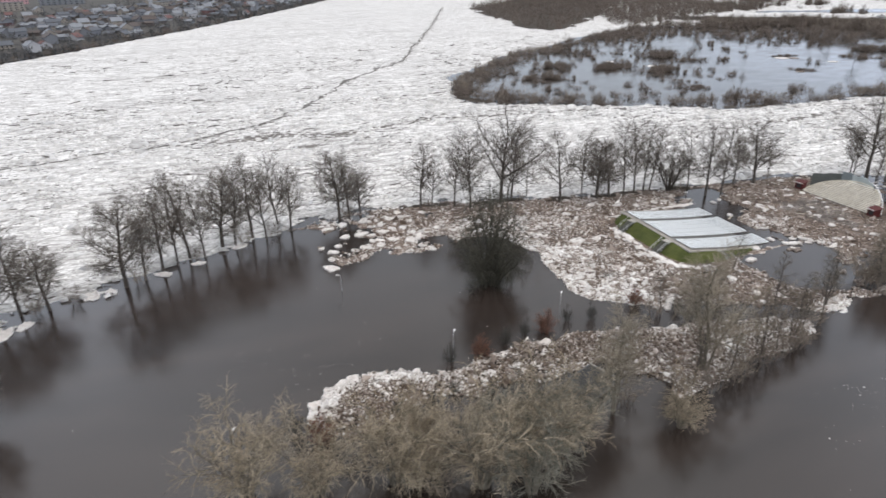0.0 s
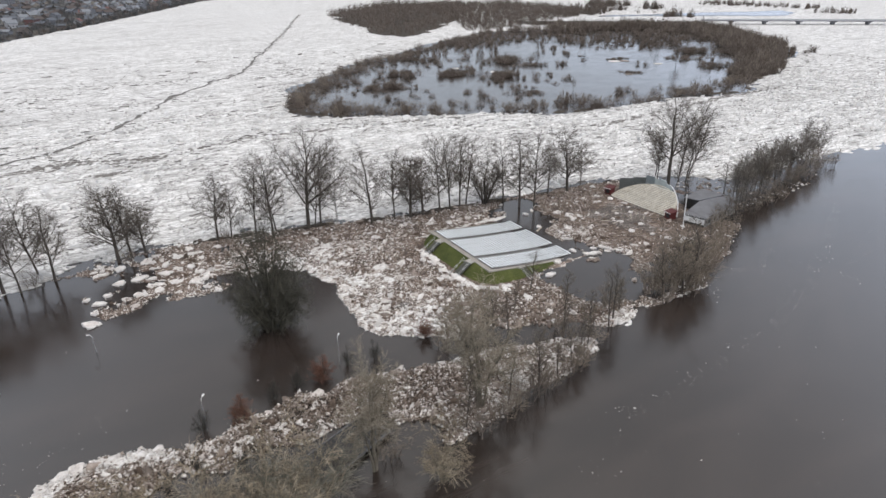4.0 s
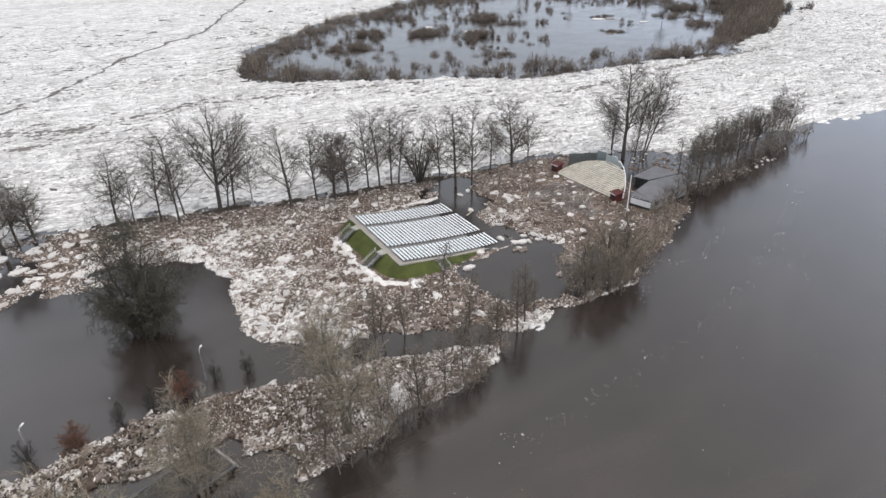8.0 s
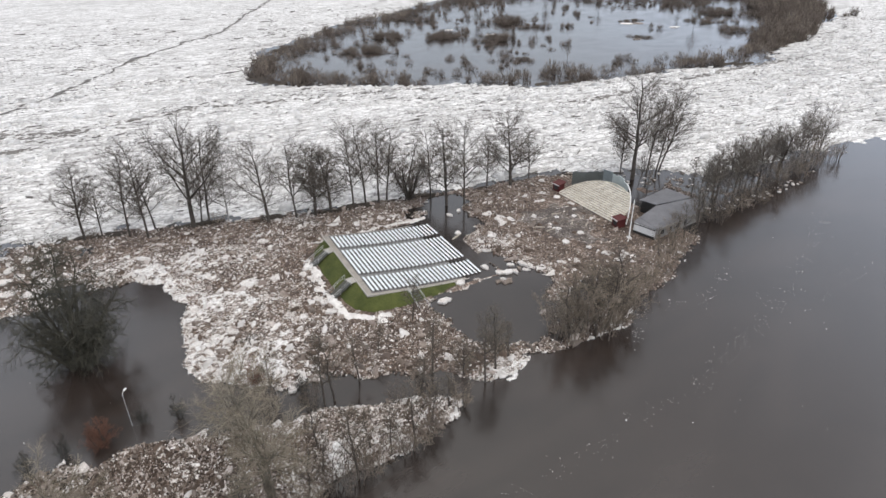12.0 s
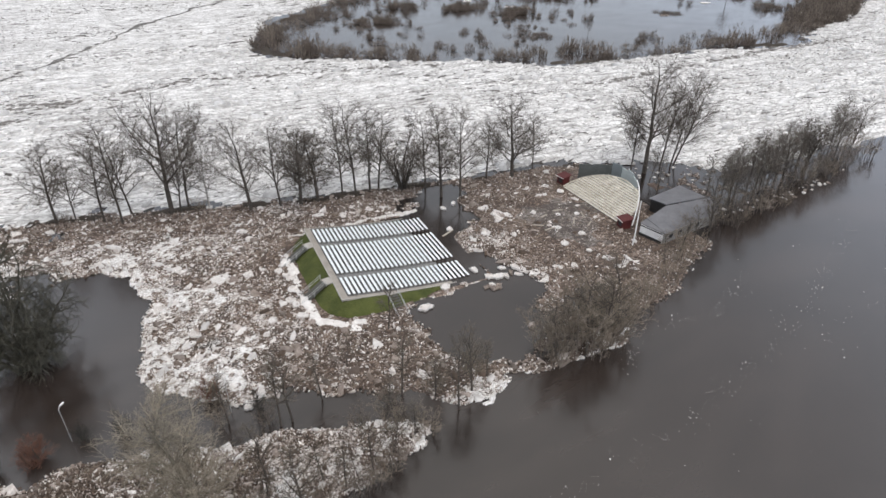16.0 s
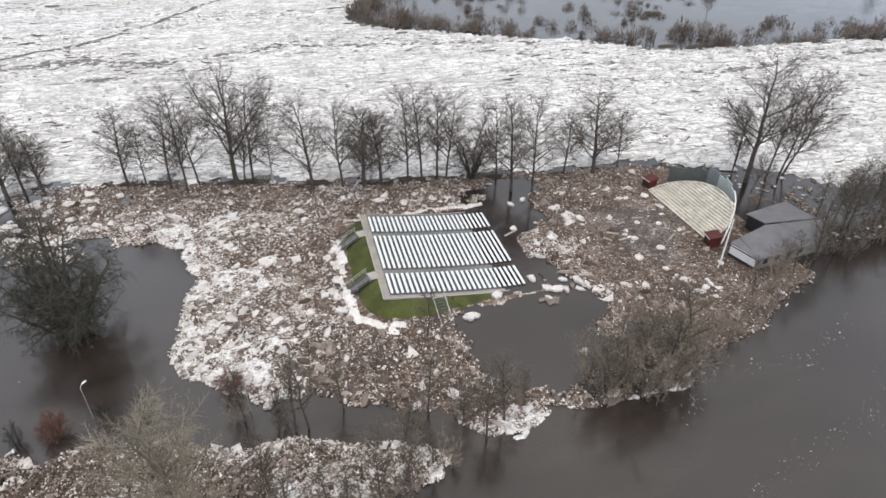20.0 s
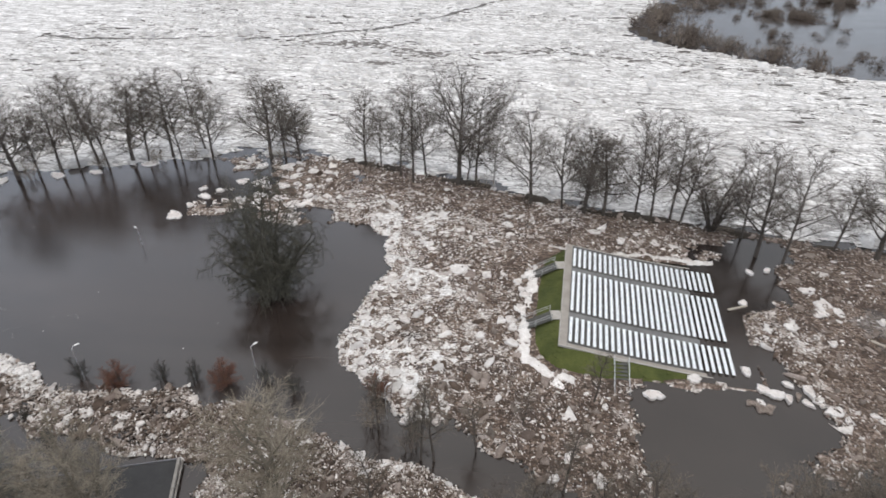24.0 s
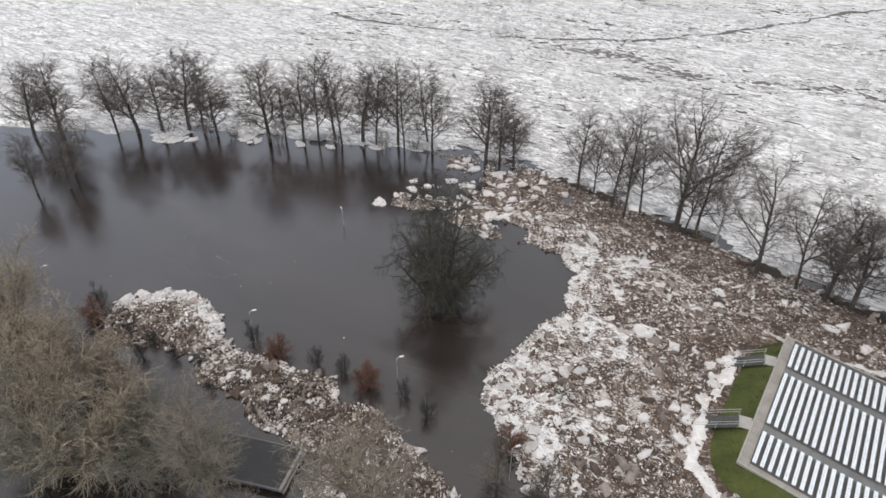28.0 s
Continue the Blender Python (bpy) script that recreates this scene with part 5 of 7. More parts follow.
        g = grow(seed, stems(*s), [(12, 0.12, 1.0, 60, 0.44, 0.3, 0.0, 0.15, 6, 0.020, 0.016), (10, 0.1, 1.0, 55, 0.46, 0.4, -0.10, 0.18, 4, 0.02, 0.013), (11, *fine, -0.3, 0.25, 2, 0.02, 0.017)])
        return joined("trunk", [tubes(*g[0], 7), tubes(*g[1], 4)], BARK_MOSS), joined("crown", [spikes(*g[2]), spikes(*g[3])], TWIG_MOSS)
    elif kind == "pale_willow":
        s = [stem(height * 0.96, 0.27, (0.03, 0.02), 0.3, seed), stem(height * 0.8, 0.16, (0.16, -0.10), 0.25, seed + 1, base=(0.3, 0.1)), stem(height * 0.74, 0.15, (-0.17, 0.12), 0.25, seed + 2, base=(-0.3, 0.1))]
        g = grow(seed, stems(*s), [(17, 0.28, 0.98, 48, 0.40, 0.45, 0.06, 0.13, 6, 0.014, 0.014), (11, 0.15, 1.0, 46, 0.46, 0.4, 0.05, 0.16, 4, 0.016, 0.010), (15, 0.1, 1.0, 42, 0.62, 0.3, 0.02, 0.15, 2, 0.02, 0.0095)])
        return joined("trunk", [tubes(*g[0], 7), tubes(*g[1], 4)], BARK_PALE), joined("crown", [tubes(*g[2], 3), spikes(*g[3])], TWIG_GREY)
    elif kind == "bush":
        rng = np.random.default_rng(seed)
        red = seed % 2
        s = [stem(height * (1.0 if k == 0 else 0.72), 0.06, (0.0, 0.0) if k == 0 else (0.22 * math.cos(a), 0.22 * math.sin(a)), 0.08, seed + k, m=7, base=(0.3 * math.cos(a), 0.3 * math.sin(a))) for k, a in enumerate(np.arange(4) * 2.1)]
        g = grow(seed, stems(*s), [(22 if red else 13, 0.06, 0.98, 52, 0.46, 0.75, 0.09, 0.12, 4, 0.014, 0.010), (9, 0.1, 1.0, 45, 0.45, 0.4, 0.05, 0.16, 3, 0.02, 0.009), (9 if red else 6, 0.1, 1.0, 40, 0.6, 0.3, 0.05, 0.14, 2, 0.02, 0.009)])
        tw = NEEDLE_RED if seed % 2 else NEEDLE_DARK
        return joined("trunk", [tubes(*g[0], 5)], BARK), joined("crown", [tubes(*g[1], 3), spikes(*g[2]), spikes(*g[3])], tw)
    elif kind == "willow":
        rng = np.random.default_rng(seed)
        s = [stem(height * rng.uniform(0.5, 0.95), 0.19, (0.44 * math.cos(a), 0.44 * math.sin(a)), 0.25, seed + k, base=(0.5 * math.cos(a), 0.5 * math.sin(a))) for k, a in enumerate(np.arange(8) * 0.82 + rng.uniform(0, 6))]
        g = grow(seed, stems(*s), [(10, 0.2, 1.0, 50, 0.42, 0.3, 0.05, 0.15, 7, 0.018, 0.024), (8, 0.12, 1.0, 46, 0.58, 0.3, -0.05, 0.15, 6, 0.016, 0.019), (8, 0.1, 1.0, 36, 0.62, 0.3, -0.04, 0.14, 2, 0.02, 0.013)])
        return joined("trunk", [tubes(*g[0], 7), tubes(*g[1], 4)], BARK_PALE), joined("crown", [tubes(*g[2], 3), spikes(*g[3])], TWIG_SAGE if seed % 4 == 1 else TWIG_TAN)
    elif kind == "spread":
        s = [stem(height * f, 0.2, (0.42 * f * math.cos(a), 0.42 * f * math.sin(a)), 0.2, seed + k, base=(0.3 * math.cos(a), 0.3 * math.sin(a))) for k, (f, a) in enumerate([(0.95, 0.3), (0.85, 1.6), (0.9, 3.3), (0.8, 4.4), (0.7, 5.4), (0.6, 2.4), (0.6, 0.0)])]
        g = grow(seed, stems(*s), [(13, 0.2, 1.0, 46, 0.36, 0.4, 0.08, 0.14, 6, 0.016, 0.015), (9, 0.15, 1.0, 46, 0.46, 0.4, 0.05, 0.15, 3, 0.02, 0.013), (9, *fine, 0.03, 0.12, 2, 0.02, 0.014)])
        tw = TWIG
    elif kind == "thicket":
        rng = np.random.default_rng(seed)
        s = [stem(height * rng.uniform(0.6, 1.0), 0.07, (0.17 * math.cos(a), 0.17 * math.sin(a)), 0.2, seed + k, base=(rng.uniform(0.2, 1.8) * math.cos(a), rng.uniform(0.2, 1.8) * math.sin(a))) for k, a in enumerate(np.arange(6) * 1.05 + rng.uniform(0, 6))]
        g = grow(seed, stems(*s), [(9, 0.12, 1.0, 38, 0.34, 0.4, 0.10, 0.12, 4, 0.016, 0.012), (6, 0.15, 1.0, 44, 0.5, 0.4, 0.06, 0.15, 3, 0.02, 0.012), (5, *fine, 0.05, 0.15, 2, 0.02, 0.0195)])
        tw = TWIG_WARM if seed % 2 else TWIG_BROWN
    elif kind == "sapling":
        g = grow(seed, stems(stem(height, 0.11, (0.06, 0.03), 0.15, seed)), [(18, 0.3, 1.0, 44, 0.28, 0.5, 0.10, 0.12, 5, 0.02, 0.014), (7, 0.2, 1.0, 44, 0.45, 0.4, 0.05, 0.15, 3, 0.02, 0.012), (10, *fine, 0.04, 0.16, 2, 0.02, 0.012)])
        tw = TWIG_OLIVE
    if kind == "thicket":
        return joined("trunk", [tubes(*g[0], 5)], TWIG_BROWN), joined("crown", [tubes(*g[1], 3), spikes(*g[2]), spikes(*g[3])], tw)
    wood = [tubes(*g[0], 7), tubes(*g[1], 4)]
    twig = [spikes(*g[2]), spikes(*g[3])]
    return joined("trunk", wood, BARK_BIRCH if kind == "birch" else BARK), joined("crown", twig, tw)


PROTO = {}
GROWN = {"alder": 18, "slim": 18, "round": 15, "oak": 23, "broad": 24, "willow_bay": 17, "willow": 13, "thicket": 9, "sapling": 10, "pale_willow": 16, "bush": 4, "fan": 24, "spread": 12, "birch": 18}


def tree(kind, x, y, height, turn, label, group="", squash=1.0, variant=0, tilt=0):
    key = (kind, variant)
    if key not in PROTO:
        PROTO[key] = tree_proto(kind, GROWN[kind], 200 + 17 * variant + len(kind))
    ref = GROWN[kind]
    e = thing("shrub" if kind in ("thicket", "bush") else "tree", label, "shrub" if kind in ("thicket", "bush") else "tree", group, at=pose(x, y, 0, 0, tilt, turn) @ Matrix.Diagonal((height / ref * squash, height / ref * squash, height / ref, 1)))
    put("trunk", PROTO[key][0], e)
    put("crown", PROTO[key][1], e)
    return e


ROW = "trees along the flooded river bank"
LINE = [(-158, -1, 16, "round"), (-154, 3.5, 17, "round"), (-145, 12, 17, "alder"), (-140.8, 15, 18, "round"), (-137, 19, 15, "round"), (-132, 23, 18, "round"), (-128.5, 24.5, 17, "alder"), (-124, 25, 13, "round"),
        (-111.4, 30, 18, "round"), (-108, 32, 14, "alder"), (-104.8, 34.5, 18, "alder"), (-102, 36.5, 19, "slim"), (-99.6, 39.5, 19, "alder"), (-96.5, 38.5, 18, "slim"), (-92.7, 41.5, 17, "round"), (-90, 43, 18, "slim"),
        (-86, 46, 19, "alder"), (-83, 44.5, 17, "slim"), (-79.7, 49, 19, "slim"), (-77, 47, 16, "alder"), (-64.7, 50, 16, "round"), (-62, 51.2, 16, "alder"), (-59, 52, 12, "round"), (-43.3, 50.5, 16.5, "alder"), (-40, 51, 13, "slim")]
LINE2 = [(-34.9, 47.9, 18, "slim"), (-31.5, 45.2, 20, "slim"), (-29.8, 49, 17, "slim"), (-22.3, 46.4, 24, "oak"), (-18.9, 47, 21, "slim"), (-20.6, 46.2, 15, "slim"), (-15.1, 45.6, 17, "birch"), (-7.4, 41.3, 18.5, "fan"),
         (-1.4, 40.5, 18, "slim"), (2.7, 39.8, 15.5, "round"), (6.3, 39.5, 14.5, "round"), (12, 40.7, 18.5, "slim"), (14.8, 40, 19.5, "slim"), (18.2, 40.4, 19, "slim"), (20.2, 40.4, 17.5, "slim"),
         (25, 38.2, 12.5, "spread"), (29.8, 36.5, 17, "slim"), (31.2, 31, 19.5, "alder"), (35, 29.5, 19.5, "slim"), (44.5, 35.2, 13.5, "alder"), (50.6, 34, 17, "round"), (57, 35.4, 13, "slim")]
for k, (x, y, h, kind) in enumerate(LINE + LINE2):
    lab = {"round": "bare round-crowned tree with dark dense twigs in flood water", "alder": "tall bare alder with a straight dark trunk", "slim": "slender bare tree with thin upright branches", "oak": "large bare spreading tree with a forked trunk", "fan": "tall bare tree with a fan of ascending branches", "spread": "low dark tree with many spreading stems", "birch": "slender birch with a pale trunk"}[kind]
    tree(kind, x, y, h, 73 * k, lab, ROW, (1.4 if x < -50 else 1.15 if kind == "oak" else 1.4), k % 3)
for k, (x, y, h, kind, lean) in enumerate([(80.2, 23.2, 25, "broad", 0), (85.6, 24.0, 22, "slim", 2), (88.0, 23.2, 22, "slim", 5), (89.8, 24.0, 21, "slim", 9), (78.6, 26.0, 16, "slim", -3), (81.8, 29.4, 13, "alder", 0), (77.8, 18.6, 10, "slim", 4)]):
    tree(kind, x, y, h, 41 + 61 * k if not lean else -20, "tall bare tree with a broad crown behind the open-air stage" if k == 0 else "slender leaning bare tree behind the open-air stage", "trees behind the stage", 1.3 if k == 0 else 1.1, variant=k % 3, tilt=lean)
tree("willow_bay", -43.5, 5.0, 21.5, 20, "old spreading willow with dense olive twigs standing in the flooded bay", "", 0.74)

for k, (x, y, h) in enumerate([(-150, 6, 5), (-135, 19, 5), (-126, 24, 4.5), (-120, 26, 4), (-109, 30.5, 5), (-98, 38, 4.5), (-88, 43, 5), (-81, 46, 4.5), (-63, 50, 4), (-42, 50, 4), (-17, 45, 3.5), (4, 40, 3.5), (27, 37, 4)]):
    tree("thicket", x, y, h, 57 * k, "low bare brown shrub at the foot of the bank trees", "shrubs under the bank trees", 1.3, variant=k % 4)

# the eastern strip of brush
rng = np.random.default_rng(301)
for k in range(27):
    s = k / 26
    x, y = 64 + 78 * s + rng.uniform(-2, 2), -5.5 + 16 * s ** 1.3 + rng.uniform(-2.5, 4.5)
    tree("thicket", x, y, rng.uniform(3.5, 8.0) * (1 - 0.1 * s), rng.uniform(0, 360), "bare brown shrub with many upright stems in the flood", "brush on the eastern strip", variant=k % 4)
for k in range(15):
    s = k / 14
    tree("alder" if k % 3 else "slim", 84 + 60 * s + rng.uniform(-3, 3), 1 + 13 * s + rng.uniform(-1, 6), rng.uniform(10, 13.5), rng.uniform(0, 360), "bare alder standing among brush in the flood", "brush on the eastern strip", variant=k % 3)
for k, (x, y, h) in enumerate([(73, -4.5, 12), (66.5, -7, 8), (78, -3.5, 12), (62, -8, 7), (86, -1.5, 12), (70, -6.5, 9), (57, -9.5, 6), (82, 6, 11), (74, 12, 9)]):
    tree("sapling", x, y, h, 71 * k, "thin bare tree standing in water by the storehouse", "trees by the storehouse", 1.2, variant=k % 3)
for k, (x, y, h) in enumerate([(92, 8, 11), (97, 5, 10), (101, 9, 12), (106, 6.5, 11), (110, 11, 12), (115, 8, 11), (119, 13, 11), (88, 4, 10)]):
    tree("round" if k % 2 else "alder", x, y, h, 47 * k, "dark twiggy tree standing among brush in the flood", "trees on the eastern strip", 1.3, variant=k % 3)
# brush along the south shore
for k, (x, y, h) in enumerate([(23.5, -21.5, 8), (26, -22.5, 11.5), (29, -23.5, 12.5), (32.5, -24, 12), (36, -22.5, 11), (30, -20.5, 10), (34, -19.5, 9), (39, -20, 7), (47, -17.5, 6.5), (54, -14.5, 7), (60, -11, 7), (12, -21.5, 6), (24, -25, 6), (29.5, -26, 6.5), (34.5, -24.5, 7), (25.5, -19.5, 6), (42.5, -18.5, 5)]):
    tree("thicket", x, y, h, 57 * k, "bare tan-brown shrub at the edge of the flood water", "brush on the south shore", 1.1, variant=2 * (k % 2))
for k, (x, y, h) in enumerate([(-14.2, -20.2, 10), (-12.7, -20, 11), (-8.3, -17.8, 8), (-2.1, -24.9, 7), (1.6, -21.3, 10), (7.5, -26.4, 10), (10.4, -24.5, 11), (4.8, -7.5, 9), (-3.5, -13, 6), (-20.1, -17.1, 8),
                               (-17.3, -27.5, 9), (-14.4, -33.9, 11), (-3.0, -30.2, 7), (-9.5, -32.5, 7), (-6.0, -31.8, 8), (0.5, -28.5, 6), (-20.5, -34.3, 8), (-18.0, -31.5, 7), (-11.5, -30.5, 6), (13.5, -23.0, 7), (5.5, -23.5, 7), (-28.5, -35.5, 9)]):
    tree("sapling", x, y, h, 83 * k, "thin bare young tree growing through the ice", "young trees by the spit", 1.25, variant=k % 3)
for k, (x, y, h) in enumerate([(-1.5, -25.6, 4.5), (-3.2, -31.4, 4.0), (2.2, -29.0, 4.0), (-8.0, -33.6, 5.0), (-12.5, -34.2, 5.0), (-17.5, -34.6, 5.5), (-22.5, -36.4, 5.5), (-27.0, -37.2, 5.5), (-5.6, -33.0, 4.5), (-15.0, -34.6, 5.5), (-20.0, -35.8, 5.0), (0.0, -22.0, 4.0), (6.0, -22.8, 4.5), (-15.5, -19.0, 4.0), (-21.0, -16.4, 4.5), (-5.5, -24.4, 3.5)]):
    tree("thicket", x, y, h, 57 * k + 20, "low bare grey-brown shrub on the icy shore of the spit", "shrubs on the spit's shore", 1.35, variant=k % 4)
for k, (x, y, h) in enumerate([(29, -24.6, 12), (36.5, -21.6, 13), (24.4, -23.6, 10), (33, -22.5, 11)]):
    tree("sapling", x, y, h, 59 * k, "crooked bare tree with a dark trunk among shore brush", "trees on the south shore", 1.5, variant=k % 3)
# the spit's willows and thickets
for k, (x, y, h) in enumerate([(-55.5, -41, 14), (-65, -42, 16), (-60, -45, 12), (-75, -38, 12), (-72.5, -39.5, 9), (-84, -37, 12), (-57, -36, 8), (-92, -34, 12), (-62, -34, 6), (-36, -42, 8), (-51, -38.6, 9), (-70, -33, 8)]):
    tree("willow", x, y, h, 67 * k, "wide bare willow with pale tan twigs on the spit" if k % 2 else "wide bare willow with mossy sage-grey twigs on the spit", "willows on the spit", variant=(1 + k) % 4)
for k, (x, y, h) in enumerate([(-78, -33, 5), (-70, -36, 6), (-66, -32, 5), (-61, -36.5, 6), (-57, -31.5, 4.5), (-53, -34, 5), (-49, -38.5, 5), (-46, -33.5, 4), (-58, -41, 6), (-70, -41, 6), (-40, -35, 4.5), (-30, -35, 4)]):
    tree("thicket", x, y, h, 47 * k, "low tan shrub filling the ground between the willows", "undergrowth on the spit", 1.5, variant=2 * (k % 2))
tree("pale_willow", -42.5, -36, 16.5, 30, "tall pale-twigged willow beside the flooded pavilion", "willows on the spit")
tree("pale_willow", -24.3, -32.8, 20, 140, "tall pale-twigged willow on the icy spit", "willows on the spit", variant=1)
for k, (x, y, h) in enumerate([(-126, -9, 13), (-129, -14, 12), (-132, -5, 13)]):
    tree("round", x, y, h, 31 * k, "bare dark tree standing in open flood water", "trees in the western water", variant=k % 3)


for k, (x, y, h, red) in enumerate([(-41.6, -14.0, 4.6, 1), (-54.7, -17.2, 4.4, 1), (-82.0, -27.8, 4.8, 1), (-21.5, -11.5, 4.0, 1), (-85, -25, 4.6, 0), (-60.0, -16.8, 4.6, 0),
                                    (-49.6, -15.0, 4.2, 0), (-45.6, -14.2, 4.2, 0), (-36.5, -12.6, 3.8, 0), (-32, -13.6, 4.2, 0), (-16, -16.2, 4.2, 0), (-69, -32.2, 4.4, 1), (-71, -25.4, 3.6, 0), (-66, -25.6, 3.4, 0), (-62, -24.4, 3.2, 0), (-69.5, -28.2, 3.8, 0), (-75, -26.2, 3.4, 0), (-57, -26.4, 3.2, 0)]):
    tree("bush", x, y, h, 57 * k, "rounded rust-red shrub standing in water" if red else "rounded dark shrub standing in water", "shrubs along the flooded path", 1.3 if red else 0.85, 1 if red else 0)

# ---- flooded river bank under the tree line ----
def bank_strip(name, line, half, top, label):
    xs, ys = np.arange(min(p[0] for p in line) - 6, max(p[0] for p in line) + 6, 0.7), np.arange(min(p[1] for p in line) - 6, max(p[1] for p in line) + 6, 0.7)

    def hgt(x, y):
        d = edge_distance(x, y, line, False)
        return top * np.clip(1 - (d / half) ** 2, -1, 1) * (0.7 + 0.6 * rough_noise(x, y, 6.0, 145)) + 0.12 * rough_noise(x, y, 2.0, 141) * (d < half)
    return tagged(put(name, sheet(name, xs, ys, lambda x, y: (edge_distance(x, y, line, False) + 3.0 * rough_noise(x, y, 5.5, 143)) < half, hgt, BANK)), label, "river bank", "", "structure")


bank_strip("bank", [(-50, 53.2), (-38, 51), (-24, 47.6), (-10, 44.4), (2, 41), (24, 39), (34, 37)], 1.8, 0.42, "dark muddy crest of the flooded river bank")
bank_strip("bank", [(42, 36), (62, 35.5), (74, 30)], 1.0, 0.3, "dark muddy crest of the flooded river bank")

def slab(bm, corners, thick):
    lo = [bm.verts.new((x, y, z - thick)) for x, y, z in corners]
    hi = [bm.verts.new(c) for c in corners]
    bm.faces.new(hi)
    bm.faces.new(lo[::-1])
    for i in range(len(corners)):
        j = (i + 1) % len(corners)
        bm.faces.new((lo[i], lo[j], hi[j], hi[i]))
    bmesh.ops.recalc_face_normals(bm, faces=bm.faces)
    return bm


# ---- open-air stage: choir steps in a fan, back screens, booths and mast ----
stage = thing("choir_stage", "cream wooden choir steps in a fan shape rising from the flood", "stage", at=pose(58.2, 14.2, 0, 0, 0, 1.5))
FAN_R, FAN_N = 9.6, 15
STEPS = []


def fan_half(u):
    """Half width of the steps at u metres behind the front edge."""
    return max(1.2, FAN_R * math.sqrt(max(0.0, 1 - (u / 9.4) ** 2.0)))


for k in range(FAN_N):
    u0, u1 = 8.6 * k / FAN_N, 8.6 * (k + 1) / FAN_N
    z0 = 0.35 + 0.235 * k
    h0, h1 = fan_half(u0), fan_half(u1)
    bm = bmesh.new()
    lo = [bm.verts.new((u, v, z0 - 0.10)) for u, v in ((u0, -h0), (u1 + 0.10, -h1), (u1 + 0.10, h1), (u0, h0))]
    hi = [bm.verts.new((u, v, z0)) for u, v in ((u0, -h0), (u1 + 0.10, -h1), (u1 + 0.10, h1), (u0, h0))]
    bm.faces.new(hi)
    bm.faces.new(lo[::-1])
    for i in range(4):
        bm.faces.new((lo[i], lo[(i + 1) % 4], hi[(i + 1) % 4], hi[i]))
    STEPS.append(part("step", bm, CREAM, stage))
    # dark riser colour imitates the shade in the gap under each step
    part("riser", boxed(u0 + 0.12, -h0 + 0.15, z0 - 0.34, u0 + 0.16, h0 - 0.15, z0 - 0.104), CREAM_DARK, stage)
part("understructure", boxed(0.3, -6.5, -0.3, 6.8, 6.5, 0.3), WALL_GREY, stage)
for k in range(10):
    v = -8.4 + 16.8 * k / 9
    u = 8.2 * math.sqrt(max(0, 1 - (v / 9.6) ** 2))
    part("rib", rod(bmesh.new(), (0.0, v, 0.42), (max(u, 0.6), v * 0.98, 0.42 + 0.41 * max(u, 0.6) * 0.97), 0.05, sides=5), CREAM, stage)

for k in range(14):
    a0, a1 = (math.pi * q / 14 for q in (k, k + 1))
    p0, p1 = ((8.7 * math.sin(a), -9.7 * math.cos(a), 0.5 + 3.6 * math.sin(a)) for a in (a0, a1))
    part("rim", rod(bmesh.new(), p0, p1, 0.14, sides=6), CREAM, stage, "pale curved rim board")
for k in range(FAN_N):
    u0 = 8.6 * k / FAN_N
    h0 = fan_half(u0)
    part("nosing", boxed(u0 - 0.03, -h0, 0.35 + 0.235 * k + 0.004, u0 + 0.09, h0, 0.35 + 0.235 * k + 0.03), WHITE_PAINT, STEPS[k], "white step edge")

screens = thing("back_screens", "folded metal screen wall behind the choir steps", "screen wall")
SCR = [(64.0, 27.0), (67.2, 25.0), (70.2, 23.0), (70.9, 20.4), (70.7, 18.2), (69.9, 15.4), (68.7, 12.6)]
for k, ((ax, ay), (bx, by)) in enumerate(zip(SCR, SCR[1:])):
    d = math.hypot(bx - ax, by - ay)
    m = pose(ax, ay, 0, 0, 0, math.degrees(math.atan2(by - ay, bx - ax)))
    top = (3.5, 3.7, 4.4, 4.0, 4.5, 4.0)[k]
    tone = (SCREEN_DARK, SCREEN_DARK, SCREEN_MID, SCREEN_PALE, SCREEN_PALE, SCREEN_PALE)[k]
    p = part("panel", boxed(0.02, -0.05, -0.3, d - 0.02, 0.05, top, 0.01, m), tone, screens, ("dark grey-green metal panel", "dark grey-green metal panel", "blue-grey metal panel", "pale grey-green metal panel", "pale grey-green metal panel", "pale grey-green metal panel")[k])
    for i in range(int(d / 0.5)):
        part("rib", boxed(0.2 + 0.5 * i, -0.085, -0.3, 0.26 + 0.5 * i, -0.052, top - 0.05, 0.0, m), tone, p)
    part("cap", boxed(0.02, -0.09, top + 0.004, d - 0.02, 0.09, top + 0.07, 0.01, m), tone, p)


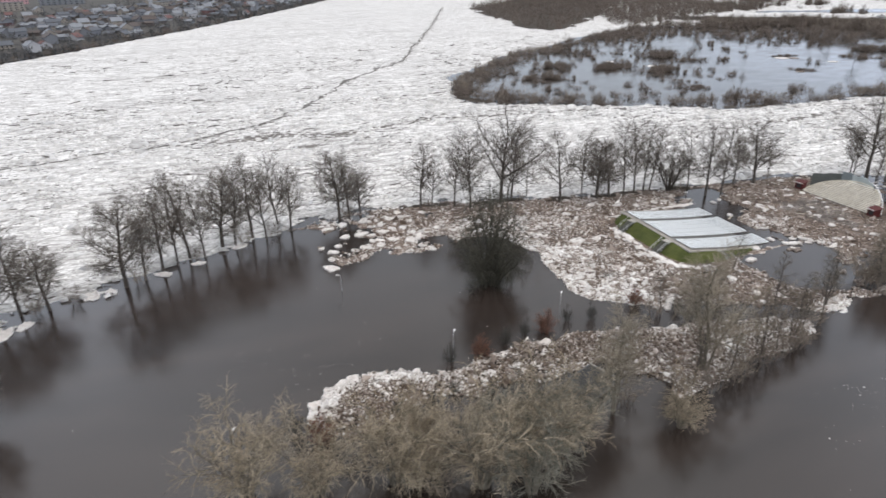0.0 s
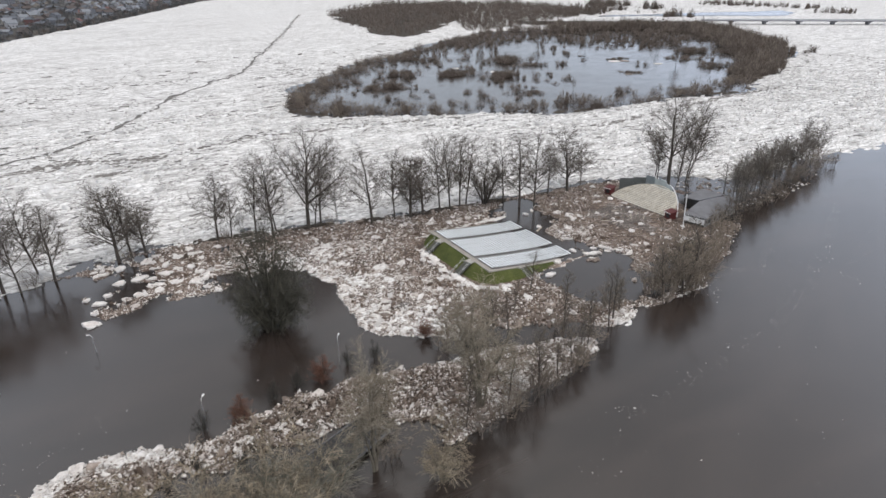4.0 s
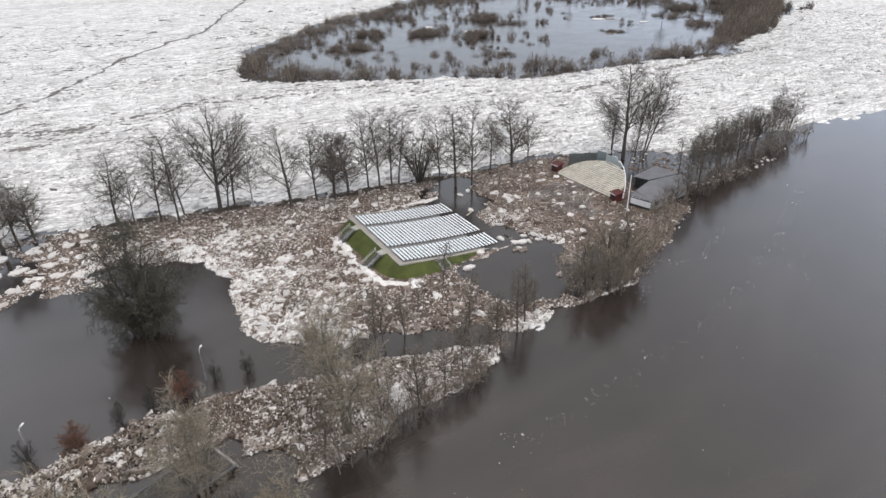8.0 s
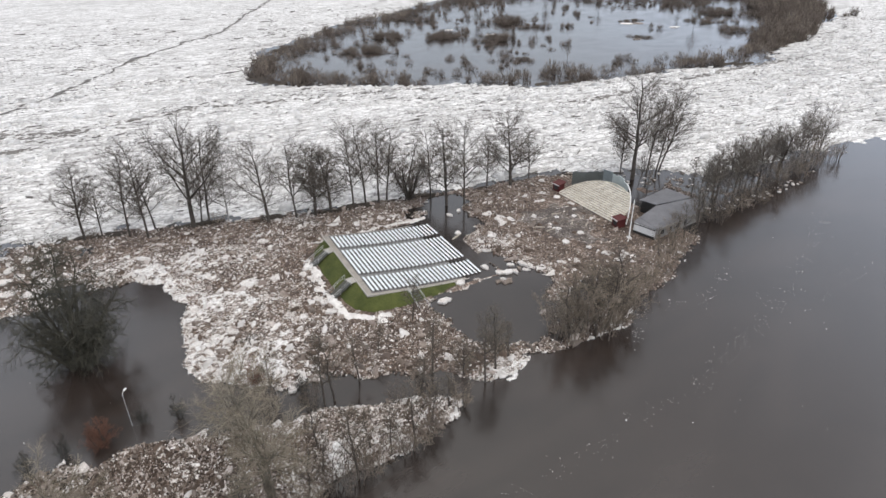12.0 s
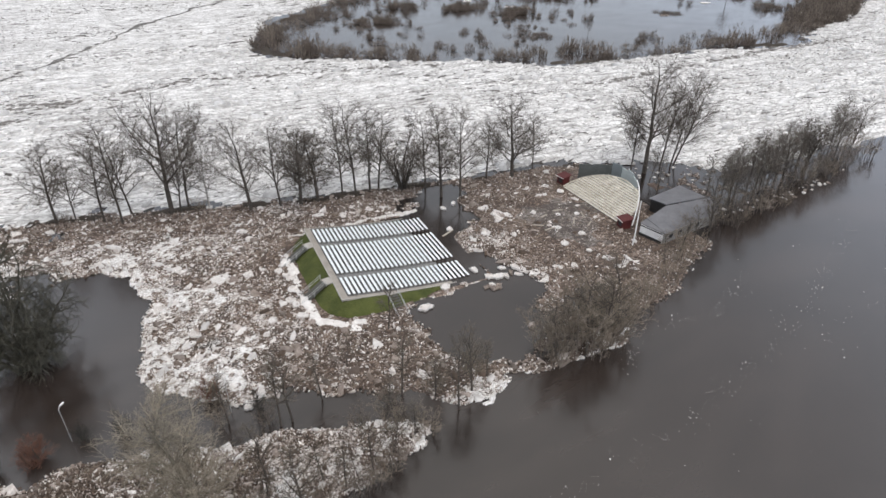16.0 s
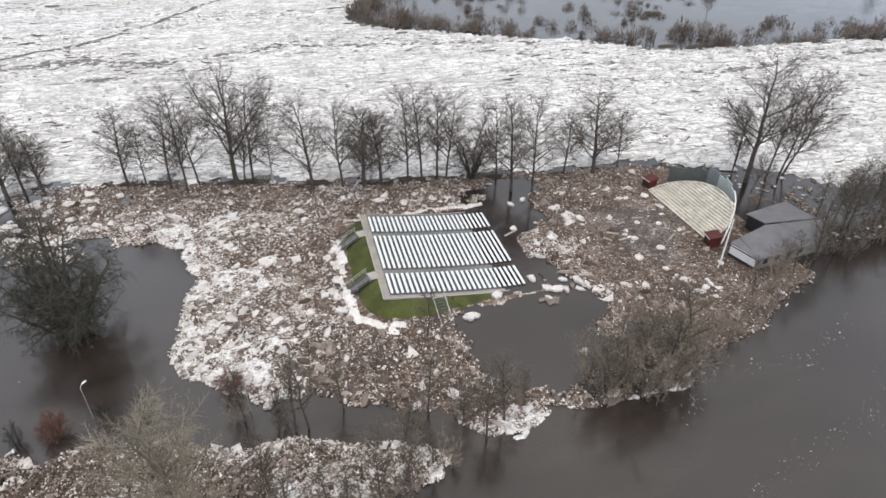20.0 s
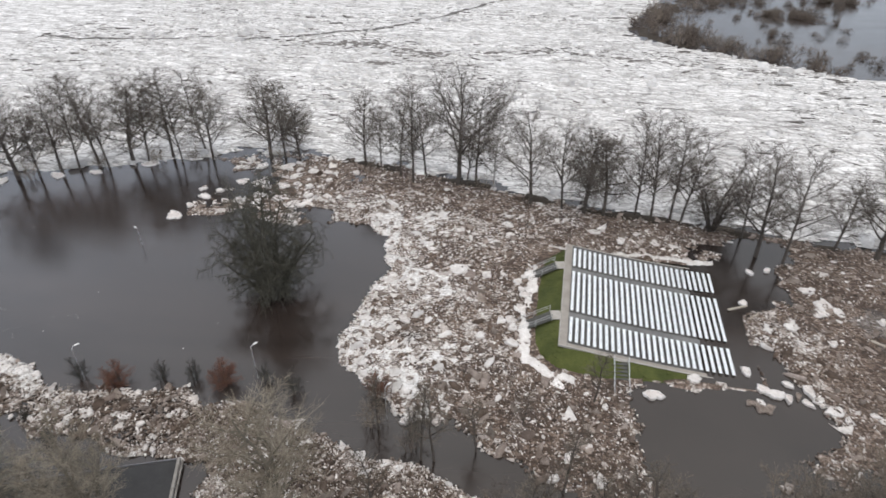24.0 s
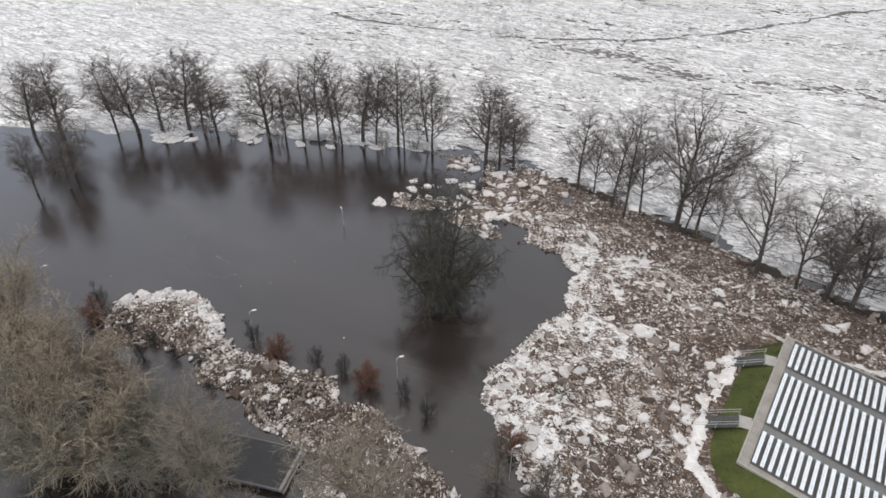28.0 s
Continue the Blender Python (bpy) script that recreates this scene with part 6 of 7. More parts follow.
def booth(x, y, turn):
    e = thing("stage_booth", "small dark red timber booth at the edge of the stage", "booth", "booths beside the stage", at=pose(x, y, 0, 0, 0, turn) @ Matrix.Diagonal((0.85, 0.85, 0.95, 1)))
    front = part("wall", boxed(-1.1, -1.2, -0.3, 1.1, 1.2, 1.9, 0.02), RED, e)
    part("roof", slab(bmesh.new(), [(-1.45, -1.45, 2.02), (1.45, -1.45, 2.42), (1.45, 1.45, 2.42), (-1.45, 1.45, 2.02)], 0.12), RED, e, "sloping dark red roof")
    part("roof_trim", boxed(-1.52, -1.45, 1.86, -1.455, 1.45, 2.04, 0.01), WHITE_PAINT, e, "pale trim along the eave")
    for q in (-1, 1):
        part("gable", slab(bmesh.new(), [(-1.1, q * 1.2 - 0.03, 1.94), (1.1, q * 1.2 - 0.03, 2.26), (1.1, q * 1.2 + 0.03, 2.26), (-1.1, q * 1.2 + 0.03, 1.94)], 0.3), RED, e)
    # the wall is closed; a dark panel paints the shade of an opening
    part("opening", boxed(-1.104, -0.7, 0.5, -1.06, 0.7, 1.5), ROOF_BLACK, front, "dark panel imitating a shaded opening in the front")
    for s in (-1, 1):
        part("corner_post", boxed(-1.13, s * 1.15 - 0.06, -0.3, -1.0, s * 1.15 + 0.06, 1.9, 0.01), RED, e)


booth(59.3, 26.0, 8)
booth(58.6, 3.9, -8)

mast = thing("white_mast", "tall leaning pair of white steel poles beside the stage", "mast")
part("pole", rod(bmesh.new(), (55.3, -2.8, -0.4), (57.0, -1.2, 8.4), 0.10, 0.08, 8), WHITE_PAINT, mast)
part("pole", rod(bmesh.new(), (56.3, -2.0, -0.4), (57.15, -1.0, 8.2), 0.09, 0.07, 8), WHITE_PAINT, mast)
part("crosspiece", rod(bmesh.new(), (56.0, -2.1, 3.2), (56.7, -1.5, 3.2), 0.06), WHITE_PAINT, mast)
arch = thing("edge_arch", "curved white steel edge frame of the choir steps", "frame")
EDGE = [(69.2, 13.6, 4.2), (67.6, 11.0, 4.0), (65.6, 8.4, 3.5), (63.2, 5.8, 2.8), (61.0, 3.8, 1.8), (59.8, 2.9, 0.6)]
for p, q in zip(EDGE, EDGE[1:]):
    part("bar", rod(bmesh.new(), p, q, 0.13), WHITE_PAINT, arch)

# ---- flooded storehouse beside the stage ----
hut = thing("storehouse", "low grey-roofed storehouse standing deep in flood water", "building")


part("roof", slab(bmesh.new(), [(59.3, 0.4, 2.5), (60.8, -4.9, 2.4), (76.8, -2.3, 2.4), (80.0, 3.2, 2.5), (68.2, 3.3, 3.0)], 0.16), ROOF_GREY, hut, "grey felt roof with thin eaves")
part("fascia", slab(bmesh.new(), [(60.8, -4.99, 2.44), (76.8, -2.39, 2.44), (76.8, -2.31, 2.44), (60.8, -4.91, 2.44)], 0.30), ROOF_EDGE, hut, "pale weathered eave board")
part("upper_roof", slab(bmesh.new(), [(67.6, 7.6, 2.9), (68.4, 3.5, 3.2), (79.2, 3.6, 2.7), (78.2, 10.2, 2.7)], 0.16), ROOF_GREY, hut, "second grey roof slope")
part("front_wall", slab(bmesh.new(), [(59.25, 0.1, 2.3), (60.55, -4.6, 2.25), (60.75, -4.55, 2.25), (59.45, 0.15, 2.3)], 2.7), WHITE_PAINT, hut, "white painted end wall")
part("side_wall", slab(bmesh.new(), [(60.8, -4.7, 2.1), (76.4, -2.15, 2.1), (76.4, -1.95, 2.1), (60.8, -4.5, 2.1)], 2.6), WALL_GREY, hut, "grey board side wall")
part("back_wall", slab(bmesh.new(), [(68.0, 7.2, 2.6), (77.8, 9.7, 2.4), (77.8, 9.5, 2.4), (68.0, 7.0, 2.6)], 2.9), WALL_GREY, hut)
# closed dark slab whose colour stands for the shade inside the gable
part("gable", slab(bmesh.new(), [(67.9, 7.2, 2.7), (68.5, 3.6, 2.9), (68.7, 3.6, 2.9), (68.1, 7.2, 2.7)], 3.0), ROOF_BLACK, hut, "dark sheet imitating a shaded open gable end")
for k in range(4):
    part("window", slab(bmesh.new(), [(62.4 + 2.6 * k, -4.48 + 0.425 * k, 1.7), (63.4 + 2.6 * k, -4.32 + 0.425 * k, 1.7), (63.4 + 2.6 * k, -4.24 + 0.425 * k, 1.7), (62.4 + 2.6 * k, -4.40 + 0.425 * k, 1.7)], 0.9), GLASS, hut)
for zz in (0.55, 2.18):
    part("wall_rail", slab(bmesh.new(), [(59.18, 0.12, zz + 0.12), (60.50, -4.66, zz + 0.12), (60.54, -4.65, zz + 0.12), (59.22, 0.13, zz + 0.12)], 0.24), ROOF_BLACK, hut, "dark frame of the end wall")
part("plinth", slab(bmesh.new(), [(59.20, 0.12, 0.42), (60.52, -4.66, 0.42), (60.56, -4.65, 0.42), (59.24, 0.13, 0.42)], 0.9), ROOF_BLACK, hut, "dark wet base of the end wall")
for k in range(5):
    part("roof_batten", slab(bmesh.new(), [(61.0 + 2.6 * k, -4.9 + 0.62 * k, 2.46), (61.08 + 2.6 * k, -4.9 + 0.62 * k, 2.46), (61.6 + 2.2 * k, 1.0 + 0.4 * k, 2.72), (61.5 + 2.2 * k, 1.0 + 0.4 * k, 2.72)], 0.05), ROOF_GREY, hut)

# ---- flat-roofed pavilion among the willows ----
pav = thing("pavilion", "flat black felt roof of a flooded pavilion with a pale edge", "building", at=pose(-39.4, -28.7, 0, 0, 0, 22))
part("roof", boxed(-20, -2.7, 0.62, 0, 2.6, 0.86, 0.03), ROOF_BLACK, pav, "wet black roofing felt")
for a in ((-20, -2.85, 0.0, -2.703), (-20, 2.603, 0.0, 2.75)):
    part("roof_edge", boxed(a[0], a[1], 0.6, a[2], a[3], 0.95, 0.02), ROOF_GREY, pav, "dark weathered roof edge")
part("roof_edge", boxed(0.003, -2.85, 0.6, 0.32, 2.75, 1.02, 0.02), ROOF_EDGE, pav, "weathered pale roof edge")
part("gutter", boxed(0.34, -2.8, 0.30, 0.52, 2.7, 0.55, 0.03), ROOF_EDGE, pav)
part("wall", boxed(-19.6, -2.3, -0.5, -0.5, 2.2, 0.6), WALL_GREY, pav)
for k in range(3):
    part("pipe", rod(bmesh.new(), (0.43, -2.2 + 2.1 * k, 0.4), (0.43, -2.2 + 2.1 * k, -0.4), 0.06), ROOF_EDGE, pav)


# ---- street lamps ----
def street_lamp(x, y, h, turn, label="white street lamp pole with a curved arm standing in flood water"):
    e = thing("street_lamp", label, "street lamp", "lamps along the flooded path", at=pose(x, y, 0, 0, 0, turn))
    part("pole", rod(bmesh.new(), (0, 0, -0.4), (0, 0, h - 0.5), 0.06, 0.04, 8), STEEL, e)
    b = bmesh.new()
    pts = [(0, 0, h - 0.5), (0.06, 0, h - 0.25), (0.2, 0, h - 0.08), (0.45, 0, h)]
    for p, q in zip(pts, pts[1:]):
        rod(b, p, q, 0.04)
    arm = part("arm", b, WHITE_PAINT, e)
    part("lamp_head", boxed(0.4, -0.12, h - 0.08, 0.95, 0.12, h + 0.05, 0.03), WHITE_PAINT, arm, "pale lamp head")


for k, (x, y, h) in enumerate([(-37.8, -12.2, 5.6), (-59.5, -17.0, 5.6), (-19.5, -15.4, 5.6), (-93, -28.5, 5.6)]):
    street_lamp(x, y, h, 55)
street_lamp(-71.5, 13.0, 3.4, 150, "short grey lamp post standing in the flooded bay")

# ---- far brush, island and woods ----
def brush_mesh(name, seed, spots, mat, blades, stout=1.0):
    """Leafless brush: domes of fine twigs on a few stems, one at each spot (x, y, height, spread)."""
    rng = np.random.default_rng(seed)
    b = np.repeat(spots, blades, 0)
    n = len(b)
    d = rng.normal(0, 1, (n, 3))
    d[:, 2] = np.abs(d[:, 2])
    d /= np.linalg.norm(d, axis=1, keepdims=True)
    r = np.sqrt(rng.uniform(0.05, 0.95, n))[:, None]
    size = np.stack([b[:, 3] * 0.55, b[:, 3] * 0.55, b[:, 2]], -1) * rng.uniform(0.75, 1.05, (n, 1))
    a = np.c_[b[:, :2], np.full(n, -0.05)] + d * r * size
    e = a + (d * size * rng.uniform(0.08, 0.22, (n, 1)) + rng.normal(0, 0.16, (n, 3)) * b[:, 2:3] * 0.4 + np.array([0, 0, 0.14]) * b[:, 2:3])
    stem_of = rng.uniform(0, 1, n) < 0.12
    a[stem_of] = np.c_[b[:, :2], np.full(n, -0.1)][stem_of] + rng.normal(0, 0.3, (int(stem_of.sum()), 3)) * [1, 1, 0]
    return joined(name, [spikes(np.stack([a, e], 1), np.repeat(stout * (0.045 + 0.018 * b[:, 2])[:, None], 2, 1))], mat)


def reeds(name, seed, spots, mat, blades, stout=1.0):
    """Upright bare stems over each spot (x, y, height, spread), uneven in height."""
    rng = np.random.default_rng(seed)
    b = np.repeat(spots, blades, 0)
    n = len(b)
    turn, r = rng.uniform(0, 6.283, n), 0.55 * b[:, 3] * np.sqrt(rng.uniform(0, 1, n))
    out = np.stack([np.cos(turn), np.sin(turn)], -1)
    h = b[:, 2] * rng.uniform(0.35, 1.1, n) * (1.05 - 0.5 * r / np.maximum(b[:, 3], 0.1))
    lift = rng.uniform(0, 0.45, n) * h
    a = np.c_[b[:, :2] + out * (r + 0.12 * lift)[:, None], lift - 0.05]
    e = np.c_[b[:, :2] + out * (r + 0.22 * h)[:, None] + rng.normal(0, 0.12, (n, 2)) * h[:, None], h]
    return joined(name, [spikes(np.stack([a, e], 1), np.repeat(stout * (0.035 + 0.014 * b[:, 2])[:, None], 2, 1))], mat)


rng = np.random.default_rng(501)


def spots_in(outline, n, chance, hmin, hmax, smin, smax):
    xs, ys = [p[0] for p in outline], [p[1] for p in outline]
    x, y = rng.uniform(min(xs), max(xs), n), rng.uniform(min(ys), max(ys), n)
    ok = inside(x, y, outline) & (rng.uniform(0, 1, n) < chance(x, y))
    x, y = x[ok], y[ok]
    return np.stack([x, y, rng.uniform(hmin, hmax, len(x)), rng.uniform(smin, smax, len(x))], -1)


WOODS2 = [(300, 470), (345, 470), (430, 520), (530, 560), (640, 720), (660, 900), (480, 900), (400, 700)]


def ring_chance(x, y):
    d = edge_distance(x, y, ISLAND)
    wide = 11 - 3 * (x < 130) + 9 * rough_noise(x, y, 22.0, 503) + 30 * (x > 370) + 8 * ((x < 200) & (y > 220)) * np.clip((y - 200) / 100, 0, 1) + 10 * ((x > 250) & (y < 190))
    return 0.9 * (d < wide) * np.where((y > 330) & (x < 370), 0.45, 1.0) * np.clip(1.05 + 0.9 * rough_noise(x, y, 12.0, 507), 0.15, 1)


ring = spots_in(ISLAND, 14000, ring_chance, 2.6, 5.6, 3.5, 8.0)
ring[:, 2] *= 1 + 0.55 * np.clip(rough_noise(ring[:, 0], ring[:, 1], 14.0, 509), -0.6, 1) + 0.9 * np.clip((ring[:, 0] - 270) / 60, 0, 1)
back = spots_in(ISLAND, 5200, lambda x, y: 0.5 * np.exp(-np.maximum(edge_distance(x, y, ISLAND) - 8, 0) / 30.0) * ((y > 250) | (x > 330) | ((x < 130) & (y > 230))) * (rough_noise(x, y, 16.0, 519) > -0.05), 1.8, 5.5, 2.0, 6.0)
# domes of brush standing in the meadow, and thin scrub towards the causeway
DOMES = []
for cx, cy, ch, cs, n, wide in ((197, 262, 7, 12, 4, 8), (157, 211, 6, 9, 4, 7), (134, 234, 5.5, 8, 6, 9), (107, 250, 6, 8, 4, 10), (219, 232, 3.5, 5, 1, 1), (139, 161, 2.4, 8, 2, 5), (198, 240, 3.5, 8, 2, 6),
                                (268, 230, 1.8, 6, 3, 9), (232, 182, 1.4, 8, 3, 8), (343, 228, 6.5, 12, 4, 10), (305, 205, 3, 8, 3, 12), (365, 203, 6.5, 13, 6, 17), (296, 170, 4.5, 9, 4, 14), (148, 300, 5, 8, 3, 14), (80, 216, 4.5, 7, 4, 10)):
    for k in range(n):
        a = 2.4 * k + cx
        r = wide * math.sqrt(k / n)
        mx, my = cx + r * math.cos(a), cy + 0.7 * r * math.sin(a)
        for q in range(6):
            DOMES.append((mx + cs * 0.42 * rng.normal(), my + cs * 0.36 * rng.normal(), ch * (1.0 - 0.08 * k) * rng.uniform(0.45, 1.05), cs * rng.uniform(0.3, 0.7)))
DOMES += [(x, y, rng.uniform(1.2, 3.6), rng.uniform(2, 5.5)) for x, y in zip(rng.uniform(40, 420, 900), rng.uniform(130, 400, 900)) if inside(np.array([x]), np.array([y]), ISLAND)[0] and rough_noise(np.array([x]), np.array([y]), 40.0, 521)[0] > (0.12 if x < 190 else 0.62)]
field_scrub = np.array([(x, y, rng.uniform(2.5, 7), rng.uniform(1.5, 4.0)) for x, y in zip(rng.uniform(150, 460, 2200), rng.uniform(250, 420, 2200)) if inside(np.array([x]), np.array([y]), ISLAND)[0] and x + 1.6 * y > 800 + 60 * math.sin(x * 0.05) and rng.uniform() < 0.45])
edge_scrub = np.array([(x, y, rng.uniform(1.5, 3.5), rng.uniform(2.0, 5.0)) for x, y in zip(rng.uniform(30, 330, 900), rng.uniform(120, 260, 900)) if 10 < edge_distance(np.array([x]), np.array([y]), ISLAND)[0] < 26 and inside(np.array([x]), np.array([y]), ISLAND)[0] and rng.uniform() < 0.55])
isle = thing("flooded_brush", "belt of bare brown brush round a flooded meadow", "brush", "", "stuff")
half = rng.uniform(0, 1, len(ring)) < 0.7
for spots, mat, sd, bl in ((ring[half], TWIG_FAR, 1, 24), (ring[~half], TWIG_BROWN, 2, 22), (np.array(DOMES, float), TWIG_FAR, 4, 52), (back, TWIG_FAR, 10, 26), (edge_scrub, TWIG_FAR, 8, 18)):
    o = put("brush", brush_mesh("brush", sd, spots, mat, bl, 1.15), isle)
    o["kind"] = "stuff"
for spots, mat, sd, bl in ((ring[half], TWIG_FAR, 21, 16), (ring[~half], TWIG_BROWN, 22, 22), (np.array(DOMES, float), TWIG_FAR, 24, 22), (back, TWIG_FAR, 25, 18), (field_scrub, TWIG_FAR, 26, 26), (edge_scrub, TWIG_BROWN, 28, 16)):
    o = put("upright_stems", reeds("upright_stems", sd, spots, mat, bl, 1.2), isle)
    o["kind"] = "stuff"
for k, (x, y, h) in enumerate([(166.8, 252.7, 11), (275.9, 186.1, 12), (239, 282, 9), (160, 154.4, 7), (282.6, 278.8, 10), (172, 258, 8), (119, 262, 8), (96, 214, 7), (330, 250, 10), (352, 240, 12)]):
    tree("slim", x, y, h, 67 * k, "small bare tree standing in the flooded meadow", "bare trees in the flooded meadow", 1.4, variant=k % 3)
for k, (x, y, fs) in enumerate([(259, 224, 9), (266, 221, 8), (274, 199, 7), (169, 224, 7), (163, 230, 6), (288, 153, 9), (296, 156, 7), (225, 178, 5), (150, 256, 6)]):
    floe(floes, x, y, fs, 12 * k - 40, k % 2 == 0, (0, 0), 0.02, 3 * k)
wood = spots_in(WOODS, 4200, lambda x, y: 0 * x + 0.85, 6, 12, 5, 9)
wood = np.concatenate([wood, spots_in(WOODS2, 5200, lambda x, y: 0 * x + 0.8, 6, 12, 5, 9), np.array([(640, 560, 14, 12), (655, 545, 12, 11), (680, 520, 10, 12), (700, 550, 12, 14), (715, 560, 14, 14), (662, 486, 12, 14), (672, 495, 12, 12), (425, 182, 5, 9), (432, 190, 4, 8), (385, 177, 5, 11), (560, 470, 6, 12), (580, 450, 5, 10)])])
tagged(put("far_woods", brush_mesh("far_woods", 3, wood, TWIG_FAR, 14, 1.5)), "dense leafless brown wood on a river island", "woods", "", "stuff")
tagged(put("wood_floor", sheet("wood_floor", np.arange(195, 615, 8), np.arange(435, 1060, 8), lambda x, y: ragged(x, y, WOODS, 8, 40, 511), lambda x, y: 0.6 + 0 * x, BANK)), "dark leaf-strewn floor of the island wood", "ground", "", "structure")
tagged(put("brush_floor", sheet("brush_floor", np.arange(10, 530, 3), np.arange(100, 460, 3), lambda x, y: ragged(x, y, ISLAND, 6.0, 30.0, 7) & (edge_distance(x, y, ISLAND) < 1.5 + 5 * rough_noise(x, y, 18.0, 513) + 10 * (x > 420)), lambda x, y: 0.3 + 0.1 * rough_noise(x, y, 6, 515), BANK)), "muddy rim of the flooded meadow under brush", "ground", "", "structure")

causeway_brush = np.array([(400 + 260 * t + rng.uniform(-12, 4), 512 - 215 * t + rng.uniform(-22, -4), rng.uniform(3, 7), rng.uniform(5, 9)) for t in rng.uniform(0, 0.58, 260)])
tagged(put("causeway_brush", brush_mesh("causeway_brush", 9, causeway_brush, TWIG_FAR, 40)), "bare brush along the foot of the road causeway", "brush", "", "stuff")

# ---- road causeway and bridge ----
MELT = [(640, 478), (740, 404), (800, 424), (840, 470), (690, 520), (560, 560), (540, 540), (600, 512)]
BEYOND = [(728, 612, 12, 15, 12), (613, 486, 7, 9, 6), (622, 480, 7, 11, 8), (630, 464, 7, 8, 5), (915, 640, 40, 9, 30), (925, 570, 40, 8, 30), (912, 500, 30, 8, 24), (845, 400, 20, 9, 14), (742, 724, 30, 14, 40), (640, 640, 40, 13, 40), (560, 600, 35, 12, 40),
          (404, 182, 9, 6, 9), (420, 250, 14, 9, 10), (395, 215, 12, 9, 10), (370, 290, 14, 9, 9)]
tagged(put("causeway", fast("causeway", [(x + nx * w, y + ny * w, z) for x, y, nx, ny in ((400, 520, 0.63, 0.78), (560, 385, 0.63, 0.78)) for w, z in ((-9, -0.2), (-4, 2.6), (4, 2.6), (9, -0.2))],
              [(0, 4, 5, 1), (1, 5, 6, 2), (2, 6, 7, 3)], TOWN_SOIL)), "road causeway crossing the flooded valley", "road", "", "structure")
bridge = thing("road_bridge", "long low concrete road bridge over the ice", "bridge", at=pose(556, 388, 0, 0, 0, -39.5))
part("deck", boxed(0, -5.5, 3.7, 420, 5.5, 4.6, 0.1), ROOF_GREY, bridge, "dark weathered concrete deck")
part("roadway", boxed(0, -4.2, 4.605, 420, 4.2, 4.66), ASPHALT, bridge)
for s in (-1, 1):
    part("parapet", boxed(0, s * 5.3 - 0.12, 4.605, 420, s * 5.3 + 0.12, 5.5, 0.02), STEEL, bridge, "grey steel parapet")
for k in range(12):
    x = -4 + 35.0 * k
    pier = part("pier", boxed(x - 1.1, -3.4, -0.5, x + 1.1, 3.4, 2.7, 0.1), ROOF_GREY, bridge, "dark wet concrete pier")
    part("pier_cap", boxed(x - 2.6, -4.6, 2.705, x + 2.6, 4.6, 3.69, 0.1), ROOF_GREY, pier)
# wet ice and scrub beyond the bridge
tagged(put("meltwater", sheet("meltwater", np.arange(480, 960, 6), np.arange(380, 900, 6), lambda x, y: ragged(x, y, MELT, 5.0, 30.0, 531), lambda x, y: 0 * x + 0.95, WATER)), "shallow grey meltwater lying on the ice beyond the bridge", "water", "", "structure")
beyond = np.array([(bx + rng.uniform(-sp, sp), by + rng.uniform(-sp, sp), rng.uniform(0.6, 1.0) * h, rng.uniform(0.5, 0.9) * h) for bx, by, sp, h, n in BEYOND for k in range(n)])
tagged(put("far_scrub", brush_mesh("far_scrub", 41, beyond, TWIG_FAR, 60, 1.6)), "bare brush and trees beyond the road bridge", "brush", "", "stuff")

# ---- the town on the far bank ----
BANKLINE = [(-520, 60), (-228, 419), (-128, 606), (-32, 808), (101, 1126), (300, 1600)]
TOWN = BANKLINE + [(200, 2400), (-900, 2400), (-1500, 900)]
tagged(put("town_ground", sheet("town_ground", np.arange(-1500, 320, 20), np.arange(40, 2420, 20), lambda x, y: inside(x, y, TOWN), lambda x, y: 0.5 + np.clip(edge_distance(x, y, BANKLINE, False) * 0.08, 0, 3.5), TOWN_SOIL)),
                     "muddy ground of the riverside town", "ground", "", "structure")
bankbrush = []
for (ax, ay), (bx, by) in zip(BANKLINE, BANKLINE[1:]):
    n = int(math.hypot(bx - ax, by - ay) / 2.2)
    for k in range(n):
        t = rng.uniform()
        bankbrush.append((ax + (bx - ax) * t - rng.uniform(2, 9), ay + (by - ay) * t + rng.uniform(0, 5), rng.uniform(2, 6), rng.uniform(3, 6)))
tagged(put("bank_brush", brush_mesh("bank_brush", 5, np.array(bankbrush), TWIG_FAR, 12, 1.8)), "dark bare brush along the far river bank", "brush", "", "stuff")
# slate, sheet, white and grey tones lean blue: distance haze painted in
ROOFS = [worn("roof_%s" % n, tuple(0.7 * v for v in c), c, 0.3, 0.7, bump=0.2) for n, c in (("slate", (0.115, 0.125, 0.145)), ("pale_sheet", (0.23, 0.245, 0.27)), ("brown_tile", (0.095, 0.078, 0.073)), ("red_tile", (0.16, 0.088, 0.085)))]
WALLS = [worn("wall_%s" % n, tuple(0.75 * v for v in c), c, 0.3, 0.85, bump=0.2) for n, c in (("cream", (0.28, 0.255, 0.225)), ("white", (0.38, 0.385, 0.40)), ("brown", (0.12, 0.105, 0.098)), ("grey", (0.18, 0.19, 0.21)))]


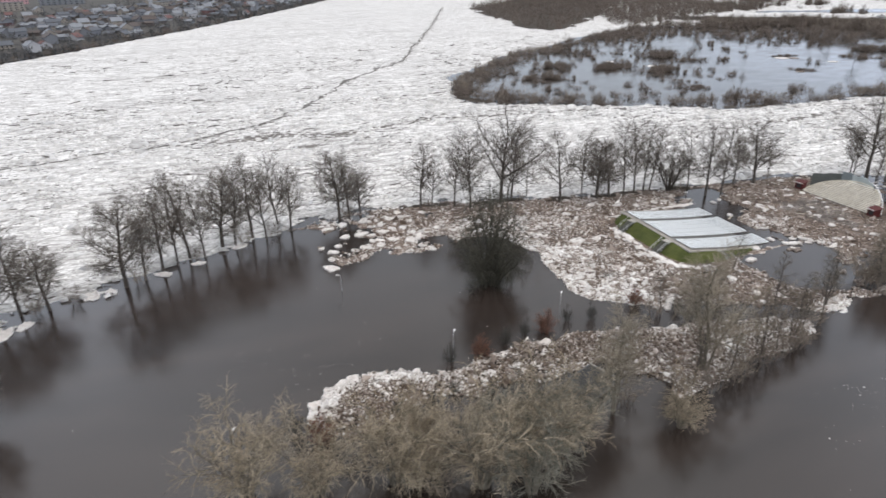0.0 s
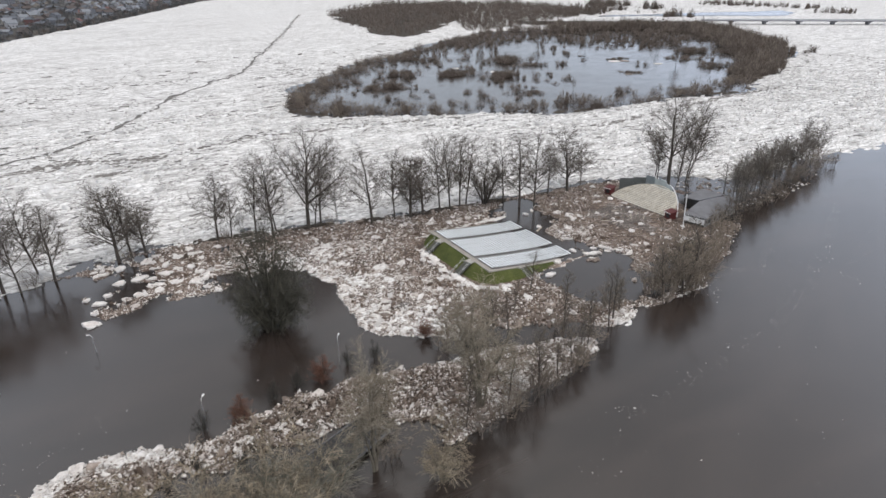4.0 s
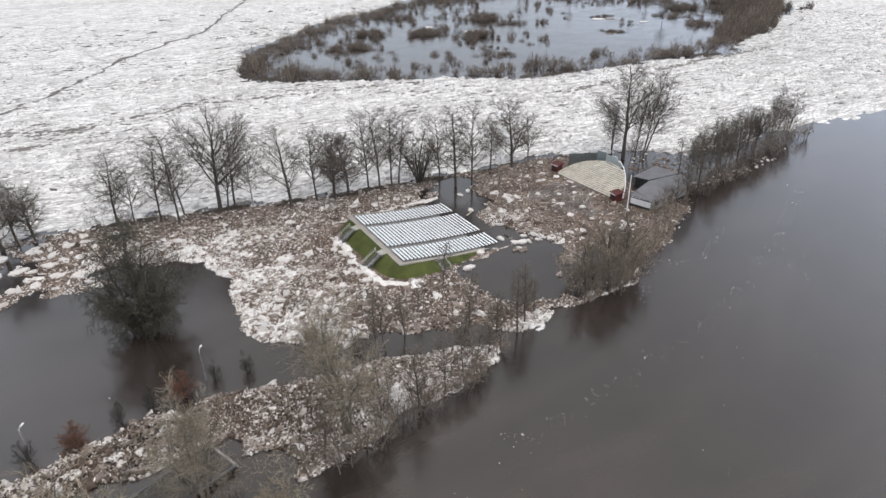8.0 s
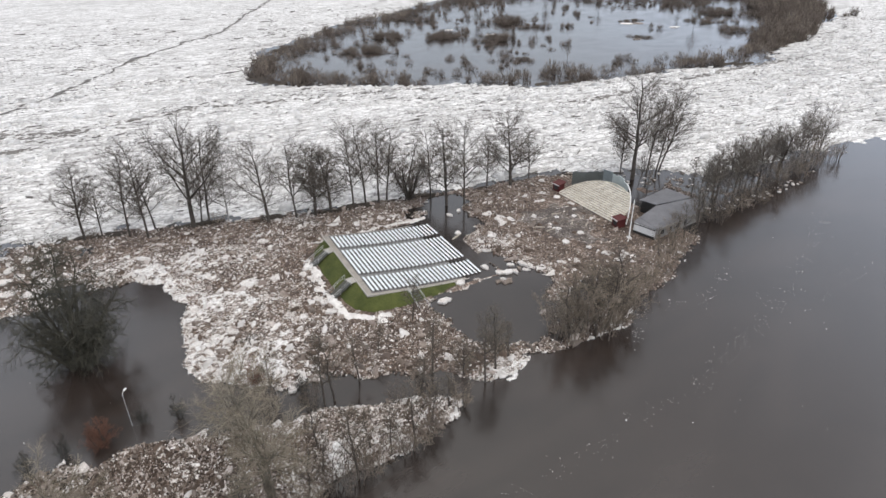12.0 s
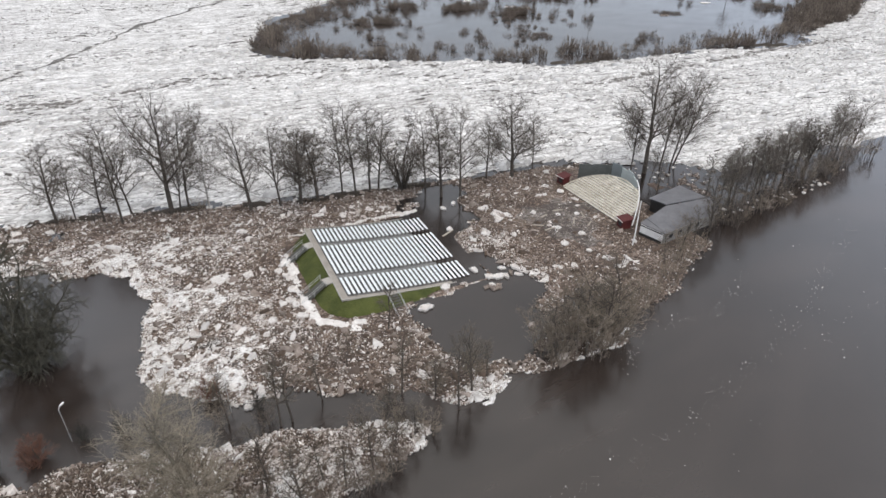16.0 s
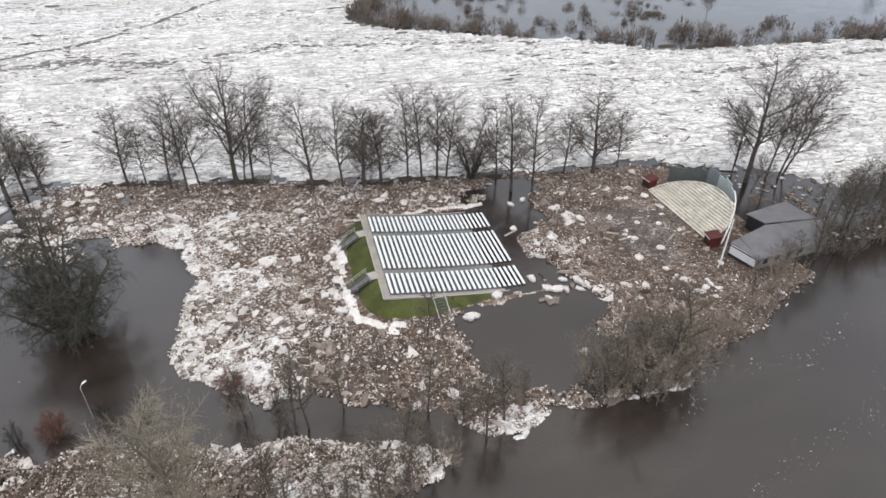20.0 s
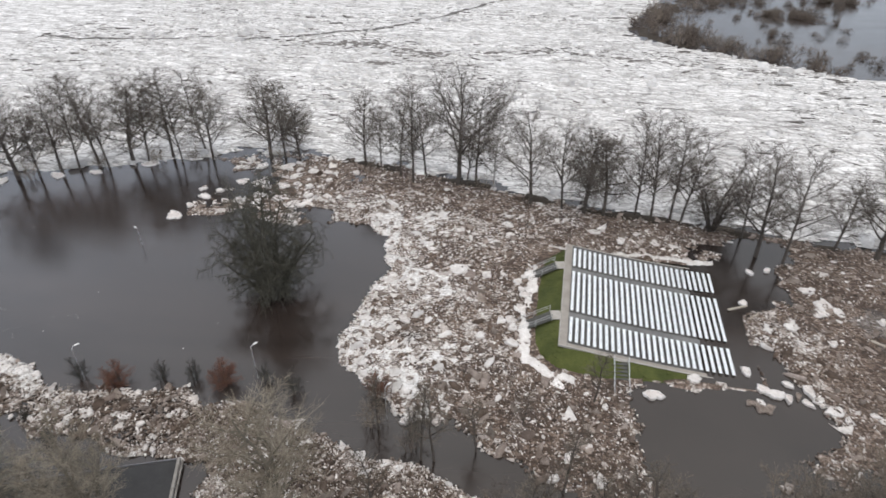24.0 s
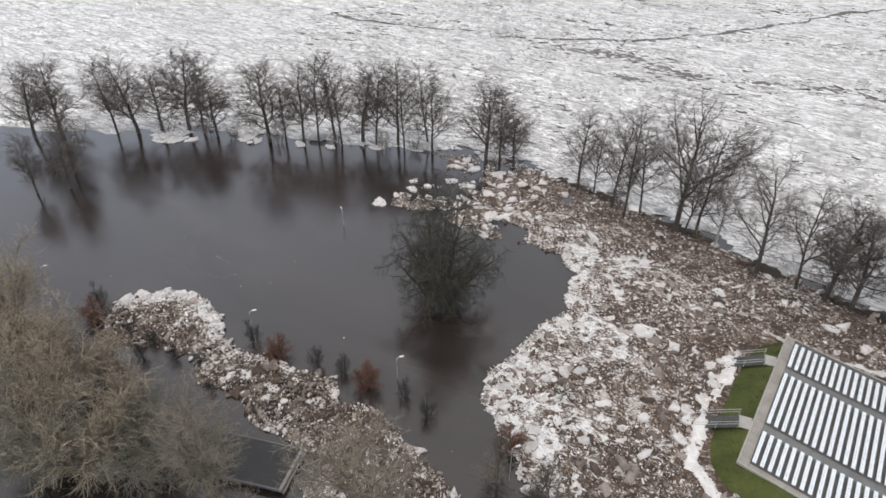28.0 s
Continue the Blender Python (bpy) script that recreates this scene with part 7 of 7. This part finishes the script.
def house_proto(w, d, h, rise, roof, wall, label):
    e = thing("house", label, "house", "houses of the riverside town")
    b = bmesh.new()
    box(b, -w / 2, -d / 2, 0, w / 2, d / 2, h)
    for s in (-1, 1):
        vs = [b.verts.new((s * w / 2, y, z)) for y, z in ((-d / 2, h), (d / 2, h), (0, h + rise))]
        b.faces.new(vs)
    part("wall", b, wall, e)
    for s in (-1, 1):
        cover = part("roof", slab(bmesh.new(), [(-w / 2 - 0.5, s * (d / 2 + 0.5), h - 0.15), (w / 2 + 0.5, s * (d / 2 + 0.5), h - 0.15), (w / 2 + 0.5, 0, h + rise + 0.12), (-w / 2 - 0.5, 0, h + rise + 0.12)], 0.2), roof, e)
    part("chimney", boxed(w * 0.2, 0.4, h + rise * 0.4, w * 0.2 + 0.7, 1.1, h + rise + 0.9), WALLS[2], cover)
    for k in range(3):
        for s in (-1, 1):
            x = -w / 2 + w * (k + 0.5) / 3
            part("window", boxed(x - 0.55, s * d / 2 - 0.04, 1.1, x + 0.55, s * d / 2 + 0.04, 2.4), GLASS, e)
    return e


LABELS = ("grey slate", "pale sheet metal", "brown tiled", "red tiled")
protos = []
for k in range(8):
    protos.append(house_proto(9 + 1.5 * (k % 4), 8 + (k % 3), 3 + (k % 2) * 2.4, 2.6 + 0.5 * (k % 3), ROOFS[(0, 1, 2, 0, 3, 1, 0, 2)[k]], WALLS[(0, 1, 2, 3, 1, 0, 2, 3)[k]], "gabled town house with a %s roof" % LABELS[(0, 1, 2, 0, 3, 1, 0, 2)[k]]))
made, used = 0, [False] * 8
while made < 300:
    x, y = rng.uniform(-620, 160), rng.uniform(380, 1500)
    if not inside(np.array([x]), np.array([y]), TOWN)[0]:
        continue
    d = edge_distance(np.array([x]), np.array([y]), BANKLINE, False)[0]
    if d < 10 or d > 340 or rng.uniform() < d / 420:
        continue
    k = made % 8
    m = pose(x, y, 0.5 + min(d * 0.08, 3.5), 0, 0, rng.choice((25, 115, 60)) + rng.uniform(-8, 8))
    if not used[k]:
        protos[k].matrix_basis = m
        used[k] = True
    else:
        copy_thing(protos[k], m)
    made += 1
PINK = worn("pink_render", (0.34, 0.20, 0.215), (0.44, 0.27, 0.285), 0.3, 0.85, bump=0.2)
for k, (x, y, w, mat, st) in enumerate([(-330, 1240, 70, WALLS[3], 5), (-380, 1060, 60, WALLS[0], 4), (-230, 1420, 80, WALLS[3], 4), (-425, 1303, 60, PINK, 4), (-145, 744, 13, ROOFS[3], 1), (-88, 800, 11, ROOFS[3], 2), (-301, 745, 14, ROOFS[3], 1), (-150, 1040, 60, WALLS[0], 3), (-108, 1057, 26, WALLS[1], 2), (-130, 1330, 60, WALLS[3], 4)]):
    e = thing("apartment_block", ("long flat-roofed apartment block in the town" if w > 30 else "flat-roofed red-brown building among town gardens"), "apartment block", "blocks of the town", at=pose(x, y, 4, 0, 0, 20 + 7 * k))
    part("wall", boxed(-w / 2, -6, 0, w / 2, 6, 3 * st), mat, e)
    part("roof", boxed(-w / 2 - 0.3, -6.3, 3 * st + 0.005, w / 2 + 0.3, 6.3, 3 * st + 0.5), ROOFS[0], e)
    for f in range(st):
        for i in range(8 if w > 30 else 4):
            part("window", boxed(-w / 2 + w * (i + 0.3) / (8 if w > 30 else 4), -6.05, 0.9 + 3 * f, -w / 2 + w * (i + 0.7) / (8 if w > 30 else 4), -5.96, 2.3 + 3 * f), GLASS, e)
SHED = []
for k in range(3):
    e = thing("shed", "small garden shed with a %s roof" % ("grey sheet metal", "pale sheet metal", "brown felt")[k], "shed", "sheds of the town gardens")
    part("wall", boxed(-2.4, -1.8, 0, 2.4, 1.8, 2.3), WALLS[(2, 3, 2)[k]], e)
    for q in (-1, 1):
        part("roof", slab(bmesh.new(), [(-2.7, q * 2.2, 2.1), (2.7, q * 2.2, 2.1), (2.7, 0, 3.4), (-2.7, 0, 3.4)], 0.12), ROOFS[(0, 1, 2)[k]], e)
    SHED.append(e)
made = 0
while made < 280:
    x, y = rng.uniform(-520, 120), rng.uniform(380, 1200)
    if not inside(np.array([x]), np.array([y]), TOWN)[0]:
        continue
    d = edge_distance(np.array([x]), np.array([y]), BANKLINE, False)[0]
    if d < 8 or d > 260:
        continue
    m = pose(x, y, 0.5 + min(d * 0.08, 3.5), 0, 0, rng.uniform(0, 180)) @ Matrix.Diagonal((1.4, 1.4, 1.2, 1))
    if made < 3:
        SHED[made].matrix_basis = m
    else:
        copy_thing(SHED[made % 3], m)
    made += 1
town_trees = []
while len(town_trees) < 4300:
    x, y = rng.uniform(-650, 200), rng.uniform(380, 1600)
    if inside(np.array([x]), np.array([y]), TOWN)[0] and rng.uniform() < 1.3 - edge_distance(np.array([x]), np.array([y]), BANKLINE, False)[0] / 330:
        town_trees.append((x, y, rng.uniform(4, 11), rng.uniform(4, 9)))
tagged(put("town_trees", brush_mesh("town_trees", 7, np.array(town_trees), TWIG_TOWN, 16, 3.2)), "bare garden trees between the town houses", "trees", "", "stuff")
